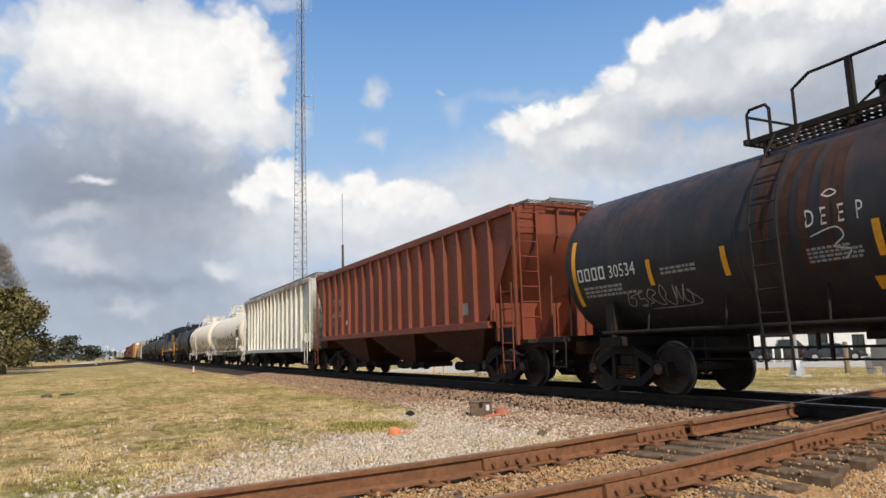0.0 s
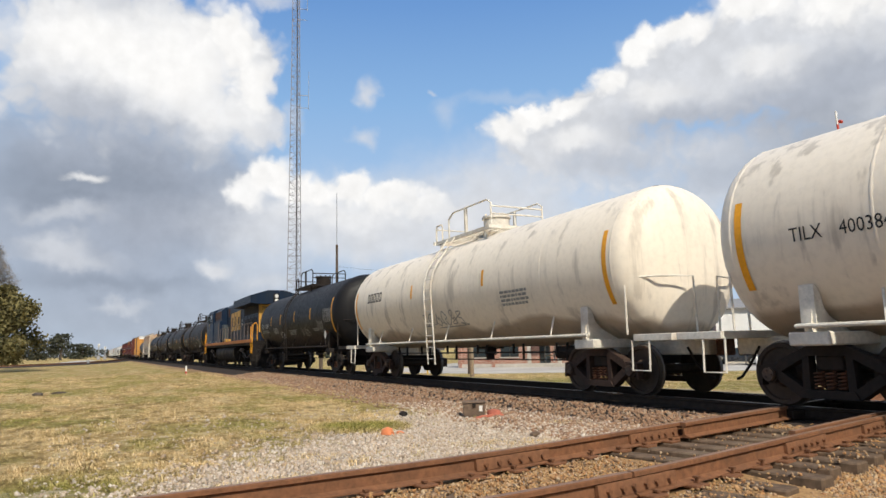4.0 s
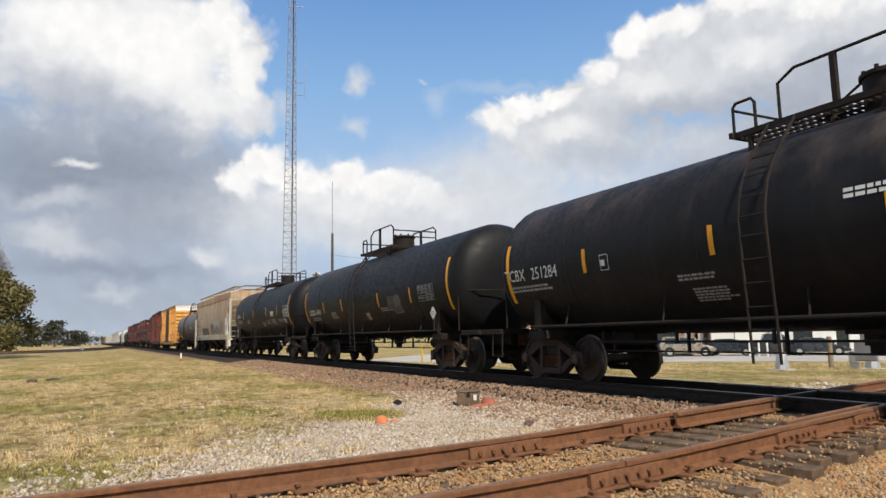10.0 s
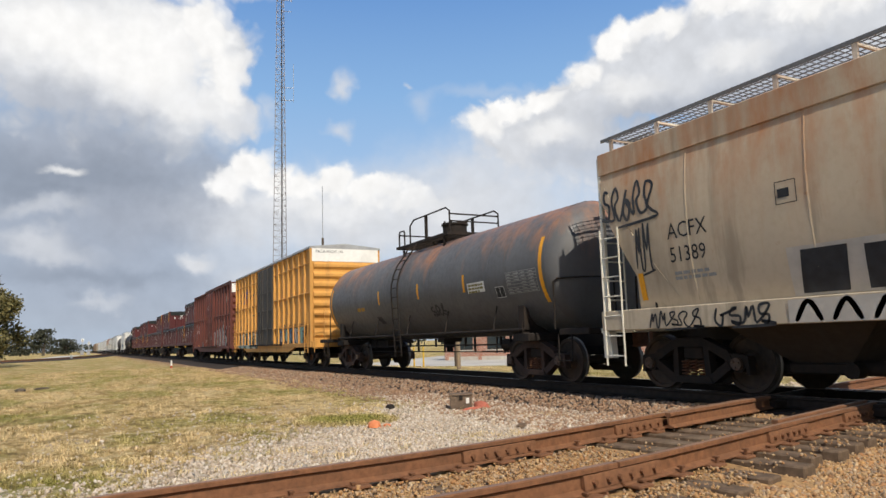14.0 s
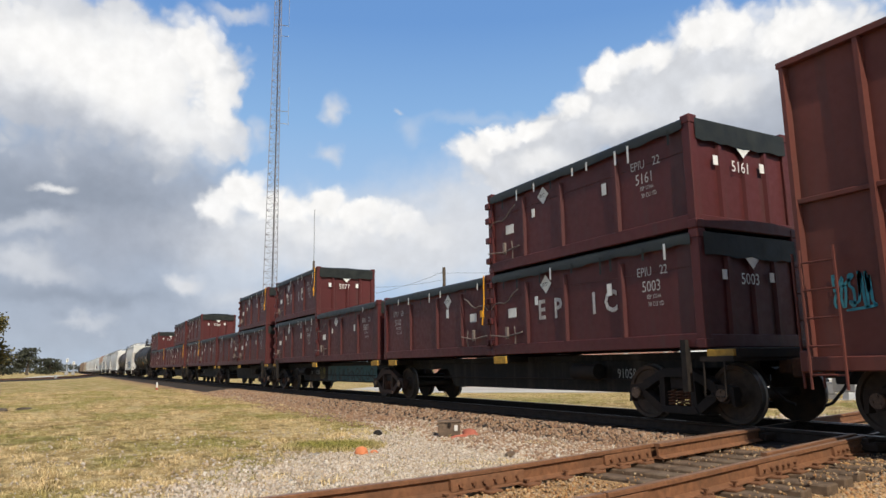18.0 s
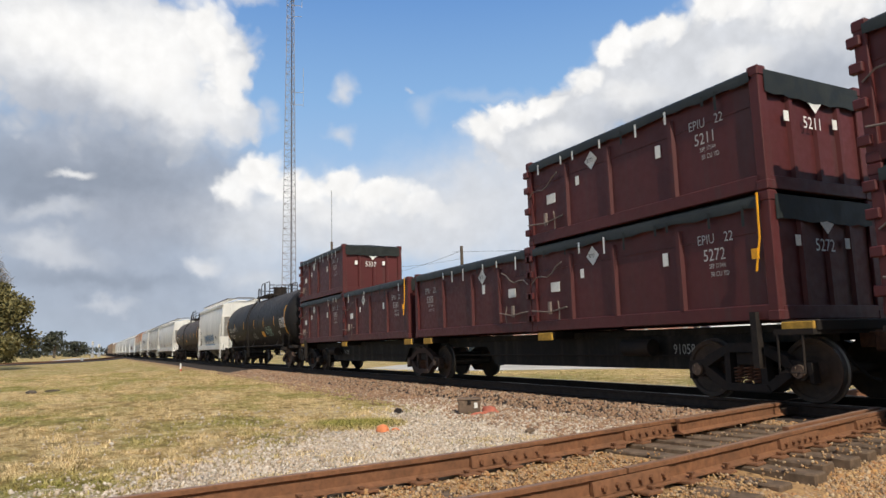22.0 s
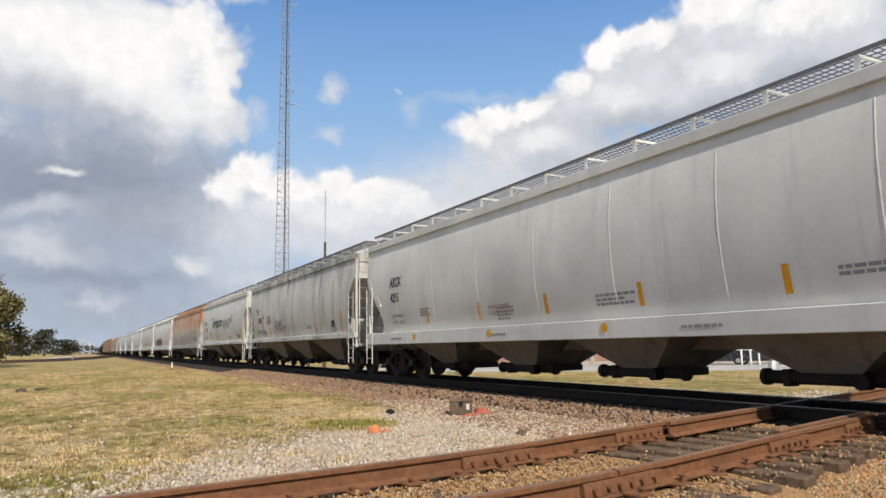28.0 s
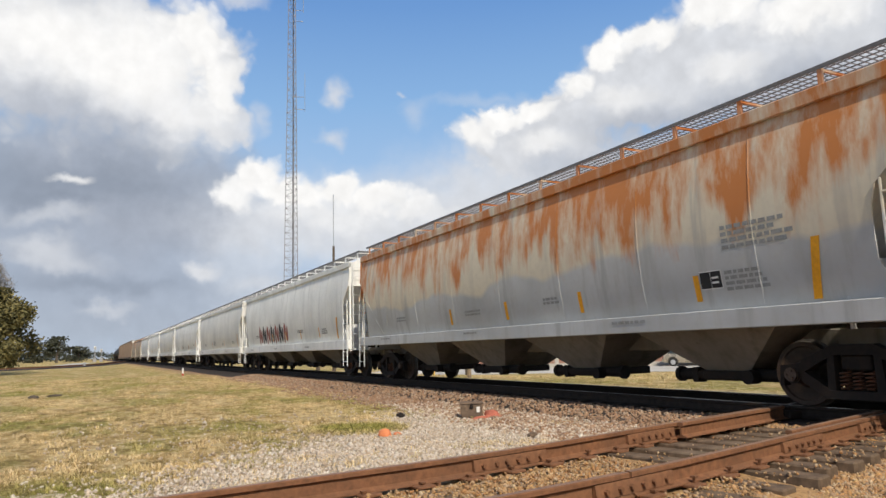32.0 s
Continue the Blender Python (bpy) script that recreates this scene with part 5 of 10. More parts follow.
def covered_hopper(k0, k1, body, label, ribs=0, bays=3, iron=None, deck=None, name="hopper_car", cut=1.25, top=4.12, brake=True, sill_mat=None, low=1.35, under=None, cage=False, walk_up=0.46, rib_end=None, post_mat=None, wing="round", sill=None):
    """A covered hopper between couplers: ribs=0 gives rounded smooth sides, else that many side posts."""
    y = (k0 + k1) / 2
    car = thing(name, pose(XC, y, 0), label, "hopper car", "cars of the freight train")
    L = (k1 - k0) / 2
    E = L - 0.62
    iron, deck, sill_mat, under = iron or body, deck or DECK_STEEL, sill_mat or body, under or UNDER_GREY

    def half(z):
        if ribs:
            return 1.47
        t = (z - 2.75) / 1.4
        return 1.61 - 0.17 * t * t

    roof = [(1.22, top + 0.14), (0.75, top + 0.25), (0.0, top + 0.29)] if not ribs else [(1.2, top + 0.09), (0.75, top + 0.16), (0.0, top + 0.18)]
    zt = 3.45 if ribs else (3.65 if cage else 3.3)
    slope = cut if ribs else cut + 0.4
    stations = [(-E, zt), (-E + slope * 0.33, zt - (zt - low) * 0.33), (-E + slope * 0.66, zt - (zt - low) * 0.66), (-E + slope, low), (E - slope, low), (E - slope * 0.66, zt - (zt - low) * 0.66), (E - slope * 0.33, zt - (zt - low) * 0.33), (E, zt)]
    rings = []
    for yy, b in stations:
        side = [(half(b + (top - b) * i / 8), b + (top - b) * i / 8) for i in range(9)]
        prof = [(-x, z) for x, z in side] + [(-x, z) for x, z in roof[:2]] + [roof[2]] + [(x, z) for x, z in roof[1::-1]] + [(x, z) for x, z in side[::-1]]
        rings.append([(x, yy, z) for x, z in prof])
    hull = part("body", Mesh().loft(rings), body, car, "", 40)
    if not ribs:
        # side sheets run past the slope sheet, cut out round at the end
        cutout = ENDS["slant" if cage else wing]
        zs = [low + (zt - low) * k / 24 for k in range(25)]
        for s in (-1, 1):
            for q in (-1, 1):
                m = Mesh()
                rows = []
                for z in zs:
                    back = slope * (zt - z) / (zt - low) + 0.05
                    edge = min(back, float(np.interp(z, [p[1] for p in cutout], [p[0] for p in cutout])))
                    x0, x1 = q * (half(z) - 0.005), q * (half(z) - 0.03)
                    rows.append([(x0, s * (E - back), z), (x0, s * (E - edge), z), (x1, s * (E - edge), z), (x1, s * (E - back), z)])
                part("side_wing", m.loft(rows), body, hull)
    # eaves
    for q in (-1, 1):
        h = half(top)
        part("top_chord", Mesh().box(min(q * (h - 0.02), q * (h + 0.10)), max(q * (h - 0.02), q * (h + 0.10)), -E - 0.02, E + 0.02, top - (0.32 if cage else 0.12), top + 0.08, 0.012), body, hull)
    if ribs:
        for i in range(ribs):
            yy = -rib_end + 2 * rib_end * i / (ribs - 1) if rib_end else -E + cut * 0.97 + (2 * E - 2 * cut * 0.97) * i / (ribs - 1) if i not in (0, ribs - 1) else (-E + cut * 0.93 if i == 0 else E - cut * 0.93)
            for q in (-1, 1):
                part("side_post", Mesh().along_z([(q * 1.46, yy - 0.065), (q * 1.57, yy - 0.035), (q * 1.57, yy + 0.035), (q * 1.46, yy + 0.065)], low, top - 0.05), post_mat or body, hull)
    else:
        for i in range(1, 8):
            yy = -E + 2 * E * i / 8
            q = -1
            ring = [[(q * (half(low + 0.05 + (top - low - 0.15) * k / 8) + e), yy + dy, low + 0.05 + (top - low - 0.15) * k / 8) for k in range(9)] for dy, e in ((-0.02, 0.001), (0, 0.008), (0.02, 0.001))]
            part("weld_seam", Mesh().loft(ring, caps=False, closed=False), body, hull)
    sz0, sz1 = sill or ((1.02, low + 0.01) if not ribs else (low - 0.16, low + 0.02))
    for q in (-1, 1):
        x0, x1 = sorted((q * 1.47, q * 1.62))
        part("side_sill", Mesh().box(x0, x1, -L + 0.55 + (0 if not ribs else 1.2), L - 0.55 - (0 if not ribs else 1.2), sz0, sz1, 0.012), sill_mat, car)
    # bays and outlet gates; under carries shade below the car in its colour
    span = 2 * (E - slope - 0.05)
    w = span / bays
    for i in range(bays):
        yc = -span / 2 + w * (i + 0.5)
        zb = 0.46
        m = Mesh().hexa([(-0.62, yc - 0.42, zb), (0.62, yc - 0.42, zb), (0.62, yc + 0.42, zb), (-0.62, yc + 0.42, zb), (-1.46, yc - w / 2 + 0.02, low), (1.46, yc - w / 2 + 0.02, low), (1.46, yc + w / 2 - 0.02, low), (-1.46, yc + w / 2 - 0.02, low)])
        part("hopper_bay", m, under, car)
        g = Mesh().box(-0.70, 0.70, yc - 0.46, yc + 0.46, 0.32, 0.47, 0.02)
        g.disc((-0.72, yc - 0.52, 0.38), (1, 0, 0), 0.11, 0.2, 14).disc((-0.55, yc, 0.40), (0, 1, 0), 0.10, 2.1, 14).disc((-0.55, yc + 1.05, 0.40), (0, 1, 0), 0.13, 0.08, 14).disc((-0.55, yc - 1.05, 0.40), (0, 1, 0), 0.13, 0.08, 14).box(-0.66, -0.44, yc + 0.6, yc + 0.72, 0.27, 0.52, 0.01)
        part("outlet_gate", g, STEEL_DARK, car)
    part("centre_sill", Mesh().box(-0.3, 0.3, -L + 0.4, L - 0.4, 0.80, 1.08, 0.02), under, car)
    for s in (-1, 1):
        ye = s * E
        for q in (-1, 1):
            m = Mesh()
            m.box(q * 1.5 - 0.036, q * 1.5 + 0.036, ye - 0.02, ye + 0.06, 0.95, top + 0.02, 0.008)
            if cage:
                m.hexa([(q * 1.5 - 0.06, ye - 0.1, 0.55), (q * 1.5 + 0.06, ye - 0.1, 0.55), (q * 1.5 + 0.06, ye + 0.12, 0.55), (q * 1.5 - 0.06, ye + 0.12, 0.55), (q * 1.5 - 0.08, ye - 0.06, 1.0), (q * 1.5 + 0.08, ye - 0.06, 1.0), (q * 1.5 + 0.08, ye + 0.1, 1.0), (q * 1.5 - 0.08, ye + 0.1, 1.0)])
            part("corner_post", m, iron, car)
        m = Mesh().box(-1.45, 1.45, s * (L - 0.72) - 0.40, s * (L - 0.72) + 0.40, 0.98, 1.07, 0.01)
        part("end_platform", m, STEEL_DARK if ribs else iron, car)
        # web plates below the slope sheet; where dark, colour stands in for recess shade
        yb = s * (E - (cut - 0.45 if ribs else 1.1))
        part("end_web", Mesh().box(-1.46, 1.46, yb - 0.02, yb + 0.02, 1.05, 1.95), STEEL_DARK if cage else body, car)
        y0, y1 = sorted((ye - s * 1.2, ye - s * 0.2))
        for q in (-1, 1):
            part("end_web", Mesh().box(q * 1.38 - 0.02, q * 1.38 + 0.02, y0, y1, 1.05, 1.36), STEEL_DARK, car)
            part("end_web", Mesh().along_x([(ye - s * 0.3, 1.05), (ye - s * 0.25, 2.55), (ye - s * (cut - 0.15), 1.44), (ye - s * (cut - 0.15), 1.05)], q * 0.35 - 0.02, q * 0.35 + 0.02), STEEL_DARK if cage else body, car)
        for q in (-1, 1):
            ladder("end_ladder", car, (q * 1.44, ye + s * 0.13, 1.05), (q * 1.44, ye + s * 0.13, top + 0.05), (-q * 0.48, 0, 0), 9, iron)
            ladder("side_ladder", car, (q * 1.62, ye - s * 0.02, 0.42), (q * 1.62, ye - s * 0.02, 2.35 if ribs else 2.8), (0, -s * 0.45, 0), 5 if ribs else 7, iron)
            r = Mesh().tube([(q * 0.55, ye + s * 0.16, 1.07), (q * 0.55, ye + s * 0.16, 2.0), (q * 0.2, ye + s * 0.16, 2.05), (-q * 0.2, ye + s * 0.16, 2.05)], 0.018, 6)
            part("end_railing", r, iron, car)
        truck(car, s * (L - 2.0))
        coupler(car, s * (L - 0.25), s)
        m = Mesh().along_x([(ye - 0.01, top - 0.9), (ye + 0.02, top - 0.9), (ye + 0.02, top + 0.1), (ye - 0.01, top + 0.1)], -0.02, 0.02)
        if ribs or cage:
            for x in (-0.9, -0.3, 0.3, 0.9):
                part("end_rib", Mesh().box(x - 0.03, x + 0.03, min(ye, ye + s * 0.09), max(ye, ye + s * 0.09), zt, top + 0.05, 0.008), body, hull)
    if brake:
        ye = -E
        m = Mesh()
        ring = [(0.62 + 0.26 * math.cos(a), ye - 0.42, 2.0 + 0.26 * math.sin(a)) for a in [k * math.tau / 20 for k in range(21)]]
        m.tube(ring, 0.02, 6)
        for k in range(3):
            a = k * math.tau / 3
            m.tube([(0.62, ye - 0.42, 2.0), (0.62 + 0.26 * math.cos(a), ye - 0.42, 2.0 + 0.26 * math.sin(a))], 0.013, 5)
        part("brake_wheel", m, STEEL_DARK, car)
        part("brake_housing", Mesh().box(0.42, 0.82, ye - 0.40, ye - 0.15, 1.55, 2.25, 0.04).box(0.5, 0.7, ye - 0.38, ye - 0.2, 1.05, 1.6), STEEL_DARK, car)
    # roof
    zr = top + walk_up
    for q in (-1, 1):
        x0, x1 = sorted((q * 0.62, q * 1.22))
        m = grating(x0, x1, -E - 0.25, E + 0.25, zr, 0.10, 0.010, 0.016, 5)
        m.box(q * 1.22 - 0.012, q * 1.22 + 0.012, -E - 0.25, E + 0.25, zr - 0.05, zr + 0.01)
        part("running_board", m, deck, car, "open steel-grating roof walk")
        for i in range(9 if ribs else 15):
            yy = -E + 2 * E * i / (8 if ribs else 14)
            part("walk_bracket", Mesh().box(q * 1.2 - 0.02, q * 1.2 + 0.02, yy - 0.035, yy + 0.035, top + 0.05, zr + 0.015).box(min(q * 1.2, q * 0.62), max(q * 1.2, q * 0.62), yy - 0.02, yy + 0.02, zr - 0.07, zr - 0.035), iron, car)
    for i in range(4):
        yy = -E * 0.82 + 1.64 * E * (i + 0.5) / 4
        part("roof_hatch", Mesh().box(-0.36, 0.36, yy - E * 0.19, yy + E * 0.19, top + 0.2, top + 0.42, 0.03), body, car)
    for s in (-1, 1):
        m = grating(-0.62, 0.62, min(s * (E + 0.25), s * (E - 0.35)), max(s * (E + 0.25), s * (E - 0.35)), zr + 0.06, 0.11, 0.016, 0.035, 6)
        m.box(-0.64, 0.64, s * (E + 0.25) - 0.012, s * (E + 0.25) + 0.012, zr, zr + 0.08)
        part("end_walk", m, deck, car)
    enroll(car, y)
    d = Decals(car, (lambda z: half(z) + 0.004))
    d.L, d.E = L, E
    return car, d


# ---- boxcars ----
def boxcar(k0, k1, body, label, roof_mat, door_mat=None, mids=(3.05,), posts=14, top=4.95, excess=True):
    y = (k0 + k1) / 2
    car = thing("boxcar", pose(XC, y, 0), label, "boxcar", "cars of the freight train")
    L = (k1 - k0) / 2
    E = L - 0.85
    bot = 0.9
    hull = part("body", Mesh().box(-1.46, 1.46, -E, E, bot, top - 0.05, 0.02), body, car)
    m = Mesh().along_y([(-1.56, top - 0.08), (-1.56, top), (0, top + 0.14), (1.56, top), (1.56, top - 0.08)], -E - 0.02, E + 0.02)
    for i in range(13):
        yy = -E + 0.3 + (2 * E - 0.6) * i / 12
        m.along_y([(-1.5, top + 0.006), (0, top + 0.17), (1.5, top + 0.006), (0, top + 0.10)], yy - 0.04, yy + 0.04)
    part("roof", m, roof_mat, car, "galvanised metal roof")
    door = 1.55
    ys = [-E + 0.04 + (E - door - 0.08) * i / (posts // 2 - 1) for i in range(posts // 2)]
    for q in (-1, 1):
        for yy in ys + [-v for v in ys]:
            w = 0.05
            part("side_post", Mesh().along_z([(q * 1.455, yy - w), (q * 1.55, yy - w * 0.6), (q * 1.55, yy + w * 0.6), (q * 1.455, yy + w)], bot + 0.05, top - 0.06), body, hull)
        for z in mids:
            for s in (-1, 1):
                a, b = sorted((s * (door + 0.05), s * (E - 0.05)))
                part("belt_rail", Mesh().box(min(q * 1.455, q * 1.525), max(q * 1.455, q * 1.525), a, b, z - 0.035, z + 0.035, 0.01), body, hull)
        x0, x1 = sorted((q * 1.45, q * 1.565))
        part("side_sill", Mesh().box(x0, x1, -E, E, bot - 0.08, bot + 0.10, 0.012).hexa([(x0, -E + 3.2, 0.62), (x1, -E + 3.2, 0.62), (x1, E - 3.2, 0.62), (x0, E - 3.2, 0.62), (x0, -E + 2.2, bot - 0.05), (x1, -E + 2.2, bot - 0.05), (x1, E - 2.2, bot - 0.05), (x0, E - 2.2, bot - 0.05)]), body, car)
        dm = Mesh().box(min(q * 1.47, q * 1.57), max(q * 1.47, q * 1.57), -door, door, bot + 0.1, top - 0.15, 0.015)
        dr = part("door", dm, door_mat or body, car)
        for z in (1.75, 2.65, 3.55):
            part("door_rail", Mesh().box(min(q * 1.565, q * 1.61), max(q * 1.565, q * 1.61), -door + 0.05, door - 0.05, z - 0.04, z + 0.04, 0.01), door_mat or body, dr)
        for yy in (-door + 0.05, -0.5, 0.5, door - 0.05):
            part("door_post", Mesh().box(min(q * 1.565, q * 1.615), max(q * 1.565, q * 1.615), yy - 0.035, yy + 0.035, bot + 0.12, top - 0.2, 0.01), door_mat or body, dr)
        for yy in (-0.75, 0.75):
            part("lock_rod", Mesh().tube([(q * 1.64, yy, bot + 0.05), (q * 1.64, yy, top - 0.3)], 0.022, 6), door_mat or body, dr, "vertical lock rod")
        part("door_track", Mesh().box(min(q * 1.46, q * 1.64), max(q * 1.46, q * 1.64), -door * 2.1, door * 2.1, bot + 0.02, bot + 0.10, 0.01), STEEL_DARK, car)
    for s in (-1, 1):
        ye = s * E
        for i in range(8):
            z = bot + 0.45 + i * 0.40
            if z > top - 0.75:
                break
            part("end_corrugation", Mesh().along_x([(ye, z - 0.16), (ye + s * 0.085, z - 0.05), (ye + s * 0.085, z + 0.05), (ye, z + 0.16)], -1.40, 1.40), body, hull)
        if excess:
            part("end_panel", Mesh().box(-1.46, 1.46, min(ye, ye + s * 0.015), max(ye, ye + s * 0.015), top - 0.62, top - 0.06), WHITE_PANEL, hull, "white excess-height warning panel")
            if s < 0:
                lettering("height_warning", "EXCESS HEIGHT CAR", 0.16, facing_end(-1.3, ye - 0.018, top - 0.26), BLACK_INK, car, "", 0.8)
        part("end_sill", Mesh().box(-1.5, 1.5, min(ye, ye + s * 0.14), max(ye, ye + s * 0.14), bot - 0.1, bot + 0.18, 0.02), body, car)
        for q in (-1, 1):
            ladder("side_ladder", car, (q * 1.62, ye - s * 0.08, 0.6), (q * 1.62, ye - s * 0.08, 2.35), (0, -s * 0.45, 0), 5, body)
            ladder("end_ladder", car, (q * 1.42, ye + s * 0.15, 0.6), (q * 1.42, ye + s * 0.15, 2.35), (-q * 0.42, 0, 0), 5, body)
        part("crossover_platform", grating(-0.8, 0.8, min(ye + s * 0.12, ye + s * 0.5), max(ye + s * 0.12, ye + s * 0.5), 1.05, 0.08, 0.015, 0.03, 6), body, car)
        truck(car, s * (L - 2.3))
        coupler(car, s * (L - 0.25), s)
    part("centre_sill", Mesh().box(-0.3, 0.3, -L + 0.4, L - 0.4, 0.62, 0.92, 0.02), STEEL_DARK, car)
    m = Mesh().disc((-0.7, 1.0, 0.62), (0, 1, 0), 0.2, 1.0, 14).box(-0.9, -0.55, -1.3, -0.9, 0.5, 0.8).tube([(-1.1, -E + 2.5, 0.5), (-1.1, E - 2.5, 0.5)], 0.016, 5)
    for i in range(5):
        yy = -E + 3 + (2 * E - 6) * i / 4
        m.box(-1.13, -1.07, yy - 0.02, yy + 0.02, 0.46, 0.9)
    part("brake_rigging", m, STEEL_DARK, car)
    enroll(car, y)
    d = Decals(car, 1.474)
    d.L, d.E = L, E
    return car, d


# ---- open-top waste containers and the cars that carry them ----
def container_meshes():
    """Shared meshes of one container, base middle at the origin, leading end at -y."""
    h, w, z1 = 3.02, 1.24, 1.84
    out = {}
    out["shell"] = Mesh().box(-w + 0.06, w - 0.06, -h + 0.06, h - 0.06, 0.12, z1 - 0.12)
    rails = Mesh()
    for q in (-1, 1):
        rails.box(min(q * w, q * (w - 0.14)), max(q * w, q * (w - 0.14)), -h + 0.1, h - 0.1, 0.02, 0.24, 0.012)
        rails.box(min(q * w, q * (w - 0.1)), max(q * w, q * (w - 0.1)), -h + 0.1, h - 0.1, z1 - 0.16, z1 - 0.06, 0.012)
    for s in (-1, 1):
        rails.box(-w + 0.1, w - 0.1, s * (h - 0.06) - 0.06, s * (h - 0.06) + 0.06, 0.02, 0.22, 0.012)
    out["rails"] = rails
    out["post"] = Mesh().box(-0.085, 0.085, -0.085, 0.085, 0.1, z1 - 0.05, 0.012).box(-0.095, 0.095, -0.1, 0.1, 0.0, 0.16, 0.02).box(-0.095, 0.095, -0.1, 0.1, z1 - 0.12, z1 + 0.04, 0.02)
    out["rib"] = Mesh().along_z([(-w + 0.07, -0.07), (-w - 0.0, -0.035), (-w - 0.0, 0.035), (-w + 0.07, 0.07)], 0.2, z1 - 0.3)
    out["end_rib"] = Mesh().along_z([(-0.07, -h + 0.07), (-0.035, -h + 0.005), (0.035, -h + 0.005), (0.07, -h + 0.07)], 0.2, z1 - 0.3)
    return {k: m.data(k) for k, m in out.items()}


BOX_ME = container_meshes()


def tarp_mesh(seed):
    """A cover drawn over the rim: a sagging middle, a hem that hangs unevenly."""
    rnd = random.Random(seed)
    h, w, z1 = 3.0, 1.25, 1.84
    ny = 25
    rings = []
    for i in range(ny):
        yy = -h + 0.12 + (2 * h - 0.24) * i / (ny - 1)
        e1, e2 = 0.20 + rnd.uniform(-0.025, 0.025), 0.20 + rnd.uniform(-0.025, 0.025)
        sag = 0.05 * math.sin(i * 1.3 + seed) + rnd.uniform(-0.02, 0.02)
        prof = [(-w - 0.012, z1 - e1), (-w - 0.015, z1 - 0.05), (-w + 0.06, z1 + 0.01), (-0.6, z1 + 0.03 + sag), (0, z1 + 0.05 + sag), (0.6, z1 + 0.03 + sag), (w - 0.06, z1 + 0.01), (w + 0.015, z1 - 0.05), (w + 0.012, z1 - e2)]
        rings.append([(x, yy, z) for x, z in prof])
    m = Mesh().loft(rings, caps=False, closed=False)
    for s in (-1, 1):
        row = [(-w + 0.12 + (2 * w - 0.24) * k / 12, rnd.uniform(0.36, 0.41)) for k in range(13)]
        m.loft([[(x, s * (h - 0.1), z1 + 0.03) for x, _ in row], [(x, s * (h + 0.03), z1 - 0.02) for x, _ in row], [(x, s * (h + 0.035), z1 - e) for x, e in row]], caps=False, closed=False)
    return m


TARPS = [tarp_mesh(k).data("tarp", 60) for k in range(4)]


def container(y, z, number, seed, mark=False, turned=False):
    c = thing("waste_container", pose(XC, y, z), "dark red open-top steel waste container under a black tarp", "container", "containers on the flat cars")
    rnd = random.Random(seed)
    part("shell", BOX_ME["shell"], BOX_RED, c)
    part("frame_rail", BOX_ME["rails"], BOX_RED, c)
    for q in (-1, 1):
        for s in (-1, 1):
            p = part("corner_post", BOX_ME["post"], BOX_RED, c)
            p.location = (q * 1.155, s * 2.93, 0)
        for yy in (1.25, -0.35, -1.65) if turned else (-1.25, 0.35, 1.65):
            p = part("side_rib", BOX_ME["rib"], BOX_RED, c)
            p.location, p.rotation_euler = (0, yy, 0), (0, 0, 0 if q < 0 else math.pi)
            if q > 0:
                p.location = (0, yy, 0)
    for x in (-0.55, 0.05, 0.6):
        for s in (-1, 1):
            p = part("end_rib", BOX_ME["end_rib"], BOX_RED, c)
            p.location, p.rotation_euler = (x, 0, 0), (0, 0, 0 if s < 0 else math.pi)
    part("tarp", TARPS[seed % 4], TARP, c, "black tarpaulin cover with ragged hem")
    # a weld line runs along each side, and the door gear sits at one end
    w = -1 if turned else 1
    part("side_seam", Mesh().box(-1.192, -1.178, -2.85, 2.85, 1.30, 1.325), BOX_RED, c)
    for z0 in (0.3, 0.78, 1.25, 1.6):
        for q in (-1, 1):
            part("hinge", Mesh().box(q * 1.24 - 0.05, q * 1.24 + 0.05, w * 3.0 - 0.09, w * 3.0 + 0.09, z0 - 0.07, z0 + 0.07, 0.015), BOX_RED, c, "stout red door hinge")
    part("latch_rod", Mesh().tube([(-1.27, w * 1.75, 0.48), (-1.29, w * 2.3, 0.40), (-1.29, w * 2.95, 0.46)], 0.016, 6), BOX_GREY, c, "worn grey latch rod")
    chain = Mesh().tube([(-1.26, w * (2.95 - 0.18 * k), 1.05 + 0.07 * math.sin(k * 1.4) + 0.05 * k) for k in range(7)], 0.014, 5).tube([(-1.26, w * 2.05, 0.62), (-1.27, w * 2.0, 0.4), (-1.26, w * 2.03, 0.24)], 0.014, 5)
    part("chain", chain, BOX_GREY, c, "slack steel chain across the door edge")
    part("latch", Mesh().box(-1.30, -1.24, w * 2.32 - 0.04, w * 2.32 + 0.04, 0.36, 0.62, 0.01), BOX_GREY, c)
    d = Decals(c, 1.195)
    u0 = -2.42 if turned else 1.62
    d.text("number", number, u0 + 0.1, 0.98, 0.27, INK_GREY, "stencilled container number", 0.8)
    d.text("owner_mark", "EPIU", u0, 1.25 if number != "5317" else 1.24, 0.22, INK_GREY, "", 0.8)
    d.text("type_code", "22", u0 + 0.52, 1.25, 0.22, INK_GREY, "", 0.8)
    d.text("build_note", "SEP 17344", u0 + 0.2, 0.86, 0.10, INK_GREY, "", 0.75)
    d.text("volume_note", "30 CU YD", u0 + 0.22, 0.73, 0.11, INK_GREY, "", 0.75)
    du = -w * (0.95 + rnd.uniform(-0.1, 0.1))
    d.diamond(du, 1.42, 0.19, WHITE_INK)
    Decals(c, 1.198).text("placard_number", "3077", du - 0.13, 1.38, 0.12, BLACK_INK, "", 0.8)
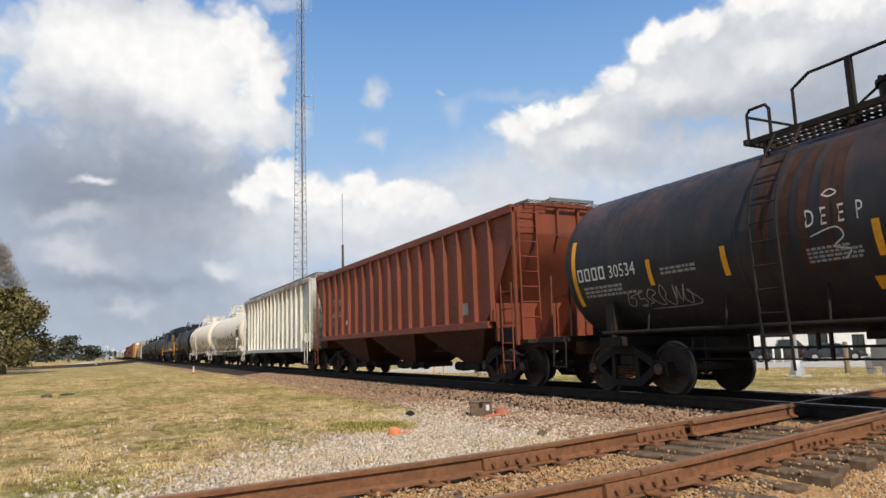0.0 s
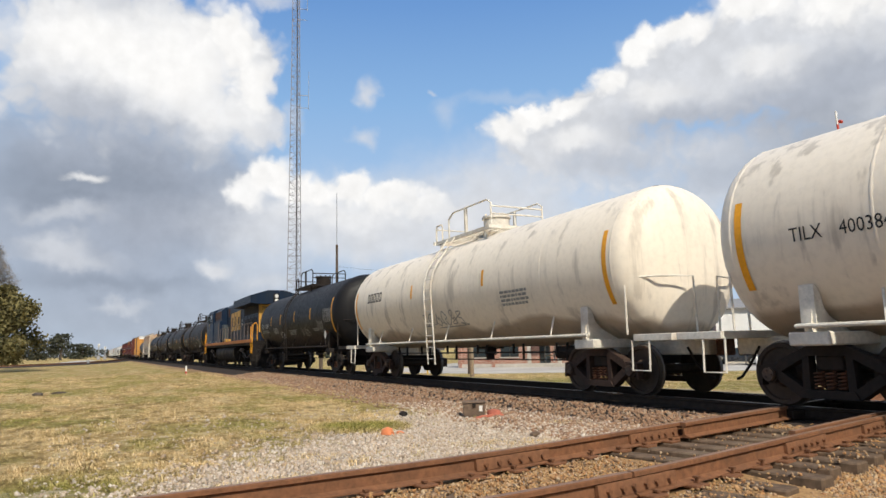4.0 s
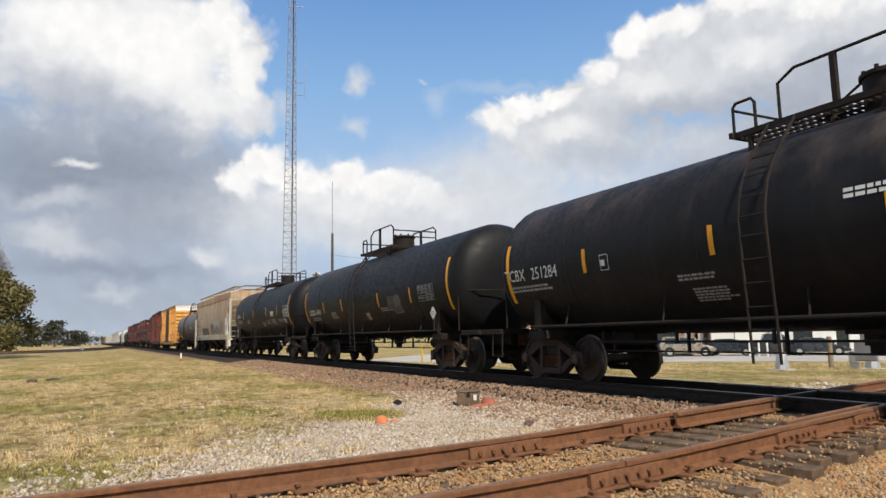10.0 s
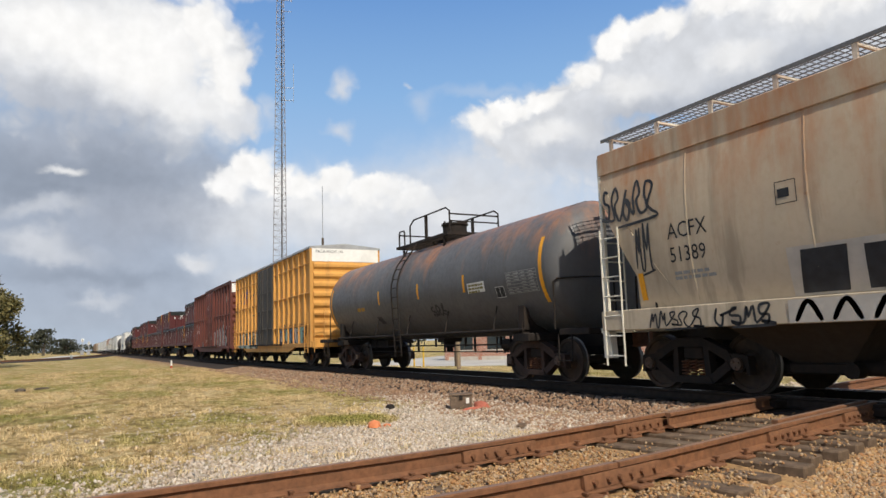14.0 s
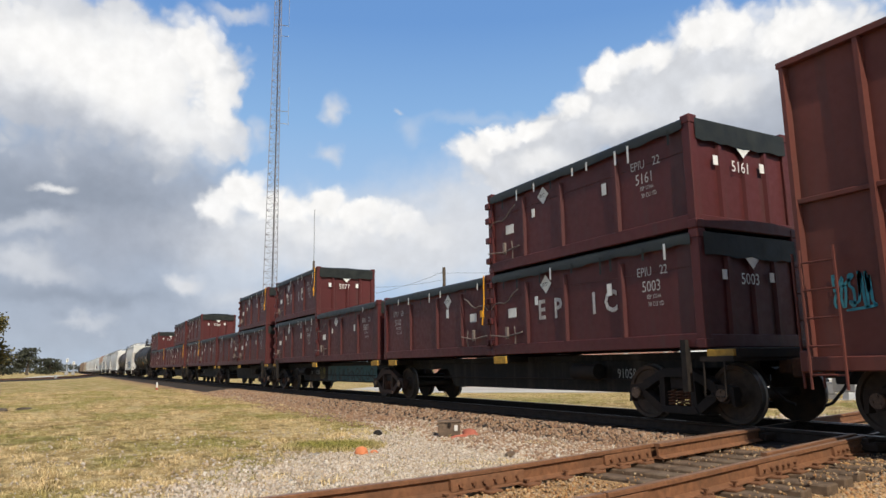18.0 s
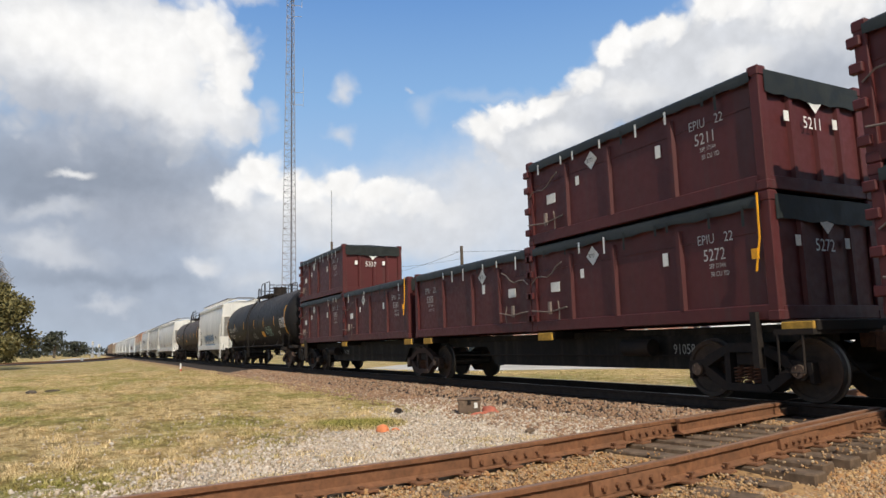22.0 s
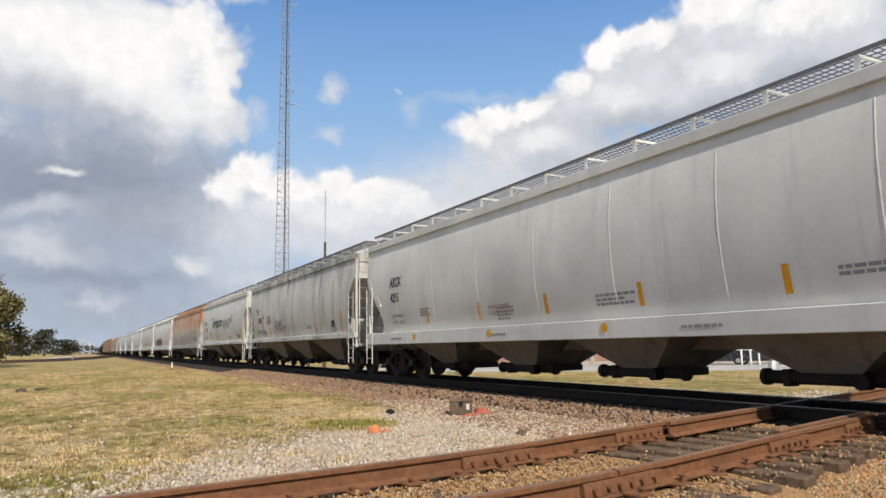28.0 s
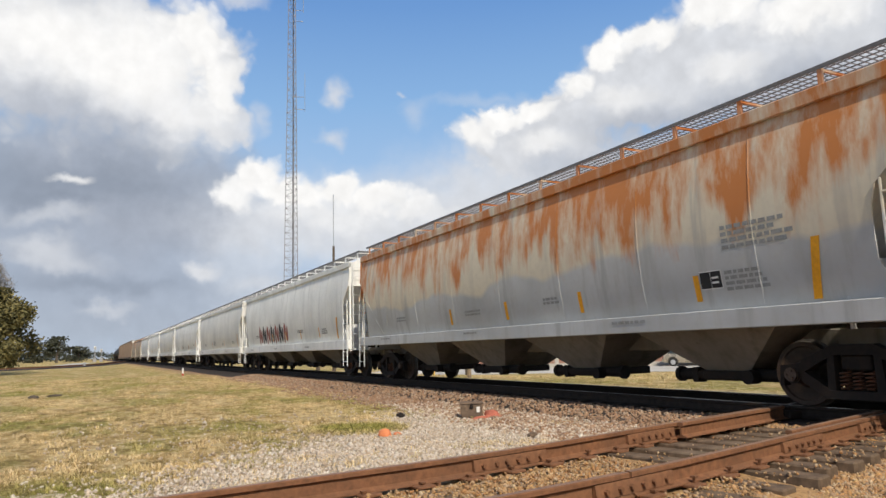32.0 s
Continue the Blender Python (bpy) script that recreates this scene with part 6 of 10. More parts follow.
    part("paper_label", Mesh().box(-1.2, -1.192, w * 2.2 - 0.15, w * 2.2 + 0.15, 0.82, 1.02), WHITE_INK, c, "white paper notice")
    part("paper_label", Mesh().box(-1.2, -1.192, -0.98, -0.86, 1.0, 1.22), WHITE_INK, c, "white paper notice")
    part("paper_label", Mesh().box(-1.2, -1.192, 1.25, 1.35, 1.02, 1.2), WHITE_INK, c, "white paper notice")
    tabs = []
    for i in range(9):
        u = -2.7 + 5.4 * (i + rnd.uniform(0.2, 0.8)) / 9
        tabs.append((u, u + 0.05, 1.84 - 0.22 - rnd.uniform(0.05, 0.22), 1.84 - 0.12))
    dd = Decals(c, 1.275)
    for tb in tabs:
        dd.quads("strap_tab", [tb], WHITE_INK if rnd.random() < 0.45 else TARP)
    if seed % 3 == 0:
        part("tie_strap", Mesh().tube([(-1.29, -2.86, 1.86), (-1.285, -2.84, 1.2), (-1.285, -2.74, 0.72)], 0.016, 5).box(-1.31, -1.27, -2.80, -2.70, 0.9, 1.05), YELLOW, c, "yellow webbing strap")
    # leading end
    me = facing_end(-0.32, -3.03, 1.02)
    lettering("end_number", number, 0.27, me, WHITE_INK, c, "", 0.85)
    part("end_placard", Mesh().add([(0.0, -3.03, 1.28), (0.2, -3.03, 1.48), (0.0, -3.03, 1.62), (-0.2, -3.03, 1.48)], [(0, 1, 2, 3)]), WHITE_INK, c, "white diamond hazard placard", 0)
    for x in (-0.75, 0.4):
        part("paper_label", Mesh().box(x, x + 0.11, -3.03, -3.022, 1.08, 1.24), WHITE_INK, c, "white paper notice")
    if mark:
        for ch, u in zip("EPIC", (-1.25, -0.72, 0.42, 0.76)):
            d.text("owner_letter", ch, u, 0.72, 0.55, INK_GREY, "large faded stencil letter", 0.9, 0.0, 0.014)
    CAR_ROOTS.append((c, XC, y, z))
    return c


def container_flat(k0, k1, boxes, seed, tint):
    """An articulated two-unit flat car; boxes: (y, [numbers from the deck up], marked)."""
    y = (k0 + k1) / 2
    car = thing("container_flat_car", pose(XC, y, 0), "black articulated container flat car with deep side sills", "flat car", "cars of the freight train")
    L = (k1 - k0) / 2
    for s in (-1, 1):
        y0, y1 = sorted((s * 0.45, s * (L - 0.55)))
        m = Mesh()
        prof = [(y0, 1.12), (y0, 0.86), (y0 + 1.35, 0.86), (y0 + 1.75, 0.42), (y1 - 3.0, 0.42), (y1 - 2.6, 0.86), (y1, 0.86), (y1, 1.12)]
        for q in (-1, 1):
            m.along_x(prof, q * 0.62 - 0.03, q * 0.62 + 0.03)
        m.box(-0.7, 0.7, y0, y1, 1.0, 1.12, 0.01)
        part("side_sill", m, tint, car)
        for yy in (y0 + 0.15, (y0 + y1) / 2, y1 - 0.3):
            part("cross_bearer", Mesh().box(-1.22, 1.22, yy - 0.28, yy + 0.28, 1.0, 1.16, 0.02), STEEL_DARK, car)
            for q in (-1, 1):
                part("corner_pad", Mesh().box(min(q * 1.2, q * 1.27), max(q * 1.2, q * 1.27), yy - 0.24, yy + 0.24, 0.98, 1.14, 0.01), PAD_YELLOW, car, "yellow reflective container pad")
        truck(car, s * (L - 1.75))
        coupler(car, s * (L - 0.25), s)
        part("end_platform", Mesh().box(-1.3, 1.3, s * (L - 0.75) - 0.3, s * (L - 0.75) + 0.3, 0.96, 1.04).tube([(-1.28, s * (L - 1.0), 1.0), (-1.3, s * (L - 1.0), 0.45), (-1.3, s * (L - 0.62), 0.45), (-1.28, s * (L - 0.62), 1.0)], 0.018, 6).box(-1.32, -1.2, s * (L - 1.35) - 0.05, s * (L - 1.35) + 0.05, 0.5, 1.3), STEEL_DARK, car)
        part("brake_gear", Mesh().disc((-0.85, s * (L - 4.2), 0.8), (0, 1, 0), 0.15, 0.7, 12).tube([(-0.8, s * (L - 3.0), 0.66), (-0.8, s * 1.6, 0.66)], 0.015, 5), STEEL_DARK, car)
    truck(car, 0, TRUCK_BROWN)
    d = Decals(car, 0.664)
    for u in (L - 4.35, -8.9):
        d.text("owner_mark", "EPIX", u, 0.68, 0.25, FADED_INK, "", 0.8)
        d.text("number", "91058" if seed % 2 else "91085", u + 0.8, 0.68, 0.25, FADED_INK, "", 0.8)
    if seed == 1:
        d.quads("graffiti", [(-6.6, -1.75, 0.46, 1.0)], SILL_TEAL, "faded teal sprayed panel on the sill")
        lay = Decals(car, 0.667)
        for i in range(5):
            lay.scrawl(-6.4 + i * 0.92, 0.52, 0.8, 0.38, FLAT_TEAL, 300 + i, 0.05, 2)
        lay.scrawl(-7.6, 0.55, 0.7, 0.4, SPRAY_OLIVE, 310, 0.03, 4)
    enroll(car, y)
    n = seed * 10
    for by, numbers, mark in boxes:
        for i, num in enumerate(numbers):
            container(by, 1.16 + i * 1.88, num, n, mark and i == (1 if seed == 1 and by > y else 0), num in ("5110", "5383", "5100"))
            n += 1
    return car


# ---- the locomotive in the train ----
def locomotive(k0, k1):
    y = (k0 + k1) / 2
    L = (k1 - k0) / 2
    car = thing("locomotive", pose(XC, y, 0), "dark blue and yellow six-axle diesel freight locomotive", "locomotive", "cars of the freight train")
    part("frame", Mesh().box(-1.46, 1.46, -L + 0.9, L - 0.9, 1.38, 1.60, 0.02).box(-0.6, 0.6, -L + 0.5, L - 0.5, 0.95, 1.4), LOCO_GREY, car)
    for q in (-1, 1):
        part("sill_stripe", Mesh().box(min(q * 1.45, q * 1.52), max(q * 1.45, q * 1.52), -L + 1.0, L - 1.1, 1.54, 1.73, 0.01), LOCO_ORANGE, car, "orange-painted side sill")
    prof = [(-1.30, 1.32), (-1.41, 1.24), (-1.475, 1.08), (-1.49, 0.90), (-1.45, 0.70), (-1.35, 0.53), (-1.2, 0.42), (-1.0, 0.36), (1.0, 0.36), (1.2, 0.42), (1.35, 0.53), (1.45, 0.70), (1.49, 0.90), (1.475, 1.08), (1.41, 1.24), (1.30, 1.32)]
    part("fuel_tank", Mesh().along_y(prof, -3.5, 3.85), LOCO_GREY, car, "grimy grey fuel tank")
    # hood
    part("engine_hood", Mesh().along_y([(-0.92, 1.66), (-0.92, 4.26), (-0.76, 4.48), (0.76, 4.48), (0.92, 4.26), (0.92, 1.66)], -4.5, 2.6), LOCO_BLUE, car)
    part("hood_step", Mesh().along_y([(-0.94, 4.2), (-0.94, 4.36), (-0.78, 4.57), (0.78, 4.57), (0.94, 4.36), (0.94, 4.2)], -3.8, -2.1), LOCO_BLUE, car)
    part("radiator_cab", Mesh().box(-0.95, 0.95, -8.9, -4.5, 1.66, 4.0, 0.02), LOCO_BLUE, car)
    part("radiator_wing", Mesh().along_y([(-1.55, 3.92), (-1.55, 4.38), (-0.5, 4.70), (0.5, 4.70), (1.55, 4.38), (1.55, 3.92), (0.98, 3.86), (-0.98, 3.86)], -9.48, -3.72), LOCO_BLUE, car)
    part("end_panel", Mesh().box(-0.93, 0.93, -8.925, -8.9, 2.16, 3.88, 0.008), LOCO_YELLOW, car, "yellow end panel")
    d = Mesh().box(-0.2, 0.2, -8.99, -8.97, 3.15, 3.7)
    m = Mesh().box(-0.17, 0.17, -9.58, -9.46, 3.86, 4.5, 0.03)
    hl = part("headlight", m, LOCO_GREY, car)
    for z in (4.06, 4.33):
        part("lamp", Mesh().disc((0, -9.59, z), (0, 1, 0), 0.11, 0.05, 16), WHITE_PANEL, hl, "round headlight lens")
    # low cabinet and upper louvres behind the cab
    part("inverter_cabinet", Mesh().box(-1.44, 1.44, 2.6, 5.75, 1.66, 3.35, 0.03), LOCO_BLUE, car)
    part("upper_cabinet", Mesh().along_y([(-1.32, 3.3), (-1.32, 4.12), (-1.0, 4.40), (1.0, 4.40), (1.32, 4.12), (1.32, 3.3)], 2.62, 5.75), LOCO_BLUE, car)
    for i in range(3):
        yy = 2.85 + i * 0.95
        for q in (-1, 1):
            lv = Mesh()
            for k in range(7):
                lv.box(min(q * 1.31, q * 1.35), max(q * 1.31, q * 1.35), yy, yy + 0.72, 3.52 + k * 0.085, 3.57 + k * 0.085)
            part("louvre", lv, LOUVRE, car, "rusty intake louvre")
    part("louvre", Mesh().box(-0.94, -0.90, 1.25, 1.8, 3.6, 4.15), LOUVRE, car)
    # cab and nose
    cab = part("cab", Mesh().along_y([(-1.50, 1.66), (-1.50, 4.02), (-1.36, 4.32), (-0.8, 4.52), (0.8, 4.52), (1.36, 4.32), (1.50, 4.02), (1.50, 1.66)], 5.75, 8.42), LOCO_BLUE, car)
    part("nose", Mesh().hexa([(-1.5, 8.42, 1.66), (1.5, 8.42, 1.66), (1.42, 9.62, 1.66), (-1.42, 9.62, 1.66), (-1.5, 8.42, 3.72), (1.5, 8.42, 3.72), (1.40, 9.66, 3.28), (-1.40, 9.66, 3.28)]), LOCO_BLUE, car)
    for q in (-1, 1):
        x0, x1 = sorted((q * 1.49, q * 1.515))
        for a, b in ((6.1, 6.85), (6.95, 7.9)):
            w = part("side_window", Mesh().box(x0, x1, a, b, 3.42, 4.0, 0.008), GLASS, cab)
            fr = Mesh()
            for ya, yb, za, zb in ((a - 0.05, b + 0.05, 3.37, 3.42), (a - 0.05, b + 0.05, 4.0, 4.05), (a - 0.05, a, 3.37, 4.05), (b, b + 0.05, 3.37, 4.05)):
                fr.box(min(q * 1.49, q * 1.53), max(q * 1.49, q * 1.53), ya, yb, za, zb)
            part("window_frame", fr, LOCO_GREY, cab)
        part("sunshade", Mesh().hexa([(q * 1.5, 6.6, 3.66), (q * 1.5, 7.4, 3.66), (q * 1.78, 7.4, 3.50), (q * 1.78, 6.6, 3.50), (q * 1.5, 6.6, 3.68), (q * 1.5, 7.4, 3.68), (q * 1.78, 7.4, 3.52), (q * 1.78, 6.6, 3.52)]), LOCO_BLUE, cab)
        part("mirror", Mesh().box(min(q * 1.53, q * 1.62), max(q * 1.53, q * 1.62), 7.95, 8.15, 3.4, 3.98, 0.02), GLASS, cab)
    part("windscreen", Mesh().box(-1.3, -0.1, 8.41, 8.44, 3.78, 4.22), GLASS, cab)
    part("roof_box", Mesh().box(-0.5, 0.5, 6.3, 7.6, 4.50, 4.60, 0.03).box(-0.55, 0.55, 0.6, 1.8, 4.46, 4.56, 0.04).disc((0, -1.6, 4.5), (0, 0, 1), 0.3, 0.25, 14), LOCO_BLUE, car)
    # equipment doors on the hood
    for i in range(7):
        yy = -4.3 + i * 0.97
        for q in (-1, 1):
            part("hood_door", Mesh().box(min(q * 0.915, q * 0.935), max(q * 0.915, q * 0.935), yy, yy + 0.9, 1.85, 3.9, 0.006), LOCO_BLUE, car)
    for i in range(4):
        yy = -8.6 + i * 1.0
        part("radiator_door", Mesh().box(-0.975, -0.945, yy, yy + 0.85, 1.9, 3.3, 0.006), LOCO_BLUE, car)
        part("vent_slot", Mesh().box(-0.985, -0.97, yy + 0.12, yy + 0.34, 2.1, 3.1).box(-0.985, -0.97, yy + 0.5, yy + 0.72, 2.1, 3.1), STEEL_DARK, car)
    part("radiator_grille", Mesh().box(-0.985, -0.955, -8.8, -4.6, 3.36, 3.88), STEEL_DARK, car)
    part("tool_box", Mesh().box(-1.4, -0.95, 0.5, 0.95, 1.75, 1.95, 0.02), LOCO_YELLOW, car, "small yellow step box")
    part("side_cabinet", Mesh().box(-1.3, -0.92, 1.95, 2.58, 1.9, 3.05, 0.03), CABINET_BLUE, car)
    # walkway rails
    for q in (-1, 1):
        m = Mesh()
        pts = [(q * 1.42, -9.4, 2.72), (q * 1.42, -4.4, 2.72), (q * 1.42, 2.6, 2.72), (q * 1.42, 3.1, 3.12)]
        m.tube(pts, 0.02, 6)
        part("handrail", m, BOX_GREY, car)
        for i in range(11):
            yy = -9.35 + i * 1.18
            part("stanchion", Mesh().tube([(q * 1.44, yy, 1.62), (q * 1.42, yy, 2.72)], 0.02, 6), BOX_GREY, car)
        part("cab_rail", Mesh().tube([(q * 1.36, 3.0, 3.75), (q * 1.36, 5.3, 3.75)], 0.018, 6).tube([(q * 1.46, 3.2, 1.7), (q * 1.46, 3.2, 3.2)], 0.02, 6), BOX_GREY, car)
    for s in (-1, 1):
        ye = s * (L - 0.95)
        for q in (-1, 1):
            st = Mesh()
            for k in range(4):
                st.box(min(q * 0.95, q * 1.46), max(q * 0.95, q * 1.46), min(ye, ye - s * 0.32), max(ye, ye - s * 0.32), 0.45 + k * 0.30, 0.48 + k * 0.30)
            for yy in (ye, ye - s * 0.36):
                st.box(min(q * 0.9, q * 1.5), max(q * 0.9, q * 1.5), yy - 0.02, yy + 0.02, 0.42, 1.6)
            part("step_well", st, LOCO_GREY, car)
            part("grab_rail", Mesh().tube([(q * 1.5, ye, 0.9), (q * 1.5, ye + s * 0.05, 1.6), (q * 1.46, ye + s * 0.02, 2.55), (q * 1.3, ye + s * 0.02, 2.72), (q * 1.2, ye, 2.6), (q * 1.2, ye, 1.62)], 0.022, 6).tube([(q * 1.5, ye - s * 0.45, 0.9), (q * 1.48, ye - s * 0.45, 2.5)], 0.022, 6), YELLOW, car, "yellow handrail")
        part("end_plate", Mesh().box(-1.46, 1.46, ye - 0.04, ye + 0.04, 0.62, 1.64, 0.02), LOCO_GREY, car)
        part("pilot", Mesh().along_x([(ye, 0.9), (ye + s * 0.25, 0.3), (ye + s * 0.25, 0.12), (ye, 0.12)], -1.3, 1.3), LOCO_GREY, car)
        coupler(car, s * (L - 0.25), s)
        # six-wheel truck
        yt = s * 6.4
        t = part("truck", Mesh().box(-0.95, 0.95, yt - 0.3, yt + 0.3, 0.55, 0.95, 0.04), STEEL_DARK, car)
        for q in (-1, 1):
            f = Mesh()
            for a, b in ((-2.7, -1.25), (-1.25, 0.2), (0.2, 1.65), (1.65, 2.7)):
                f.along_x([(yt + a, 0.92), (yt + (a + b) / 2, 0.78), (yt + b, 0.92), (yt + b, 0.70), (yt + (a + b) / 2, 0.58), (yt + a, 0.70)], q * 1.05 - 0.09, q * 1.05 + 0.09)
            for k in (-1.85, 0.0, 1.85):
                f.box(q * 1.1 - 0.12, q * 1.1 + 0.12, yt + k - 0.2, yt + k + 0.2, 0.34, 0.7, 0.04)
                f.disc((q * 1.22, yt + k, 0.52), (1, 0, 0), 0.15, 0.1, 14)
                f.tube([(q * 1.2, yt + k - 0.42, 0.95), (q * 1.22, yt + k - 0.3, 0.5)], 0.045, 8)
                f.disc((q * 1.18, yt + k + 0.55, 0.98), (0, 1, 0), 0.1, 0.34, 12)
            part("side_frame", f, LOCO_GREY, t)
            part("brake_cylinder", Mesh().disc((q * 1.25, yt + 1.0, 1.12), (0, 1, 0), 0.12, 0.4, 12).tube([(q * 1.3, yt - 2.2, 0.9), (q * 1.32, yt - 1.0, 0.62), (q * 1.3, yt + 0.4, 0.95), (q * 1.3, yt + 1.6, 1.1)], 0.02, 6), BOX_GREY, t)
        for k in (-1.85, 0.0, 1.85):
            w = part("wheelset", WHEEL_BIG, None, t)
            w.location = (0, yt + k, 0.533)
            WHEELSETS.append((w, car, yt))
    de = Decals(car, 0.96)
    # three plain hollow blocks stand for the owner's emblem
    for u, w, v, h, t in ((-0.62, 1.16, 2.50, 1.28, 0.36), (0.70, 0.88, 2.50, 1.30, 0.30), (1.72, 1.30, 2.50, 1.34, 0.42)):
        frame_pts = [[(u, v), (u + w, v), (u + w + 0.10, v + h), (u + 0.10, v + h)], [(u + t, v + t), (u + w - t, v + t), (u + w - t + 0.07, v + h - t), (u + t + 0.07, v + h - t)]]
        part("emblem_shape", Mesh().add([de.put(*q) for ring in frame_pts for q in ring], [(k, (k + 1) % 4, 4 + (k + 1) % 4, 4 + k) for k in range(4)]), LOCO_YELLOW, car, "worn plain yellow emblem block", 0)
    dc = Decals(car, 1.512)
    dc.text("number", "799", -7.95, 3.02, 0.44, LOCO_YELLOW, "yellow road number")
    part("bolt_emblem", Mesh().add([dc.put(u, v) for u, v in ((-8.0, 2.80), (-7.6, 2.86), (-7.63, 2.78), (-7.15, 2.92), (-7.5, 3.0), (-7.53, 2.93))], [(0, 1, 2, 3, 4, 5)]), LOCO_YELLOW, car, "yellow bolt emblem", 0)
    for u in (-8.8, -6.9, -5.9, -4.9, -3.9):
        dc.quads("reflector", [(u, u + 0.12, 1.76, 1.86)], WHITE_INK)
    de.quads("notice_plate", [(3.55, 3.75, 2.75, 2.95), (3.5, 3.75, 3.05, 3.15), (-0.2, -0.08, 2.55, 2.68)], WHITE_INK)
    e = Mesh()
    for poly in ([(-0.45, 2.62), (-0.05, 2.62), (-0.05, 3.02), (-0.45, 3.02)], [(0.02, 2.62), (0.42, 2.62), (0.50, 3.02), (0.10, 3.02)]):
        e.add([(u, -8.935, v) for u, v in poly], [(0, 1, 2, 3)])
    part("end_emblem", e, LOCO_BLUE, car, "dark blue emblem shapes", 0)
    lettering("end_number", "799", 0.26, facing_end(-0.75, -8.935, 3.55), LOCO_BLUE, car)
    enroll(car, y)
    return car


WHEEL_BIG = wheelset_mesh(0.533)


def bubble(da, db, u, w, v0, v1, seed, fill):
    """One swollen spray-painted form: a filled blob, an outline and a few inner strokes."""
    rnd = random.Random(seed)
    ring = []
    for k in range(22):
        a = k * math.tau / 22
        f = 1 + 0.16 * math.sin(3 * a + seed) + rnd.uniform(-0.07, 0.07)
        sq = (abs(math.cos(a)) ** 4 + abs(math.sin(a)) ** 4) ** -0.25
        ring.append((u + w * 0.5 * f * sq * math.cos(a), (v0 + v1) / 2 + (v1 - v0) * 0.46 * f * sq * math.sin(a)))
    part("graffiti", Mesh().add([da.put(*p) for p in ring], [tuple(range(22))]), fill, da.car, "silver-filled graffiti form", 0)
    db.stroke(ring + ring[:2], 0.10, SPRAY_BLACK)
    for i in range(2):
        x = u + w * rnd.uniform(-0.25, 0.25)
        db.stroke([(x, v0 + (v1 - v0) * rnd.uniform(0.0, 0.2)), (x + w * rnd.uniform(-0.2, 0.2), (v0 + v1) / 2), (x + w * rnd.uniform(-0.2, 0.2), v0 + (v1 - v0) * rnd.uniform(0.6, 0.9))], 0.09, SPRAY_BLACK)


# ---- the train, car by car from the leading end ----
K = [-1.0, 12.45, 29.8, 46.95, 63.35, 79.8, 95.9, 117.45, 134.1, 151.3, 167.6, 183.8, 201.0, 217.3, 234.1, 251.05]

car, d = tank_car(K[0], K[1], STREAK_TANK, "black tank car with rust streaks and a chalk scrawl", ladder_y=0.75, r=1.47)
d.sh = 2.27
tank_stripes(d, [-5.5, -3.9, -1.58], 1.88)
d.blocks(-7.4, 2.12, 4, 0.34, WHITE_INK)
d.text("number", "30534", -6.5, 2.12, 0.34, WHITE_INK)
d.lines(-7.3, 2.0, 1.5, 3, 0.05, FADED_INK)
d.lines(-5.2, 2.16, 1.0, 2, 0.045, FADED_INK, seed=3)
d.lines(-2.5, 2.1, 0.8, 4, 0.035, FADED_INK, seed=4)
for ch, u in zip("DEEP", (-2.46, -2.24, -2.0, -1.76)):
    d.text("chalk_letter", ch, u, 2.38, 0.34, CHALK, "chalk letter", 0.6)
d.stroke([(-2.4, 2.25), (-2.05, 2.33), (-1.95, 2.2), (-2.1, 2.08), (-1.9, 2.02), (-2.0, 1.9)], 0.02, CHALK, "chalk_mark")
d.stroke([(-2.2, 2.78), (-2.1, 2.84), (-2.0, 2.78), (-2.1, 2.74), (-2.2, 2.78)], 0.02, CHALK, "chalk_mark")
d.quads("warning_panel", [(-1.75, -1.35, 1.42, 1.62)], YELLOW, "faded yellow notice")
d.scrawl(-6.2, 1.5, 1.6, 0.35, FADED_INK, 8, 0.02)
rb = random.Random(77)
for i in range(6):
    dr = Decals(car, d.half - 0.004 + 0.0005 * i, d.zc)
    dr.sh = d.sh
    u, w = -3.3 + i * 0.27 + rb.uniform(-0.1, 0.1), rb.uniform(0.05, 0.16)
    dr.quads("rust_streak", [(u, u + w, rb.uniform(1.5, 2.9), 3.75, rb.uniform(-0.08, 0.08))], RUST_STAIN, "rust stain running down")


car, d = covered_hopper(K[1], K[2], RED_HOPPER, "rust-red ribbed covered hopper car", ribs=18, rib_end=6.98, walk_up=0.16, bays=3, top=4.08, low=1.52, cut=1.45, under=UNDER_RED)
d.text("owner_mark", "IT", -5.95, 2.72, 0.36, WHITE_INK)
d.text("owner_mark", "FX", -5.1, 2.70, 0.36, WHITE_INK)
d.text("number", "360", -5.95, 2.25, 0.34, WHITE_INK)
d.text("number", "675", -5.1, 2.22, 0.34, WHITE_INK)
d.lines(-5.95, 2.1, 0.5, 3, 0.04, FADED_INK)
d.quads("notice_plate", [(-4.2, -3.95, 1.9, 2.08)], WHITE_INK)
d.quads("notice_plate", [(5.2, 5.7, 1.75, 2.05)], FADED_INK)
for u in (-1.44, 1.9, 5.95):
    d.quads("reflector_stripe", [(u, u + 0.12, 1.6, 1.98)], YELLOW)

car, d = covered_hopper(K[2], K[3], PALE_HOPPER, "pale grey ribbed hopper car with rust patches and graffiti", ribs=15, bays=3, top=4.2, low=1.1, cut=1.55, under=STEEL_DARK, post_mat=CREAM_POST, iron=CREAM_POST, walk_up=0.3)
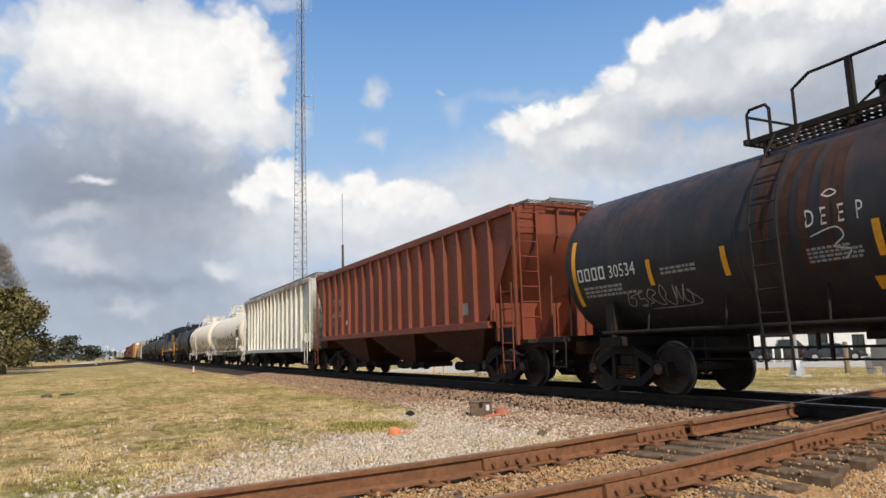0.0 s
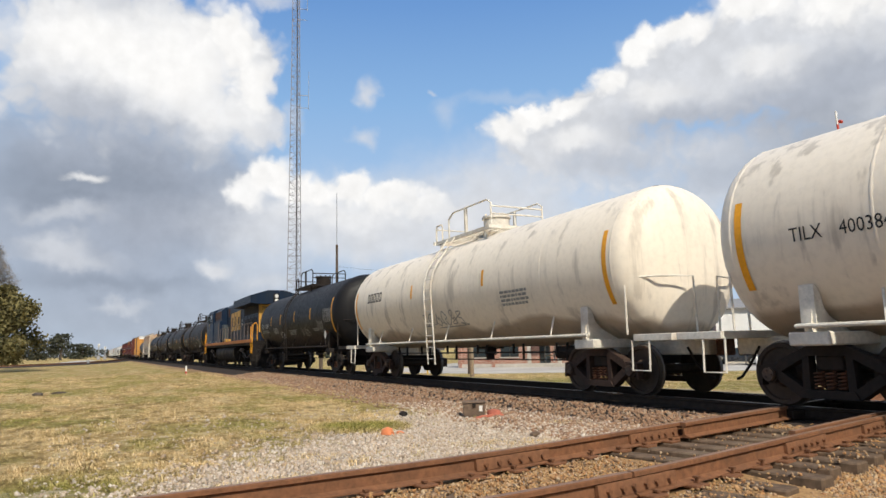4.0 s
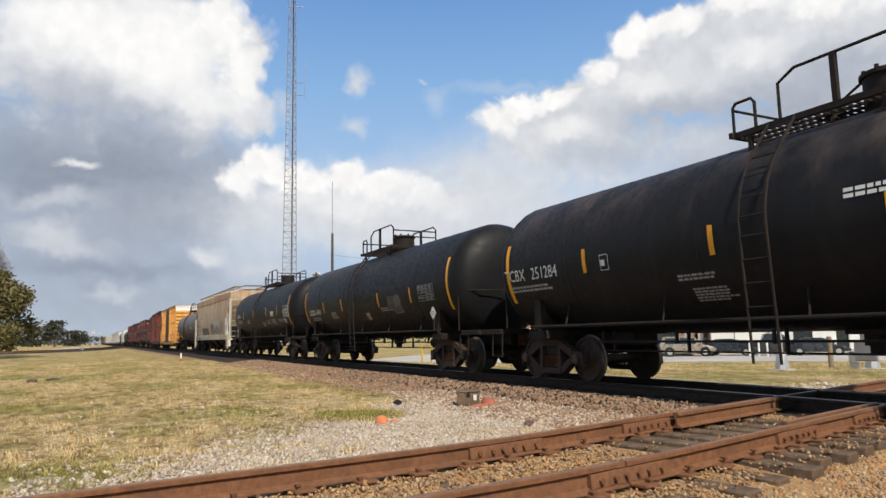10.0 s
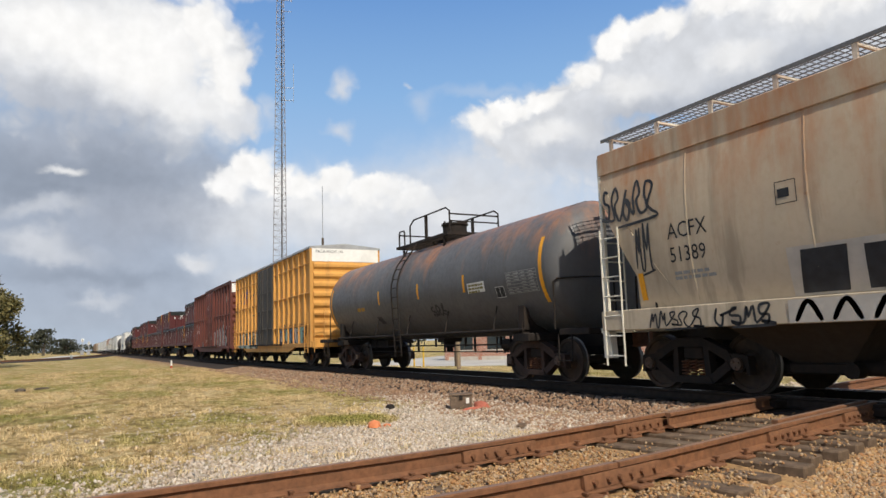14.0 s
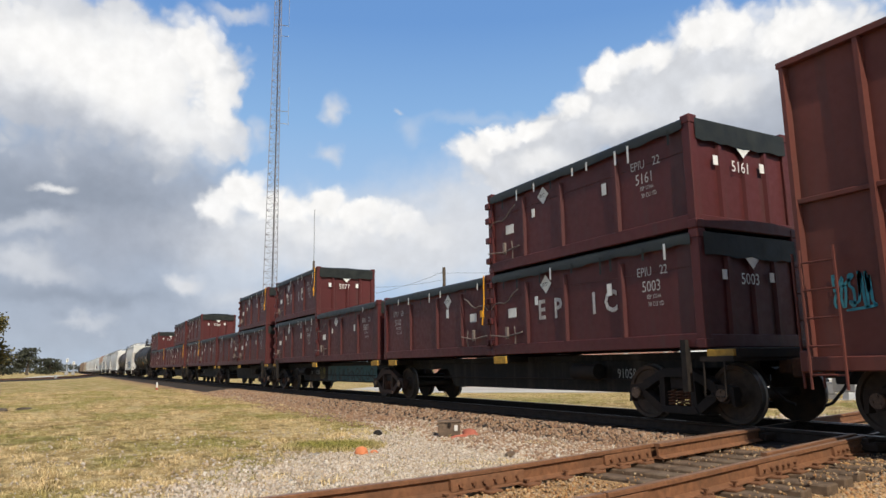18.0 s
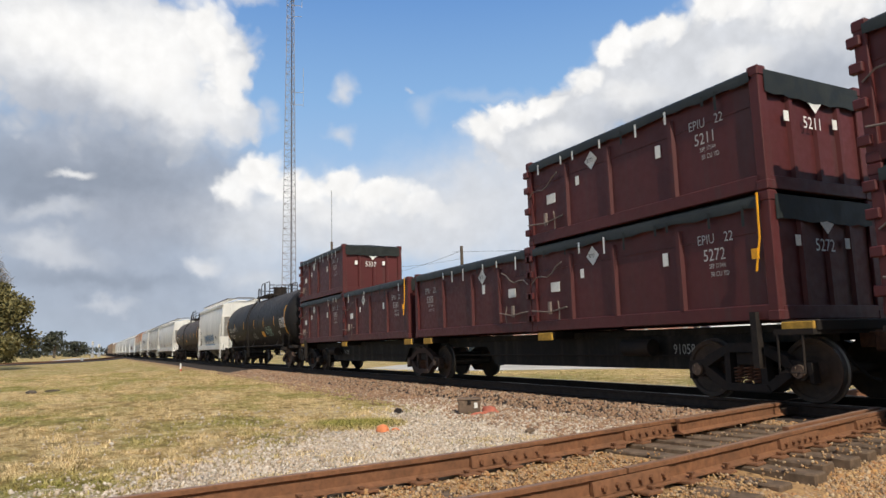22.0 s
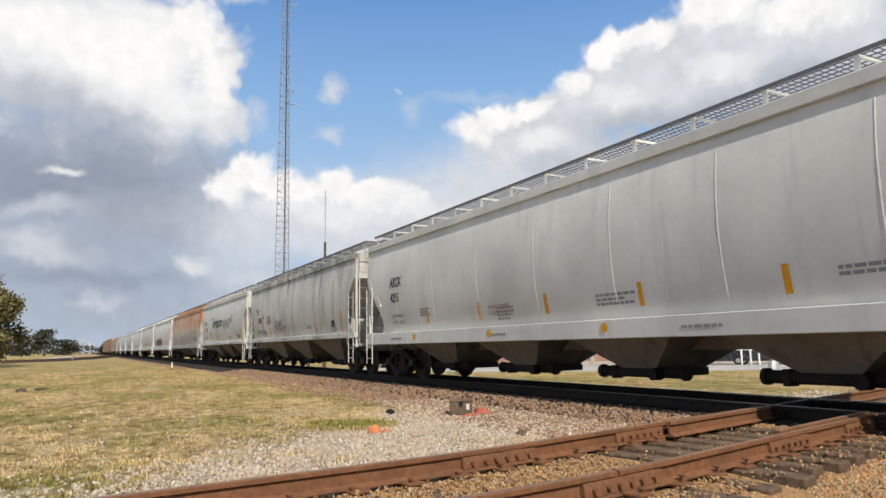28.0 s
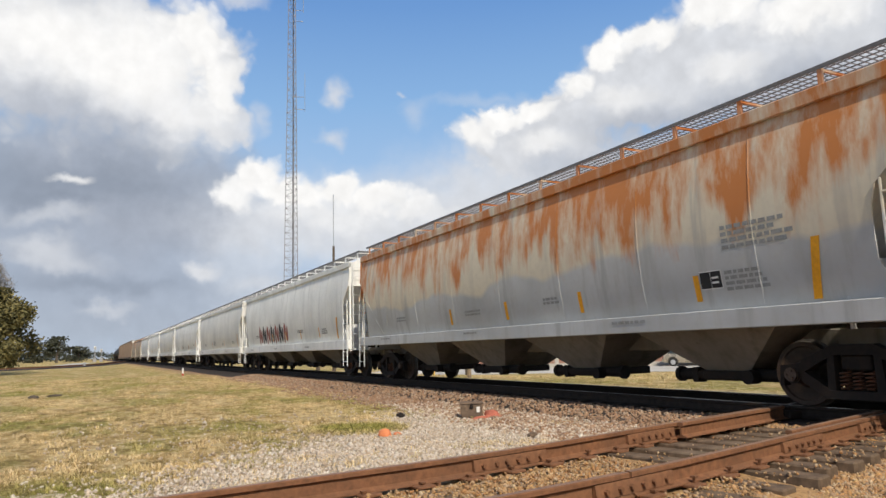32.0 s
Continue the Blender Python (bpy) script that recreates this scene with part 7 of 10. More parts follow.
for u, w, h, k in ((-3.1, 0.9, 0.75, 21), (-1.4, 0.5, 0.4, 22), (-0.5, 0.7, 0.35, 23), (0.55, 0.6, 0.7, 24), (1.45, 0.9, 0.6, 25), (2.3, 0.6, 0.8, 26), (4.2, 0.8, 0.35, 27)):
    d.scrawl(u, 1.35, w, h, SPRAY_BLACK, k, 0.035, 3)
d.stroke([(3.1, 1.55), (3.15, 2.0), (3.3, 1.75), (3.45, 1.75), (3.6, 2.05), (3.62, 1.55), (3.4, 1.25), (3.1, 1.55)], 0.04, SPRAY_BLACK)
d.stroke([(3.2, 1.6), (3.3, 1.66), (3.26, 1.55)], 0.03, SPRAY_BLACK)
d.stroke([(3.45, 1.6), (3.52, 1.68), (3.5, 1.56)], 0.03, SPRAY_BLACK)
rr = random.Random(9)
for a0, a1, most in ((1.95, 3.62, 1.7), (-1.8, -0.05, 1.15), (4.72, 5.4, 0.5), (-4.5, -3.75, 0.7)):
    m, u = Mesh(), a0
    while u < a1:
        w, deep = rr.uniform(0.03, 0.13), rr.uniform(0.12, 1.0) ** 1.4 * most
        k = rr.uniform(-0.03, 0.03)
        m.add([d.put(*q) for q in ((u, 4.1), (u + w, 4.1), (u + w * 1.05 + k, 4.1 - deep * 0.55), (u + w * 0.6 + k, 4.1 - deep), (u + w * 0.1 + k, 4.1 - deep * 0.6))], [(0, 1, 2, 3, 4)])
        u += w * 1.02 + (rr.uniform(0.02, 0.12) if rr.random() < 0.25 else 0.0)
    part("rust_patch", m, RUST_RUN, car, "ragged rust running from the eaves", 0)
d.quads("dark_panel", [(5.2, 5.42, 1.45, 1.7), (5.45, 5.7, 1.45, 1.7)], FADED_INK)
d.blocks(-6.2, 1.85, 2, 0.34, FADED_INK)
d.text("number", "41", -5.5, 1.85, 0.34, FADED_INK)
d.lines(-6.2, 1.7, 0.9, 3, 0.06, FADED_INK)

car, d = tank_car(K[3], K[4], WHITE_TANK, "soiled white tank car covered in black graffiti tags", iron=WHITE_IRON, deck_len=2.9, deck_low=True, side_ladder=False)
d.sh = -0.6
tank_stripes(d, [-3.14, -0.77, 1.86, 4.6], 2.45, 0.42)
d.text("owner_mark", "TILX", -5.3, 2.24, 0.27, BLACK_INK)
d.text("number", "400384", -4.6, 2.24, 0.26, BLACK_INK)
for i in range(9):
    d.scrawl(-3.6 + i * 1.12, 1.62 + 0.06 * (i % 3), 0.95, 0.40, SPRAY_BLACK, 40 + i, 0.026, 5)
    d.scrawl(-3.2 + i * 1.05, 1.85 + 0.08 * (i % 2), 0.55, 0.36, SPRAY_BLACK, 440 + i, 0.024, 4)
    d.scrawl(-2.0 + i * 0.9, 1.48, 0.5, 0.2, SPRAY_BLACK, 460 + i, 0.02, 3)
d.quads("warning_panel", [(3.85, 4.5, 2.18, 2.42)], PAD_YELLOW, "faded yellow notice")
d.text("cargo_name", "CARBON DIOXIDE", 5.95, 2.86, 0.15, BLACK_INK, "stencilled cargo name")
d.text("cargo_name", "REFRIGERATED LIQUID", 5.95, 2.70, 0.135, BLACK_INK, "stencilled cargo name", 0.75)
d.quads("data_panel", [(5.95, 7.05, 2.12, 2.6)], BLACK_INK, "black ruled data panel")
dd = Decals(car, d.half + 0.004, d.zc)
dd.sh = d.sh
dd.table(5.97, 2.14, 1.05, 0.44, 4, 6, FADED_INK)
tank_placard(d, d.L - 2.35, "")
part("junction_box", Mesh().box(-1.6, -1.42, -5.95, -5.5, 1.85, 2.02, 0.02).box(-1.55, -1.45, -5.8, -5.65, 1.3, 1.85), WHITE_IRON, car)
for q in (-1, 1):
    zt = d.zc + 1.52
    part("top_handrail", Mesh().tube([(q * 0.62, -1.5, zt + 0.20), (q * 0.62, -d.S + 0.95, zt + 0.18), (q * 0.62, -d.S + 0.75, zt + 0.05), (q * 0.62, -d.S + 0.7, zt - 0.25)], 0.022, 6), WHITE_IRON, car, "long white top handrail")
    for yy in (-3.2, -4.9, -6.4):
        part("handrail_post", Mesh().tube([(q * 0.62, yy, d.zc + 1.36), (q * 0.62, yy, zt + 0.19)], 0.02, 6), WHITE_IRON, car)
part("end_cylinder", Mesh().disc((-1.3, -6.6, 1.28), (0, 1, 0), 0.2, 1.0, 16), WHITE_IRON, car, "white graffitied reservoir")
lettering("end_number", "400384", 0.2, facing_end(-0.2, -d.S - 0.01, 2.6), BLACK_INK, car)

car, d = tank_car(K[4], K[5], WHITE_TANK, "soiled cream-white tank car with white platform", iron=WHITE_IRON, deck_len=3.2)
d.blocks(-5.6, 2.5, 5, 0.42, BLACK_INK)
tank_stripes(d, [-2.0, 2.2], 2.4, 0.4)
d.lines(3.0, 2.2, 1.5, 4, 0.06, FADED_INK)
d.scrawl(-1.5, 1.5, 2.5, 0.4, FADED_INK, 61, 0.03)

car, d = tank_car(K[5], K[6], BLACK_TANK_CLEAN, "black tank car with white stencils and yellow stripes")
d.sh = -0.8
tank_stripes(d, [-3.2, -1.17, 1.55, 4.25], 2.3, 0.5)
d.text("owner_mark", "TILX", -5.36, 2.2, 0.33, WHITE_INK)
d.text("number", "262459", -4.5, 2.2, 0.32, WHITE_INK)
d.lines(-5.3, 2.08, 1.9, 2, 0.05, FADED_INK)
d.lines(-2.7, 2.15, 1.0, 5, 0.04, FADED_INK, seed=5)
d.lines(0.4, 1.95, 1.5, 4, 0.045, FADED_INK, seed=6)
d.scrawl(-1.5, 1.55, 0.9, 0.35, CHALK, 62, 0.018)
d.scrawl(2.6, 1.65, 1.2, 0.32, FADED_INK, 63, 0.02)
d.scrawl(5.2, 1.8, 0.8, 0.4, FADED_INK, 64, 0.02)
d.lines(4.5, 1.9, 0.9, 2, 0.05, FADED_INK, seed=7)
d.table(6.2, 2.1, 1.05, 0.52, 4, 7, FADED_INK)
d.quads("warning_panel", [(6.0, 6.4, 1.55, 1.75)], RUST_GEAR, "dark reddish notice")
tank_placard(d, d.L - 2.35, "3257")

locomotive(K[6], K[7])

car, d = tank_car(K[7], K[8], BLACK_TANK, "dusty black tank car with yellow stripes")
d.sh = -0.62
tank_stripes(d, [-3.5, -1.5, 0.3, 2.15, 4.5], 2.05, 0.48)
d.blocks(-5.1, 2.08, 4, 0.3, WHITE_INK)
d.text("number", "67717", -4.25, 2.08, 0.32, WHITE_INK)
d.lines(-5.05, 1.96, 1.8, 2, 0.05, FADED_INK)
d.scrawl(-2.9, 1.62, 1.9, 0.35, SPRAY_OLIVE, 65, 0.025)
d.lines(1.6, 1.95, 0.9, 6, 0.04, FADED_INK, seed=8)
d.lines(3.4, 2.0, 0.9, 3, 0.04, FADED_INK, seed=9)
d.table(5.3, 1.82, 1.1, 0.45, 4, 7, FADED_INK)
d.text("inspection_mark", "FRA-AIP", 4.64, 2.02, 0.15, WHITE_INK, "", 0.85)
tank_placard(d, d.L - 2.35, "3257")
lettering("end_number", "67717", 0.24, facing_end(0.1, -d.S - 0.012, 2.75), WHITE_INK, car)

car, d = tank_car(K[8], K[9], BLACK_TANK, "dusty black tank car with a yellow notice")
d.sh = -0.35
tank_stripes(d, [-4.15, -1.14, 1.5, 4.5], 2.1, 0.46)
d.text("owner_mark", "TCBX", -6.9, 2.12, 0.36, WHITE_INK)
d.text("number", "251284", -5.88, 2.12, 0.36, WHITE_INK)
d.lines(-6.7, 2.0, 1.8, 2, 0.05, FADED_INK)
d.table(-3.65, 2.1, 0.22, 0.28, 1, 1, WHITE_INK)
d.lines(-1.9, 1.85, 0.8, 2, 0.04, FADED_INK, seed=2)
d.lines(-1.7, 1.6, 0.8, 5, 0.035, FADED_INK, seed=10)
d.lines(1.0, 2.7, 0.9, 2, 0.05, WHITE_INK, seed=12)
d.quads("warning_panel", [(2.85, 3.3, 2.18, 2.55)], YELLOW, "yellow notice")
d.table(6.0, 2.2, 1.05, 0.4, 4, 6, FADED_INK)
tank_placard(d, d.L - 2.35, "3257")
lettering("end_number", "251284", 0.2, facing_end(-0.1, -d.S - 0.012, 2.95), WHITE_INK, car)

car, d = tank_car(K[9], K[10], BLACK_TANK_CLEAN, "black tank car with grey stencils and a faint scrawl", ladder_y=0.55)
d.sh = -0.4
tank_stripes(d, [-3.8, -1.6, 2.06, 4.6], 1.95, 0.45)
d.blocks(-5.7, 1.92, 4, 0.3, WHITE_INK)
d.text("number", "69624", -4.85, 1.92, 0.32, WHITE_INK)
d.lines(-5.5, 1.8, 1.5, 2, 0.05, FADED_INK)
d.lines(-2.95, 1.95, 0.8, 4, 0.045, FADED_INK, seed=13)
d.quads("warning_panel", [(0.75, 1.05, 1.5, 1.75)], FADED_INK, "grey and yellow notice")
d.quads("warning_stripe", [(0.75, 1.05, 1.7, 1.78)], YELLOW)
d.lines(2.2, 1.9, 0.9, 2, 0.045, FADED_INK, seed=14)
d.scrawl(2.9, 1.75, 1.0, 0.5, FADED_INK, 66, 0.02)
d.table(5.2, 1.95, 1.0, 0.45, 4, 6, FADED_INK)
tank_placard(d, d.L - 2.35, "3257")

car, d = tank_car(K[10], K[11], BLACK_TANK_CLEAN, "clean black tank car with yellow and white notice", ladder_y=0.3)
d.sh = -0.5
tank_stripes(d, [-3.58, -0.83, 2.41, 4.84], 2.2, 0.45)
d.blocks(-5.65, 2.3, 4, 0.28, WHITE_INK)
d.text("number", "4422", -4.85, 2.3, 0.3, WHITE_INK)
d.lines(-5.5, 2.15, 1.9, 3, 0.05, FADED_INK)
d.lines(-2.6, 2.1, 0.9, 3, 0.045, FADED_INK, seed=15)
d.lines(1.3, 1.9, 0.8, 4, 0.045, FADED_INK, seed=16)
d.lines(2.4, 1.95, 0.9, 3, 0.045, FADED_INK, seed=17)
d.lines(3.5, 2.0, 1.1, 5, 0.04, FADED_INK, seed=18)
d.lines(4.9, 1.95, 1.1, 3, 0.04, FADED_INK, seed=19)
d.quads("warning_panel", [(3.45, 4.1, 2.15, 2.4)], WHITE_INK, "white and yellow notice")
d.quads("warning_stripe", [(3.5, 4.05, 2.17, 2.27)], YELLOW)
d.text("class_mark", "DOT 111A100W-3", 6.02, 2.5, 0.15, WHITE_INK)
d.table(6.03, 2.02, 1.1, 0.42, 4, 7, WHITE_INK)
d.table(6.05, 1.72, 0.42, 0.22, 2, 2, WHITE_INK)
ds = Decals(car, 1.43)
ds.text("brake_note", "2 INCH HF COMP SHOES", 6.4, 1.02, 0.075, WHITE_INK)

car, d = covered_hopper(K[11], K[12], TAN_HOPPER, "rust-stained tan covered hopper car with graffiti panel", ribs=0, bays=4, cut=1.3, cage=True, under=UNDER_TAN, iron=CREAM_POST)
d.sh = -0.55
d.text("owner_mark", "ACFX", -5.85, 2.42, 0.36, BLACK_INK)
d.text("number", "51389", -5.85, 2.05, 0.34, BLACK_INK)
d.lines(-5.8, 1.9, 0.9, 2, 0.05, FADED_INK)
d.quads("paint_patch", [(2.35, 5.1, 1.38, 2.36)], FADED_PATCH, "pale grey over-painted panel")
d.quads("paint_patch", [(-3.85, -0.25, 1.38, 2.02)], FADED_PATCH, "pale grey over-painted panel")
ds = Decals(car, 1.628)
ds.quads("paint_patch", [(-4.4, -0.8, 1.03, 1.33)], FADED_PATCH, "pale over-painted stretch of sill")
ds.quads("paint_patch", [(1.8, 4.7, 1.03, 1.33)], FADED_PATCH, "pale over-painted stretch of sill")
for i in range(7):
    ds.stroke([(-4.3 + i * 0.5, 1.05), (-4.12 + i * 0.5, 1.31), (-3.95 + i * 0.5, 1.05)], 0.07, (WHITE_INK, FADED_INK)[i % 2])
for i in range(4):
    d2 = Decals(car, (lambda z, h=d.half: h(z) + 0.004))
    d2.sh = d.sh
    d2.quads("graffiti", [(-3.72 + i * 0.86, -3.1 + i * 0.86, 1.41, 1.97 - 0.03 * (i % 2), 0.07 - 0.04 * i)], SPRAY_BLACK, "black-filled graffiti form")
for e in (-1,):
    y0, y1 = sorted((e * (d.E - 1.15), e * (d.E - 0.42)))
    part("end_side_sheet", Mesh().along_x([(y0, 1.30), (y1, 1.30), (y1 - (0.0 if e > 0 else -0.1) - 0.25 * (e > 0), 2.42), (y0 + 0.3 * (e < 0), 2.55)], -1.6, -1.57), WHITE_HOPPER, car, "pale grey end plate")
    part("hand_hole", Mesh().disc((-1.602, e * (d.E - 0.8), 1.86), (1, 0, 0), 0.10, 0.006, 12), RUST_GEAR, car, "brown oval plate")
ds.scrawl(-6.9, 1.05, 1.1, 0.24, SPRAY_BLACK, 77, 0.03, 5)
ds.scrawl(-5.6, 1.05, 1.0, 0.24, SPRAY_BLACK, 78, 0.04, 4)
d2.scrawl(0.85, 1.5, 1.3, 0.75, SPRAY_BLACK, 71, 0.045, 4)
d2.scrawl(2.4, 1.5, 0.7, 0.35, SPRAY_BLACK, 72, 0.04, 3)
d2.stroke([(3.2, 1.45), (3.25, 1.95), (3.6, 1.55), (3.65, 2.0), (4.0, 1.75), (3.9, 1.45), (4.25, 1.5), (4.3, 2.0), (4.6, 1.8), (4.35, 1.6), (4.95, 1.5)], 0.06, SPRAY_BLACK)
d2.scrawl(4.95, 1.9, 1.6, 0.4, FADED_INK, 73, 0.03)
d2.scrawl(2.6, 1.05, 1.2, 0.25, SPRAY_BLACK, 74, 0.02)
d.scrawl(-7.35, 2.9, 1.3, 0.6, SPRAY_BLACK, 75, 0.05, 5)
d.scrawl(-6.6, 2.05, 0.4, 0.7, SPRAY_BLACK, 76, 0.035, 2)
for u, tl in ((7.0, 0.55), (-2.6, 0.35), (4.95, 0.32), (-6.6, 0.45)):
    d.quads("reflector_stripe", [(u, u + 0.12, 1.5, 1.5 + tl)], YELLOW)
d.table(5.25, 1.6, 0.35, 0.25, 2, 2, BLACK_INK)
d.table(-3.9, 2.6, 0.3, 0.3, 1, 1, BLACK_INK)

car, d = tank_car(K[12], K[13], GREY_RUST_TANK, "grey tank car rusting orange along its top", ladder_y=0.55, deck_len=3.4, r=1.42, zc=2.42)
d.sh = -0.35
tank_stripes(d, [-1.77, 1.09, 3.72], 2.1, 0.44)
d.quads("warning_panel", [(3.95, 4.75, 2.05, 2.3)], WHITE_INK, "white notice with small print")
dd = Decals(car, d.half + 0.004, d.zc)
dd.sh = d.sh
dd.lines(4.0, 2.26, 0.7, 3, 0.05, SPRAY_OLIVE, seed=20)
d.quads("dark_notice", [(5.2, 5.55, 1.85, 2.1)], BLACK_INK)
dd.table(5.2, 1.85, 0.35, 0.25, 2, 1, WHITE_INK)
d.table(5.7, 1.9, 1.15, 0.48, 4, 7, FADED_INK)
d.scrawl(1.7, 1.55, 0.9, 0.3, SPRAY_BLACK, 81, 0.06, 3)
d.quads("dark_patch", [(-2.1, -1.75, 1.45, 1.72, -0.15)], SPRAY_BLACK)
d.lines(-3.7, 2.1, 1.1, 1, 0.12, PAD_YELLOW, seed=21)

car, d = boxcar(K[13], K[14], YELLOW_BOX, "faded yellow ribbed boxcar with graffiti along its base", ROOF_GALV, DOOR_DARK, (1.72, 3.05, 4.28), 16)
d.sh = -0.05
for tx, u, z in (("next", -6.58, 3.78), ("load", -6.58, 3.42), ("any", -3.98, 3.9), ("road", -3.98, 3.55)):
    d.text("slogan", tx, u, z, 0.36, BLACK_INK, "black slogan lettering", 0.8, 0.15)
for a, b, mm in (((-5.45, 3.95), (-4.5, 3.25), EMBLEM_RED), ((-5.4, 3.2), (-4.55, 4.05), EMBLEM_BLUE)):
    for e in (-0.075, 0.075):
        g = (b[1] - a[1]) / abs(b[1] - a[1]) * e
        lay = Decals(car, 1.476 if mm is EMBLEM_RED else 1.479)
        lay.sh = d.sh
        lay.stroke([(a[0] - g, a[1] + e), ((a[0] + b[0]) / 2 - g, (a[1] + b[1]) / 2 + e), (b[0] - g, b[1] + e)], 0.115, mm if e > 0 or mm is EMBLEM_RED else EMBLEM_BLUE, "emblem_shape", "crossed arrow emblem shape")
for tx, u, z in (("50", -6.5, 1.86), ("62", -5.6, 1.9), ("52", -4.75, 1.9)):
    d.text("number", tx, u, z, 0.34, BLACK_INK)
d.text("owner_mark", "FB", -6.5, 2.27, 0.32, BLACK_INK)
d.text("owner_mark", "OX", -5.6, 2.31, 0.32, BLACK_INK)
dg = Decals(car, 1.482)
for i in range(7):
    lay = Decals(car, 1.478 + 0.003 * i), Decals(car, 1.4795 + 0.003 * i)
    bubble(lay[0], lay[1], -6.2 + i * 0.72, 0.95, 0.92, 1.62 + 0.06 * (i % 3), 70 + i, (SPRAY_TEAL, SPRAY_PALE)[i % 2])
for i in range(6):
    lay = Decals(car, 1.478 + 0.003 * i), Decals(car, 1.4795 + 0.003 * i)
    bubble(lay[0], lay[1], 2.5 + i * 0.75, 0.9, 0.98, 1.75 + 0.06 * (i % 2), 90 + i, (SPRAY_BLUE, SPRAY_SILVER, SPRAY_TEAL)[i % 3])
dg3 = Decals(car, 1.569)
dg3.quads("graffiti", [(-6.45, -1.65, 0.83, 0.99)], SPRAY_TEAL, "graffiti carried down over the sill")
dg4 = Decals(car, 1.572)
for i in range(7):
    dg4.scrawl(-6.4 + i * 0.68, 0.84, 0.75, 0.13, (SPRAY_BLACK, SPRAY_PALE)[i % 2], 540 + i, 0.035, 3)
dg3 = Decals(car, 1.506)
for i in range(9):
    dg3.scrawl(-6.5 + i * 0.55, 0.98, 0.6, 0.6, (SPRAY_BLACK, WHITE_INK, SPRAY_BLACK)[i % 3], 520 + i, 0.05, 2)
dg2 = Decals(car, 1.486)
dg2.scrawl(-7.4, 2.9, 0.5, 0.6, SPRAY_BLACK, 118, 0.05, 3)
dg2.stroke([(-3.6, 2.6), (-3.5, 3.4), (-3.1, 3.7), (-2.8, 3.2), (-2.7, 2.6), (-3.6, 2.6)], 0.06, SPRAY_BLACK)

car, d = boxcar(K[14], K[15], BROWN_BOX, "brown-red ribbed boxcar with silver graffiti", BROWN_BOX, BROWN_BOX, (3.0,), 14)
m = Mesh().add([d.put(6.3 + 0.36 * math.cos(k * math.tau / 24), 4.0 + 0.36 * math.sin(k * math.tau / 24)) for k in range(24)], [tuple(range(24))])
part("round_emblem", m, FADED_PATCH, car, "pale round painted-over emblem", 0)
d.blocks(-6.5, 2.45, 2, 0.34, WHITE_INK)
d.blocks(-5.68, 2.45, 2, 0.34, WHITE_INK)
d.text("number", "728", -6.5, 2.0, 0.34, WHITE_INK, "", 0.85, 0.0, 0.012)
d.text("number", "918", -5.68, 2.0, 0.34, WHITE_INK, "", 0.85, 0.0, 0.012)
d.scrawl(-7.25, 1.62, 0.5, 0.36, TURQUOISE, 171, 0.035, 5)
d.scrawl(-3.95, 1.02, 0.8, 0.34, TURQUOISE, 172, 0.035, 6)
d.lines(-6.45, 1.85, 0.8, 4, 0.05, FADED_INK)
d.table(-5.15, 2.25, 0.2, 0.22, 1, 1, WHITE_INK)
dd = Decals(car, 1.574)
dd.text("door_notice", "CLOSE AND LOCK DOORS", -1.35, 3.80, 0.13, WHITE_INK, "", 0.72)
dd.text("door_notice", "BEFORE MOVING CAR", -1.28, 3.64, 0.13, WHITE_INK, "", 0.72)
dd.text("door_notice", "SEAL", 0.45, 1.62, 0.10, WHITE_INK, "", 0.8)
for i, tx in enumerate(("UNLATCH", "TO CLOSE", "DOOR")):
    dd.text("door_notice", tx, 1.0, 1.72 - i * 0.13, 0.11, WHITE_INK, "", 0.75)
for q in (-1, 1):
    part("eaves_strip", Mesh().box(min(q * 1.48, q * 1.565), max(q * 1.48, q * 1.565), -d.E, 2.0, 4.985, 5.05, 0.01), BROWN_BOX, car)
dd.lines(-1.4, 1.5, 0.6, 3, 0.045, WHITE_INK, seed=31)
dd.quads("tag_board", [(0.0, 0.12, 1.6, 2.1)], FADED_INK)
d.lines(4.9, 2.6, 0.6, 6, 0.05, WHITE_INK, seed=32)
d.lines(6.0, 2.25, 1.2, 2, 0.06, WHITE_INK, seed=33)
d.table(6.12, 1.6, 0.5, 0.38, 2, 2, WHITE_INK)
d.quads("warning_panel", [(6.3, 6.85, 1.12, 1.34)], PAD_YELLOW, "orange notice")
d.text("jack_note", "LIFT HERE", 6.0, 0.98, 0.08, WHITE_INK)
dg, dg2 = Decals(car, 1.48), Decals(car, 1.486)
for i, (u, w, v1) in enumerate(((1.9, 0.95, 2.0), (2.75, 1.0, 2.1), (3.65, 0.95, 2.15), (4.5, 1.05, 2.2), (5.35, 0.95, 2.15), (5.95, 0.7, 1.75))):
    lay = Decals(car, 1.478 + 0.004 * i), Decals(car, 1.480 + 0.004 * i)
    bubble(lay[0], lay[1], u, w, 0.92 + 0.05 * (i % 2), v1, 40 + i, SPRAY_SILVER)
for u in (2.1, 4.1, -3.2, -5.4):
    d.quads("reflector_stripe", [(u, u + 0.4, 1.02, 1.12)], YELLOW)

def flat_rows(k):
    return k + 0.95 + 3.03, k + 0.95 + 9.09, k + 0.95 + 15.62, k + 0.95 + 21.68
a = flat_rows(251.05)
container_flat(251.05, 277.4, [(a[0], ("5003", "5161"), True), (a[1], ("5110",), False), (a[2], ("5317",), False), (a[3], ("5188", "5077"), True)], 1, FLAT_BLACK)
a = flat_rows(277.4)
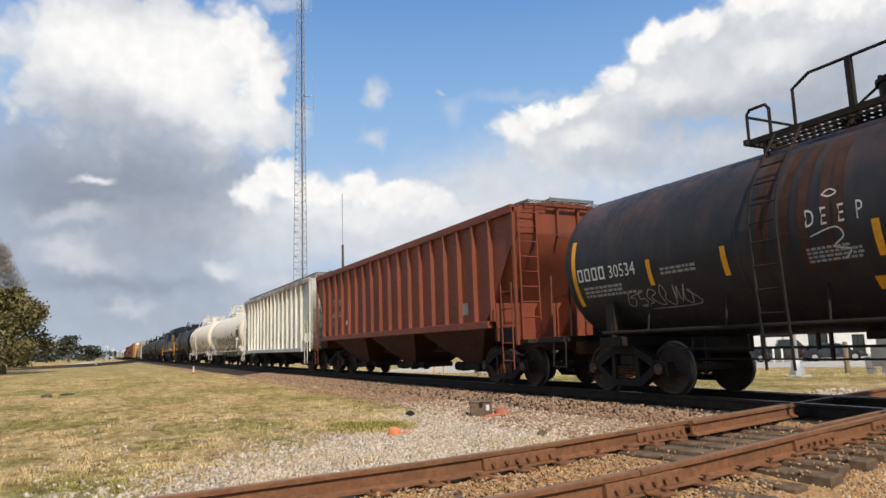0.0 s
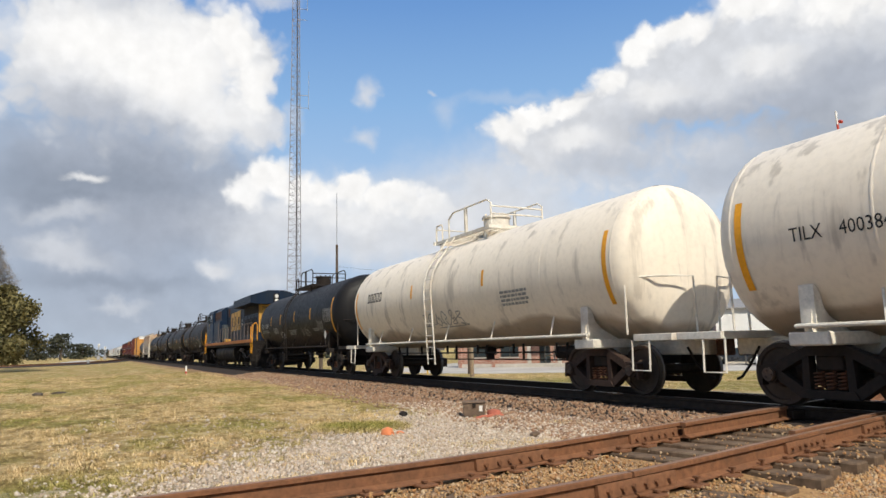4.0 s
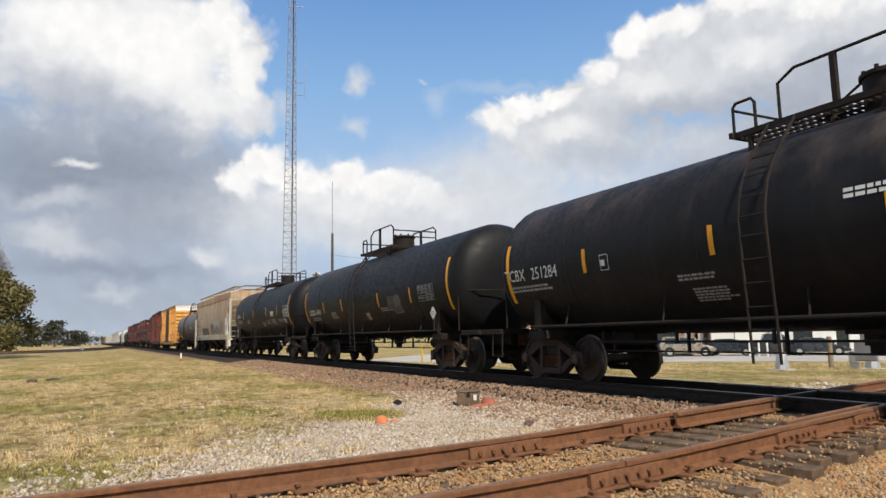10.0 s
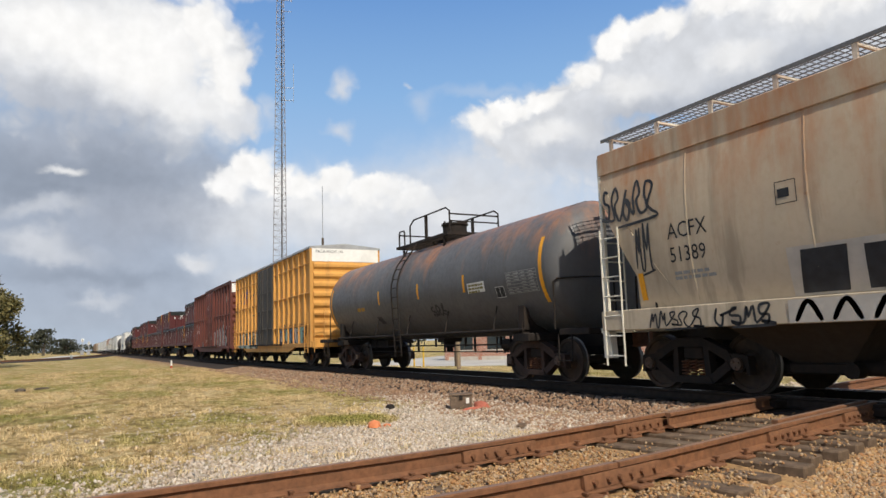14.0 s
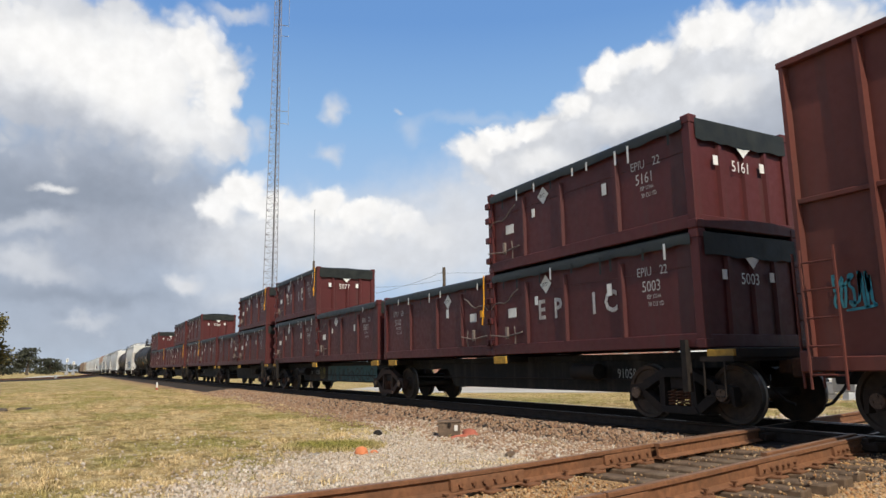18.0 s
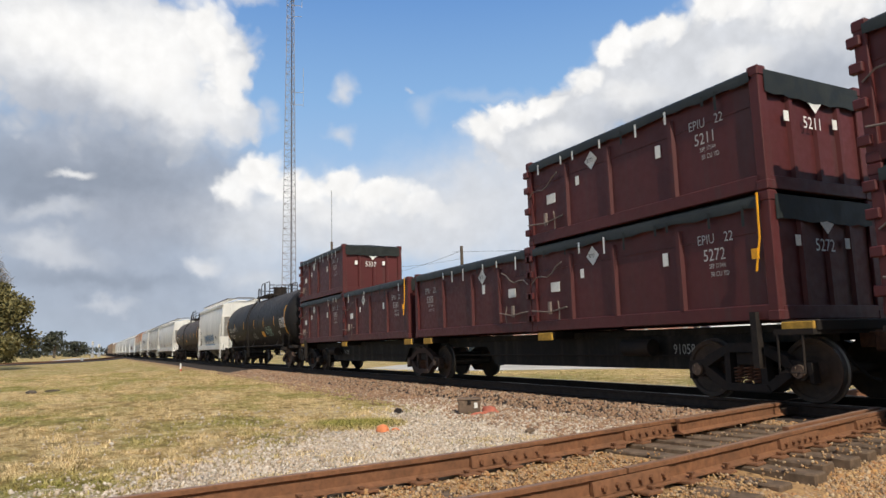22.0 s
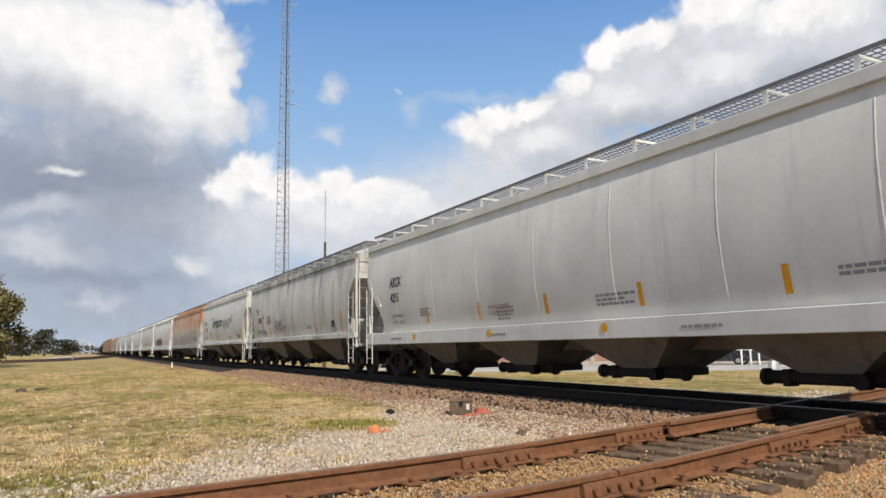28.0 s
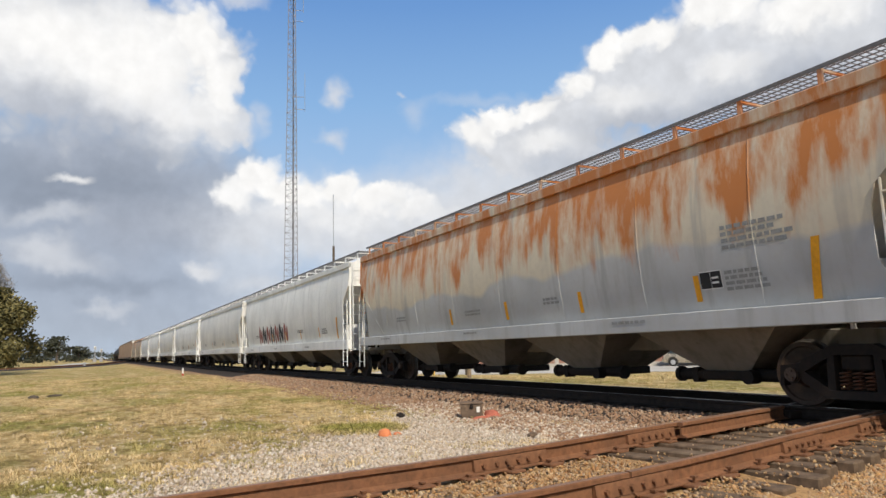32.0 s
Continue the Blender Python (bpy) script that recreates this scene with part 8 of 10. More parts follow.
container_flat(277.4, 303.5, [(a[0], ("5236", "5283"), False), (a[1], ("5100",), False), (a[2], ("5207",), False), (a[3], ("5296", "5304"), True)], 2, FLAT_BLACK)
a = flat_rows(303.5)
container_flat(303.5, 329.5, [(a[0], ("5272", "5211"), False), (a[1], ("5383",), False), (a[2], ("5360",), False), (a[3], ("5188", "5337"), False)], 3, FLAT_BLACK)

K2 = [329.5, 347.7, 360.1, 379.0, 398.9, 416.4, 433.4, 452.9, 473.0, 492.8, 512.8]
car, d = tank_car(K2[0], K2[1], BLACK_TANK, "matt black tank car with an orange notice and scrawls")
d.sh = -0.3
tank_stripes(d, [-4.9, -2.0, 0.92, 3.32, 5.74], 2.15, 0.45)
d.text("owner_mark", "SHPX", -6.6, 2.08, 0.34, WHITE_INK)
d.text("number", "204839", -5.6, 2.08, 0.32, WHITE_INK)
d.text("load_limit", "LD LMT 186 300 LBS 84 500 KGS", -6.6, 1.82, 0.11, WHITE_INK)
d.text("light_weight", "LT WT 76 700 LBS 34 800 KGS", -6.6, 1.66, 0.11, WHITE_INK)
d.text("built_date", "NEW 01-2002", -4.4, 1.72, 0.11, WHITE_INK)
d.text("plate_mark", "PLATE", -4.55, 2.28, 0.09, WHITE_INK)
d.text("plate_mark", "C", -4.42, 2.14, 0.11, WHITE_INK)
d.table(-4.62, 2.08, 0.36, 0.32, 1, 1, WHITE_INK)
d.scrawl(0.2, 1.55, 0.9, 0.3, FADED_INK, 131, 0.025)
d.scrawl(3.5, 1.7, 1.5, 0.42, SPRAY_TEAL, 132, 0.03)
d.quads("warning_panel", [(2.6, 3.2, 1.58, 1.9)], YELLOW, "orange notice")
d.table(6.85, 1.98, 1.1, 0.46, 4, 7, WHITE_INK)
d.table(6.2, 1.58, 0.42, 0.24, 2, 2, WHITE_INK)
lettering("end_number", "204839", 0.2, facing_end(-0.4, -d.S - 0.012, 2.8), WHITE_INK, car)

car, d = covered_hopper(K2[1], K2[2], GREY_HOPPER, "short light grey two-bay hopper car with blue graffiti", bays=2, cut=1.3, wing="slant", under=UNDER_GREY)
d.sh = -0.25
for i in range(6):
    d.stroke([(-2.2 + i * 0.75, 1.6), (-2.0 + i * 0.75, 2.15), (-1.7 + i * 0.75, 1.7), (-1.5 + i * 0.75, 2.1)], 0.16, SPRAY_BLUE)
    d.scrawl(-2.2 + i * 0.75, 1.5, 0.8, 0.65, SPRAY_BLACK, 140 + i, 0.03, 2)
d.quads("paint_drip", [(-2.2, 2.3, 1.36, 1.44)], SPRAY_BLUE)
d.quads("dark_notice", [(3.0, 3.35, 1.75, 2.0)], BLACK_INK)
d.blocks(-4.4, 2.3, 4, 0.24, BLACK_INK)
d.lines(-4.3, 1.9, 0.7, 4, 0.05, FADED_INK)

car, d = tank_car(K2[2], K2[3], BROWN_TANK, "brown grime-covered tank car with yellow stripes", deck_len=3.4)
tank_stripes(d, [-5.0, -2.2, 0.8, 3.6, 6.0], 2.15, 0.45)
d.blocks(-7.3, 2.2, 4, 0.36, WHITE_INK)
d.text("number", "64117", -6.2, 2.2, 0.36, WHITE_INK)
d.text("load_limit", "LD LMT 164000 LB", -7.1, 1.95, 0.13, WHITE_INK)
d.text("light_weight", "LT WT 99000 LB", -7.0, 1.78, 0.13, WHITE_INK)
d.quads("warning_panel", [(0.2, 0.6, 1.8, 2.05)], YELLOW)


def grey_hopper(k0, k1, paint, label, stripes, bays, seed, num="", **more):
    car, d = covered_hopper(k0, k1, paint, label, bays=bays, cut=1.5, **more)
    for u in stripes:
        d.quads("reflector_stripe", [(u, u + 0.11, 1.55, 1.95)], YELLOW)
    d.quads("reflector_stripe", [(d.E - 1.55, d.E - 1.43, 1.45, 2.25, 0.12)], YELLOW)
    if num:
        if num == "518962":
            d.text("owner_mark", "TILX", -d.E + 1.60, 2.72, 0.36, BLACK_INK, "", 0.85, 0.0, 0.010)
        elif num != "4295":
            d.blocks(-d.E + 1.60, 2.72, 4, 0.34, BLACK_INK)
        d.text("number", num, -d.E + 1.9, 2.26, 0.36, BLACK_INK, "", 0.85, 0.0, 0.010)
        if num == "4295":
            d.text("weight_note", "LD LMT 220600 LB", -d.E + 1.86, 1.80, 0.125, BLACK_INK)
            d.text("weight_note", "LT WT   65400 LB", -d.E + 1.92, 1.61, 0.125, BLACK_INK)
        else:
            d.lines(-d.E + 1.82, 1.9, 1.0, 2, 0.06, FADED_INK, seed=seed)
    rnd = random.Random(seed)
    for i in range(4):
        d.lines(-d.E + 3.5 + i * d.E * 0.42 + rnd.uniform(-0.5, 0.5), rnd.uniform(1.75, 2.0), rnd.uniform(0.5, 1.1), rnd.randint(2, 4), 0.05, FADED_INK, seed=seed + i)
    ds = Decals(car, 1.628)
    for i in range(3):
        ds.lines(-d.E + 2.0 + i * d.E * 0.6, more["sill"][1] - 0.07 if "sill" in more else 1.2, 0.9, 1, 0.05, FADED_INK, seed=seed + 9 + i)
    return car, d


car, d = grey_hopper(K2[3], K2[4], GREY_HOPPER, "long light grey four-bay covered hopper car", (-5.14, -2.4, 0.22, 2.88, 5.59), 4, 150, "4295", wing="triangle")
d.text("owner_mark", "ARSX", -7.45, 2.70, 0.40, BLACK_INK, "black owner's mark", 0.82, 0.0, 0.012)
d.text("warning", "DO NOT HAMMER", -1.95, 1.76, 0.125, RED_INK, "faded red stencilled warning")
d.text("warning", "ON SIDE OF CAR", -1.93, 1.62, 0.125, RED_INK, "faded red stencilled warning")
ds = Decals(car, 1.632)
for u in (-5.72, -1.79, 2.1):
    m = Mesh().add([ds.put(u + 0.09 * math.cos(k * math.tau / 16), 1.21 + 0.09 * math.sin(k * math.tau / 16)) for k in range(16)], [tuple(range(16))])
    part("round_notice", m, YELLOW, car, "round yellow notice", 0)
car, d = grey_hopper(K2[4], K2[5], DIRTY_HOPPER, "soot-streaked grey covered hopper car with black tags", (-6.6, -3.78, -0.93, 3.5), 3, 160, "518962", low=1.44, sill=(1.27, 1.45))
d.lines(-4.3, 2.55, 0.9, 5, 0.055, RED_INK, seed=161, label="rows of faded red stencilling")
d.scrawl(-2.75, 1.85, 1.3, 0.4, SPRAY_BLACK, 162, 0.03, 5)
d.scrawl(-5.6, 1.6, 0.9, 0.3, FADED_INK, 163, 0.02, 4)
d.table(-5.1, 2.4, 0.25, 0.25, 1, 1, BLACK_INK)
d.quads("dark_notice", [(5.6, 5.95, 1.7, 1.95)], BLACK_INK)
car, d = grey_hopper(K2[5], K2[6], GREY_HOPPER, "light grey hopper car with a long sprayed scrawl", (-3.69, -0.81, 1.96, 5.2), 3, 170, "518764", low=1.44, sill=(1.27, 1.45))
d.sh = -0.2
d.text("sprayed_word", "Vegano", -3.35, 2.45, 0.95, SPRAY_BLACK, "black sprayed word", 1.4, 0.2, 0.035)
d.stroke([(0.5, 2.55), (0.8, 2.85), (1.1, 2.5), (1.4, 2.82), (1.7, 2.5), (2.05, 2.82), (2.4, 2.5), (2.8, 2.85), (3.15, 2.5), (3.55, 2.9), (3.9, 2.6), (4.15, 3.0), (4.0, 3.1)], 0.11, SPRAY_BLACK)
d.text("sprayed_phrase", "MEAT IS", 1.2, 2.28, 0.26, SPRAY_BLACK, "thin black sprayed words", 0.8)
d.text("sprayed_phrase", "MURDER!", 2.3, 2.30, 0.28, SPRAY_BLACK, "thin black sprayed words", 0.8)
d.lines(-3.9, 2.2, 0.6, 3, 0.05, RED_INK, seed=171)
d.quads("dark_notice", [(5.7, 6.0, 1.6, 1.85)], BLACK_INK)
car, d = grey_hopper(K2[6], K2[7], RUSTY_HOPPER, "grey hopper car with orange rust running from its eaves", (-2.53, 0.16, 2.81, 5.67), 4, 180, "", low=1.39, sill=(1.12, 1.40))
d.quads("dark_notice", [(5.8, 6.2, 1.72, 1.98)], BLACK_INK)
d.table(5.8, 1.72, 0.4, 0.26, 2, 1, WHITE_INK, "notice_rule")
d.lines(6.3, 2.62, 1.2, 4, 0.06, FADED_INK, seed=181)
car, d = grey_hopper(K2[7], K2[8], WHITE_HOPPER, "white hopper car with dark red and black graffiti", (-2.5, 0.2, 2.8, 5.6), 4, 190)
for i in range(7):
    d.stroke([(-5.5 + i * 0.9, 1.45), (-5.3 + i * 0.9, 2.3), (-5.0 + i * 0.9, 1.6), (-4.8 + i * 0.9, 2.2)], 0.25, SPRAY_BLACK if i % 2 else RED_INK)
WHITE_REST = [K2[8], K2[9], K2[10], 532.5, 552.3, 572.0]
for i in range(5):
    grey_hopper(WHITE_REST[i], WHITE_REST[i + 1], WHITE_HOPPER if i % 2 else GREY_HOPPER, "white covered hopper car far back in the train", (-2.5, 2.8), 4, 200 + i)
grey_hopper(572.0, 589.5, TAN_HOPPER, "tan covered hopper car far back in the train", (-2.5, 2.8), 3, 210)
grey_hopper(589.5, 606.5, TAN_HOPPER, "tan covered hopper car far back in the train", (-2.5, 2.8), 3, 211)
for i in range(5):
    boxcar(606.5 + i * 17, 623.5 + i * 17, FADED_BOX, "faded grey-brown boxcar far back in the train", ROOF_GALV, None, (3.0,), 12)
for i in range(4):
    tank_car(691.5 + i * 17, 708.5 + i * 17, BLACK_TANK, "black tank car far back in the train")

# ---- the place: mast, poles, gate, buildings, trees, litter ----
GALV = plain("galvanised_mast_steel", (0.36, 0.36, 0.37), 0.5, 0.4, 0.15, 4, 0.05, (0.28, 0.2, 0.16), 0.3)
MAST_STEEL = plain("dull_mast_steel", (0.25, 0.24, 0.26), 0.7, 0.0, 0.15, 4, 0.05, (0.13, 0.10, 0.10), 0.3)
ALU = plain("bright_aluminium", (0.46, 0.47, 0.48), 0.4, 0.5, 0.1, 8, 0.05, (0.4, 0.38, 0.35), 0.3)
POLE_WOOD = plain("grey_pole_timber", (0.10, 0.078, 0.062), 0.9, 0.0, 0.3, 9, 0.4, (0.05, 0.04, 0.03), 0.4)
POST_WOOD = plain("weathered_post_timber", (0.24, 0.18, 0.12), 0.9, 0.0, 0.3, 12, 0.4)
SAFETY_RED = plain("red_reflective_sheet", (0.55, 0.06, 0.035), 0.45, 0.0, 0.1, 10, 0.0)
SAFETY_WHITE = plain("white_reflective_sheet", (0.76, 0.75, 0.72), 0.45, 0.0, 0.06, 10, 0.0)
GUARD_YELLOW = plain("yellow_post_paint", (0.62, 0.40, 0.05), 0.5, 0.0, 0.15, 8, 0.05)
BLACK_PLASTIC = plain("black_rubber", (0.02, 0.02, 0.02), 0.7, 0.0, 0.2, 20, 0.1)
CONCRETE = plain("pale_concrete", (0.47, 0.44, 0.39), 0.9, 0.0, 0.14, 3, 0.2, (0.30, 0.27, 0.22), 0.4)
WIRE = plain("black_cable", (0.025, 0.025, 0.027), 0.7, 0.0, 0.1, 10, 0.0)


def along(a, b, r, seg=6):
    return Mesh().tube([a, b], r, seg)


def lattice_mast(x, y):
    mast = thing("radio_mast", pose(x, y, GROUND_Z), "tall grey steel lattice radio mast with whip aerials", "mast")
    top, n = 108.0, 80

    def leg(k, z):
        r = (1.70 - 0.90 * min(1.0, z / 77.0)) * 1.12
        a = math.radians(62 + 120 * k)
        return Vector((math.cos(a) * r, math.sin(a) * r, z))

    for k in range(3):
        part("leg", Mesh().tube([leg(k, top * i / 8) for i in range(9)], 0.075, 6), MAST_STEEL, mast)
    dz = top / n
    for i in range(n):
        m = Mesh()
        for k in range(3):
            a, b = leg(k, i * dz), leg((k + 1) % 3, i * dz)
            c, e = leg(k, (i + 1) * dz), leg((k + 1) % 3, (i + 1) * dz)
            m.tube([a, b], 0.036, 4).tube([a, e] if (i + k) % 2 else [b, c], 0.032, 4)
        part("lattice_panel", m, MAST_STEEL, mast)
    part("feed_line", along((0.25, 0.2, 0), (0.15, 0.1, top), 0.09, 5), BLACK_PLASTIC, mast, "black feed cable")
    right = Vector((0.968, -0.252, 0))
    for z, reach, up in ((55.0, 2.75, 8.6), (57.9, 2.6, 0.0), (78.5, 2.4, 7.0), (75.9, 2.4, 0.0)):
        a = Vector((0, 0, z))
        e = a + right * reach
        part("arm", along(a, e, 0.07, 5), GALV, mast)
        if up:
            part("whip_aerial", along(e + Vector((0, 0, -0.4)), e + Vector((0, 0, up)), 0.05, 5), ALU, mast, "white whip aerial")
    return mast


lattice_mast(37.7, 145.0)


def utility_pole(x, y, h, label, arm_z, arm, whip=0.0, lean=0.0):
    p = thing("utility_pole", pose(x, y, lie(x, y) - 0.05), label, "utility pole", "utility poles")
    part("pole", Mesh().loft([[(lean * z + math.cos(k * math.tau / 10) * (0.17 - 0.006 * z), math.sin(k * math.tau / 10) * (0.17 - 0.006 * z), z) for k in range(10)] for z in (0, h * 0.5, h)]), POLE_WOOD, p)
    if whip:
        part("whip_aerial", along((0, 0, h - 0.2), (0, 0, h + whip), 0.035, 5), ALU, p, "thin pale whip aerial")
    if arm:
        (x0, y0), (x1, y1) = arm
        part("crossarm", Mesh().tube([(x0, y0, arm_z), (x1, y1, arm_z)], 0.07, 4), POLE_WOOD, p)
        for f in (0.04, 0.3, 0.7, 0.96):
            part("insulator", Mesh().disc((x0 + (x1 - x0) * f, y0 + (y1 - y0) * f, arm_z + 0.14), (0, 0, 1), 0.05, 0.16, 8, 0.035), SAFETY_WHITE, p, "pale porcelain insulator")
    return p


utility_pole(18.5, 57.0, 11.0, "wooden utility pole with a tall thin aerial", 6.9, ((-1.3, 0.35), (0.75, -0.2)), 4.6)
utility_pole(16.95, 56.6, 7.3, "short wooden utility pole carrying wires", 7.1, ((-0.3, 0.1), (0.3, -0.1)))
utility_pole(24.6, 44.6, 9.4, "wooden utility pole beside the brick building", 8.7, None)
wires = [((17.3, 57.3, 6.75), (-40, 72, 7.2)), ((19.2, 56.8, 6.75), (24.6, 44.6, 7.9)), ((23.9, 44.9, 7.8), (62, 26, 9.5)), ((25.3, 44.2, 7.8), (64, 25, 9.4)), ((18.5, 57.0, 8.2), (24.6, 44.6, 7.3))]
for a, b in wires[1:]:
    a, b = Vector(a), Vector(b)
    tagged(part("cable", Mesh().tube([a.lerp(b, i / 10) - Vector((0, 0, 0.5 * 4 * (i / 10) * (1 - i / 10))) for i in range(11)], 0.011, 4), WIRE), "thin black overhead cable between utility poles", "cable", "overhead cables")


def crossing_mast(x, y, h, label):
    p = thing("crossing_mast", pose(x, y, lie(x, y)), label, "crossing signal", "level crossing signals")
    part("footing", Mesh().box(-0.3, 0.3, -0.3, 0.3, -0.1, 0.05, 0.02), CONCRETE, p, "square concrete footing")
    part("flared_base", Mesh().loft([[(sx * w, sy * w, z) for sx, sy in ((-1, -0.4), (-0.4, -1), (0.4, -1), (1, -0.4), (1, 0.4), (0.4, 1), (-0.4, 1), (-1, 0.4))] for w, z in ((0.23, 0.04), (0.22, 0.10), (0.15, 0.55), (0.12, 0.6))]), ALU, p, "flared cast aluminium base")
    part("pole", along((0, 0, 0.55), (0, 0, h), 0.063, 10), ALU, p)
    return p


g1 = crossing_mast(21.1, 15.8, 5.2, "silver level crossing mast on a flared base")
g2 = crossing_mast(24.2, 14.6, 4.6, "silver crossing mast with raised striped gate arm")
part("gate_mechanism", Mesh().box(-0.22, 0.22, -0.25, 0.25, 0.95, 1.5, 0.05), ALU, g2, "silver gate motor housing")
part("counterweight", Mesh().box(-0.5, -0.42, -0.5, 0.3, 0.3, 1.0, 0.03), GALV, g2)
arm = part("gate_arm", along((-0.45, 0, 1.2), (-0.30, 0.12, 2.6), 0.05, 6), ALU, g2)
for i in range(14):
    z0, z1 = 2.6 + i * 0.5, 3.1 + i * 0.5
    f = lambda z: (-0.30 - (z - 2.6) * 0.012, 0.12 + (z - 2.6) * 0.03)
    (a0, b0), (a1, b1) = f(z0), f(z1)
    w = 0.075 - i * 0.0025
    part("arm_band", Mesh().hexa([(a0 - w, b0 - 0.02, z0), (a0 + w, b0 - 0.02, z0), (a0 + w, b0 + 0.02, z0), (a0 - w, b0 + 0.02, z0), (a1 - w, b1 - 0.02, z1), (a1 + w, b1 - 0.02, z1), (a1 + w, b1 + 0.02, z1), (a1 - w, b1 + 0.02, z1)]), (SAFETY_RED, SAFETY_WHITE)[i % 2], arm, ("red", "white")[i % 2] + " reflective band")
for z in (5.6, 7.4, 9.2):
    a0, b0 = f(z)
    part("arm_lamp", Mesh().disc((a0 + 0.1, b0 - 0.06, z), (1, 0, 0), 0.06, 0.14, 10), SAFETY_RED, arm, "small red arm lamp")
cab = thing("signal_cabinet", pose(25.9, 16.3, lie(25.9, 16.3), 0, 0, 18), "pale metal trackside signal cabinet on legs", "cabinet")
part("case", Mesh().box(-0.17, 0.17, -0.15, 0.15, 0.2, 0.62, 0.03), GALV, cab)
part("lid", Mesh().box(-0.19, 0.19, -0.17, 0.17, 0.62, 0.66, 0.02), GALV, cab)
for s in (-1, 1):
    part("leg", Mesh().box(s * 0.13 - 0.025, s * 0.13 + 0.025, -0.12, 0.12, -0.05, 0.2), GALV, cab)


# pavement and buildings
def pavement_material():
    m, n, l, s = nodes_of("bleached_concrete_pavement")
    co = n.new("ShaderNodeTexCoord").outputs["Object"]
    a, b, c = noise_node(n, l, co, 0.35, 4), noise_node(n, l, co, 7, 6, 0.7), noise_node(n, l, co, 60, 3)
    col = mix_node(n, l, ramp_node(n, l, a, 0.35, 0.65), (0.40, 0.375, 0.335), (0.52, 0.49, 0.44))
    col = mix_node(n, l, ramp_node(n, l, b, 0.4, 0.75, 0, 0.45), col, (0.27, 0.245, 0.21))
    l.new(col, s.inputs["Base Color"])
    s.inputs["Roughness"].default_value = 0.92
    bump_node(n, l, c, 0.3, 0.004, s)
    return m


PAVE = pavement_material()
LOW = GROUND_Z - 0.9
ux, uy = 0.692, -0.722
m = Mesh()
for i in range(22):
    for j in range(8):
        a, b, c, e = 4.0 * i + 0.012, 4.0 * i + 3.988, 4.2 * j + 0.012, 4.2 * j + 4.188
        pts = [(18.0 + ux * p - uy * q, 57.9 + uy * p + ux * q) for p, q in ((a, c), (b, c), (b, e), (a, e))]
        m.hexa([(x, y, LOW - 0.3) for x, y in pts] + [(x, y, LOW + 0.05) for x, y in pts])
tagged(part("pavement", m, PAVE), "pale jointed concrete pavement before the buildings", "pavement", "", "structure")


def brick_material():
    m, n, l, s = nodes_of("red_brown_brick")
    co = n.new("ShaderNodeTexCoord").outputs["Object"]
    mp = n.new("ShaderNodeMapping")
    mp.inputs["Rotation"].default_value = (math.pi / 2, 0, 0)
    l.new(co, mp.inputs["Vector"])
    t = n.new("ShaderNodeTexBrick")
    t.inputs["Scale"].default_value = 1.0
    t.inputs["Brick Width"].default_value, t.inputs["Row Height"].default_value, t.inputs["Mortar Size"].default_value = 0.205, 0.067, 0.006
    t.inputs["Color1"].default_value, t.inputs["Color2"].default_value, t.inputs["Mortar"].default_value = (0.30, 0.12, 0.08, 1), (0.40, 0.20, 0.14, 1), (0.42, 0.37, 0.31, 1)
    l.new(mp.outputs[0], t.inputs["Vector"])
    w = noise_node(n, l, co, 1.1, 5)
    l.new(mix_node(n, l, ramp_node(n, l, w, 0.45, 0.75, 0, 0.35), t.outputs["Color"], (0.20, 0.12, 0.09)), s.inputs["Base Color"])
    s.inputs["Roughness"].default_value = 0.9
    bump_node(n, l, t.outputs["Fac"], 0.3, 0.008, s)
    return m


BRICK = brick_material()
SIDING = plain("white_metal_siding", (0.74, 0.74, 0.72), 0.5, 0.0, 0.05, 2, 0.05, (0.5, 0.47, 0.42), 0.3)
ROOFING = plain("weathered_roof_sheet", (0.28, 0.27, 0.26), 0.6, 0.1, 0.15, 3, 0.1)
FRAME_DARK = plain("dark_bronze_window_frame", (0.04, 0.035, 0.03), 0.45, 0.2, 0.15, 12, 0.0)


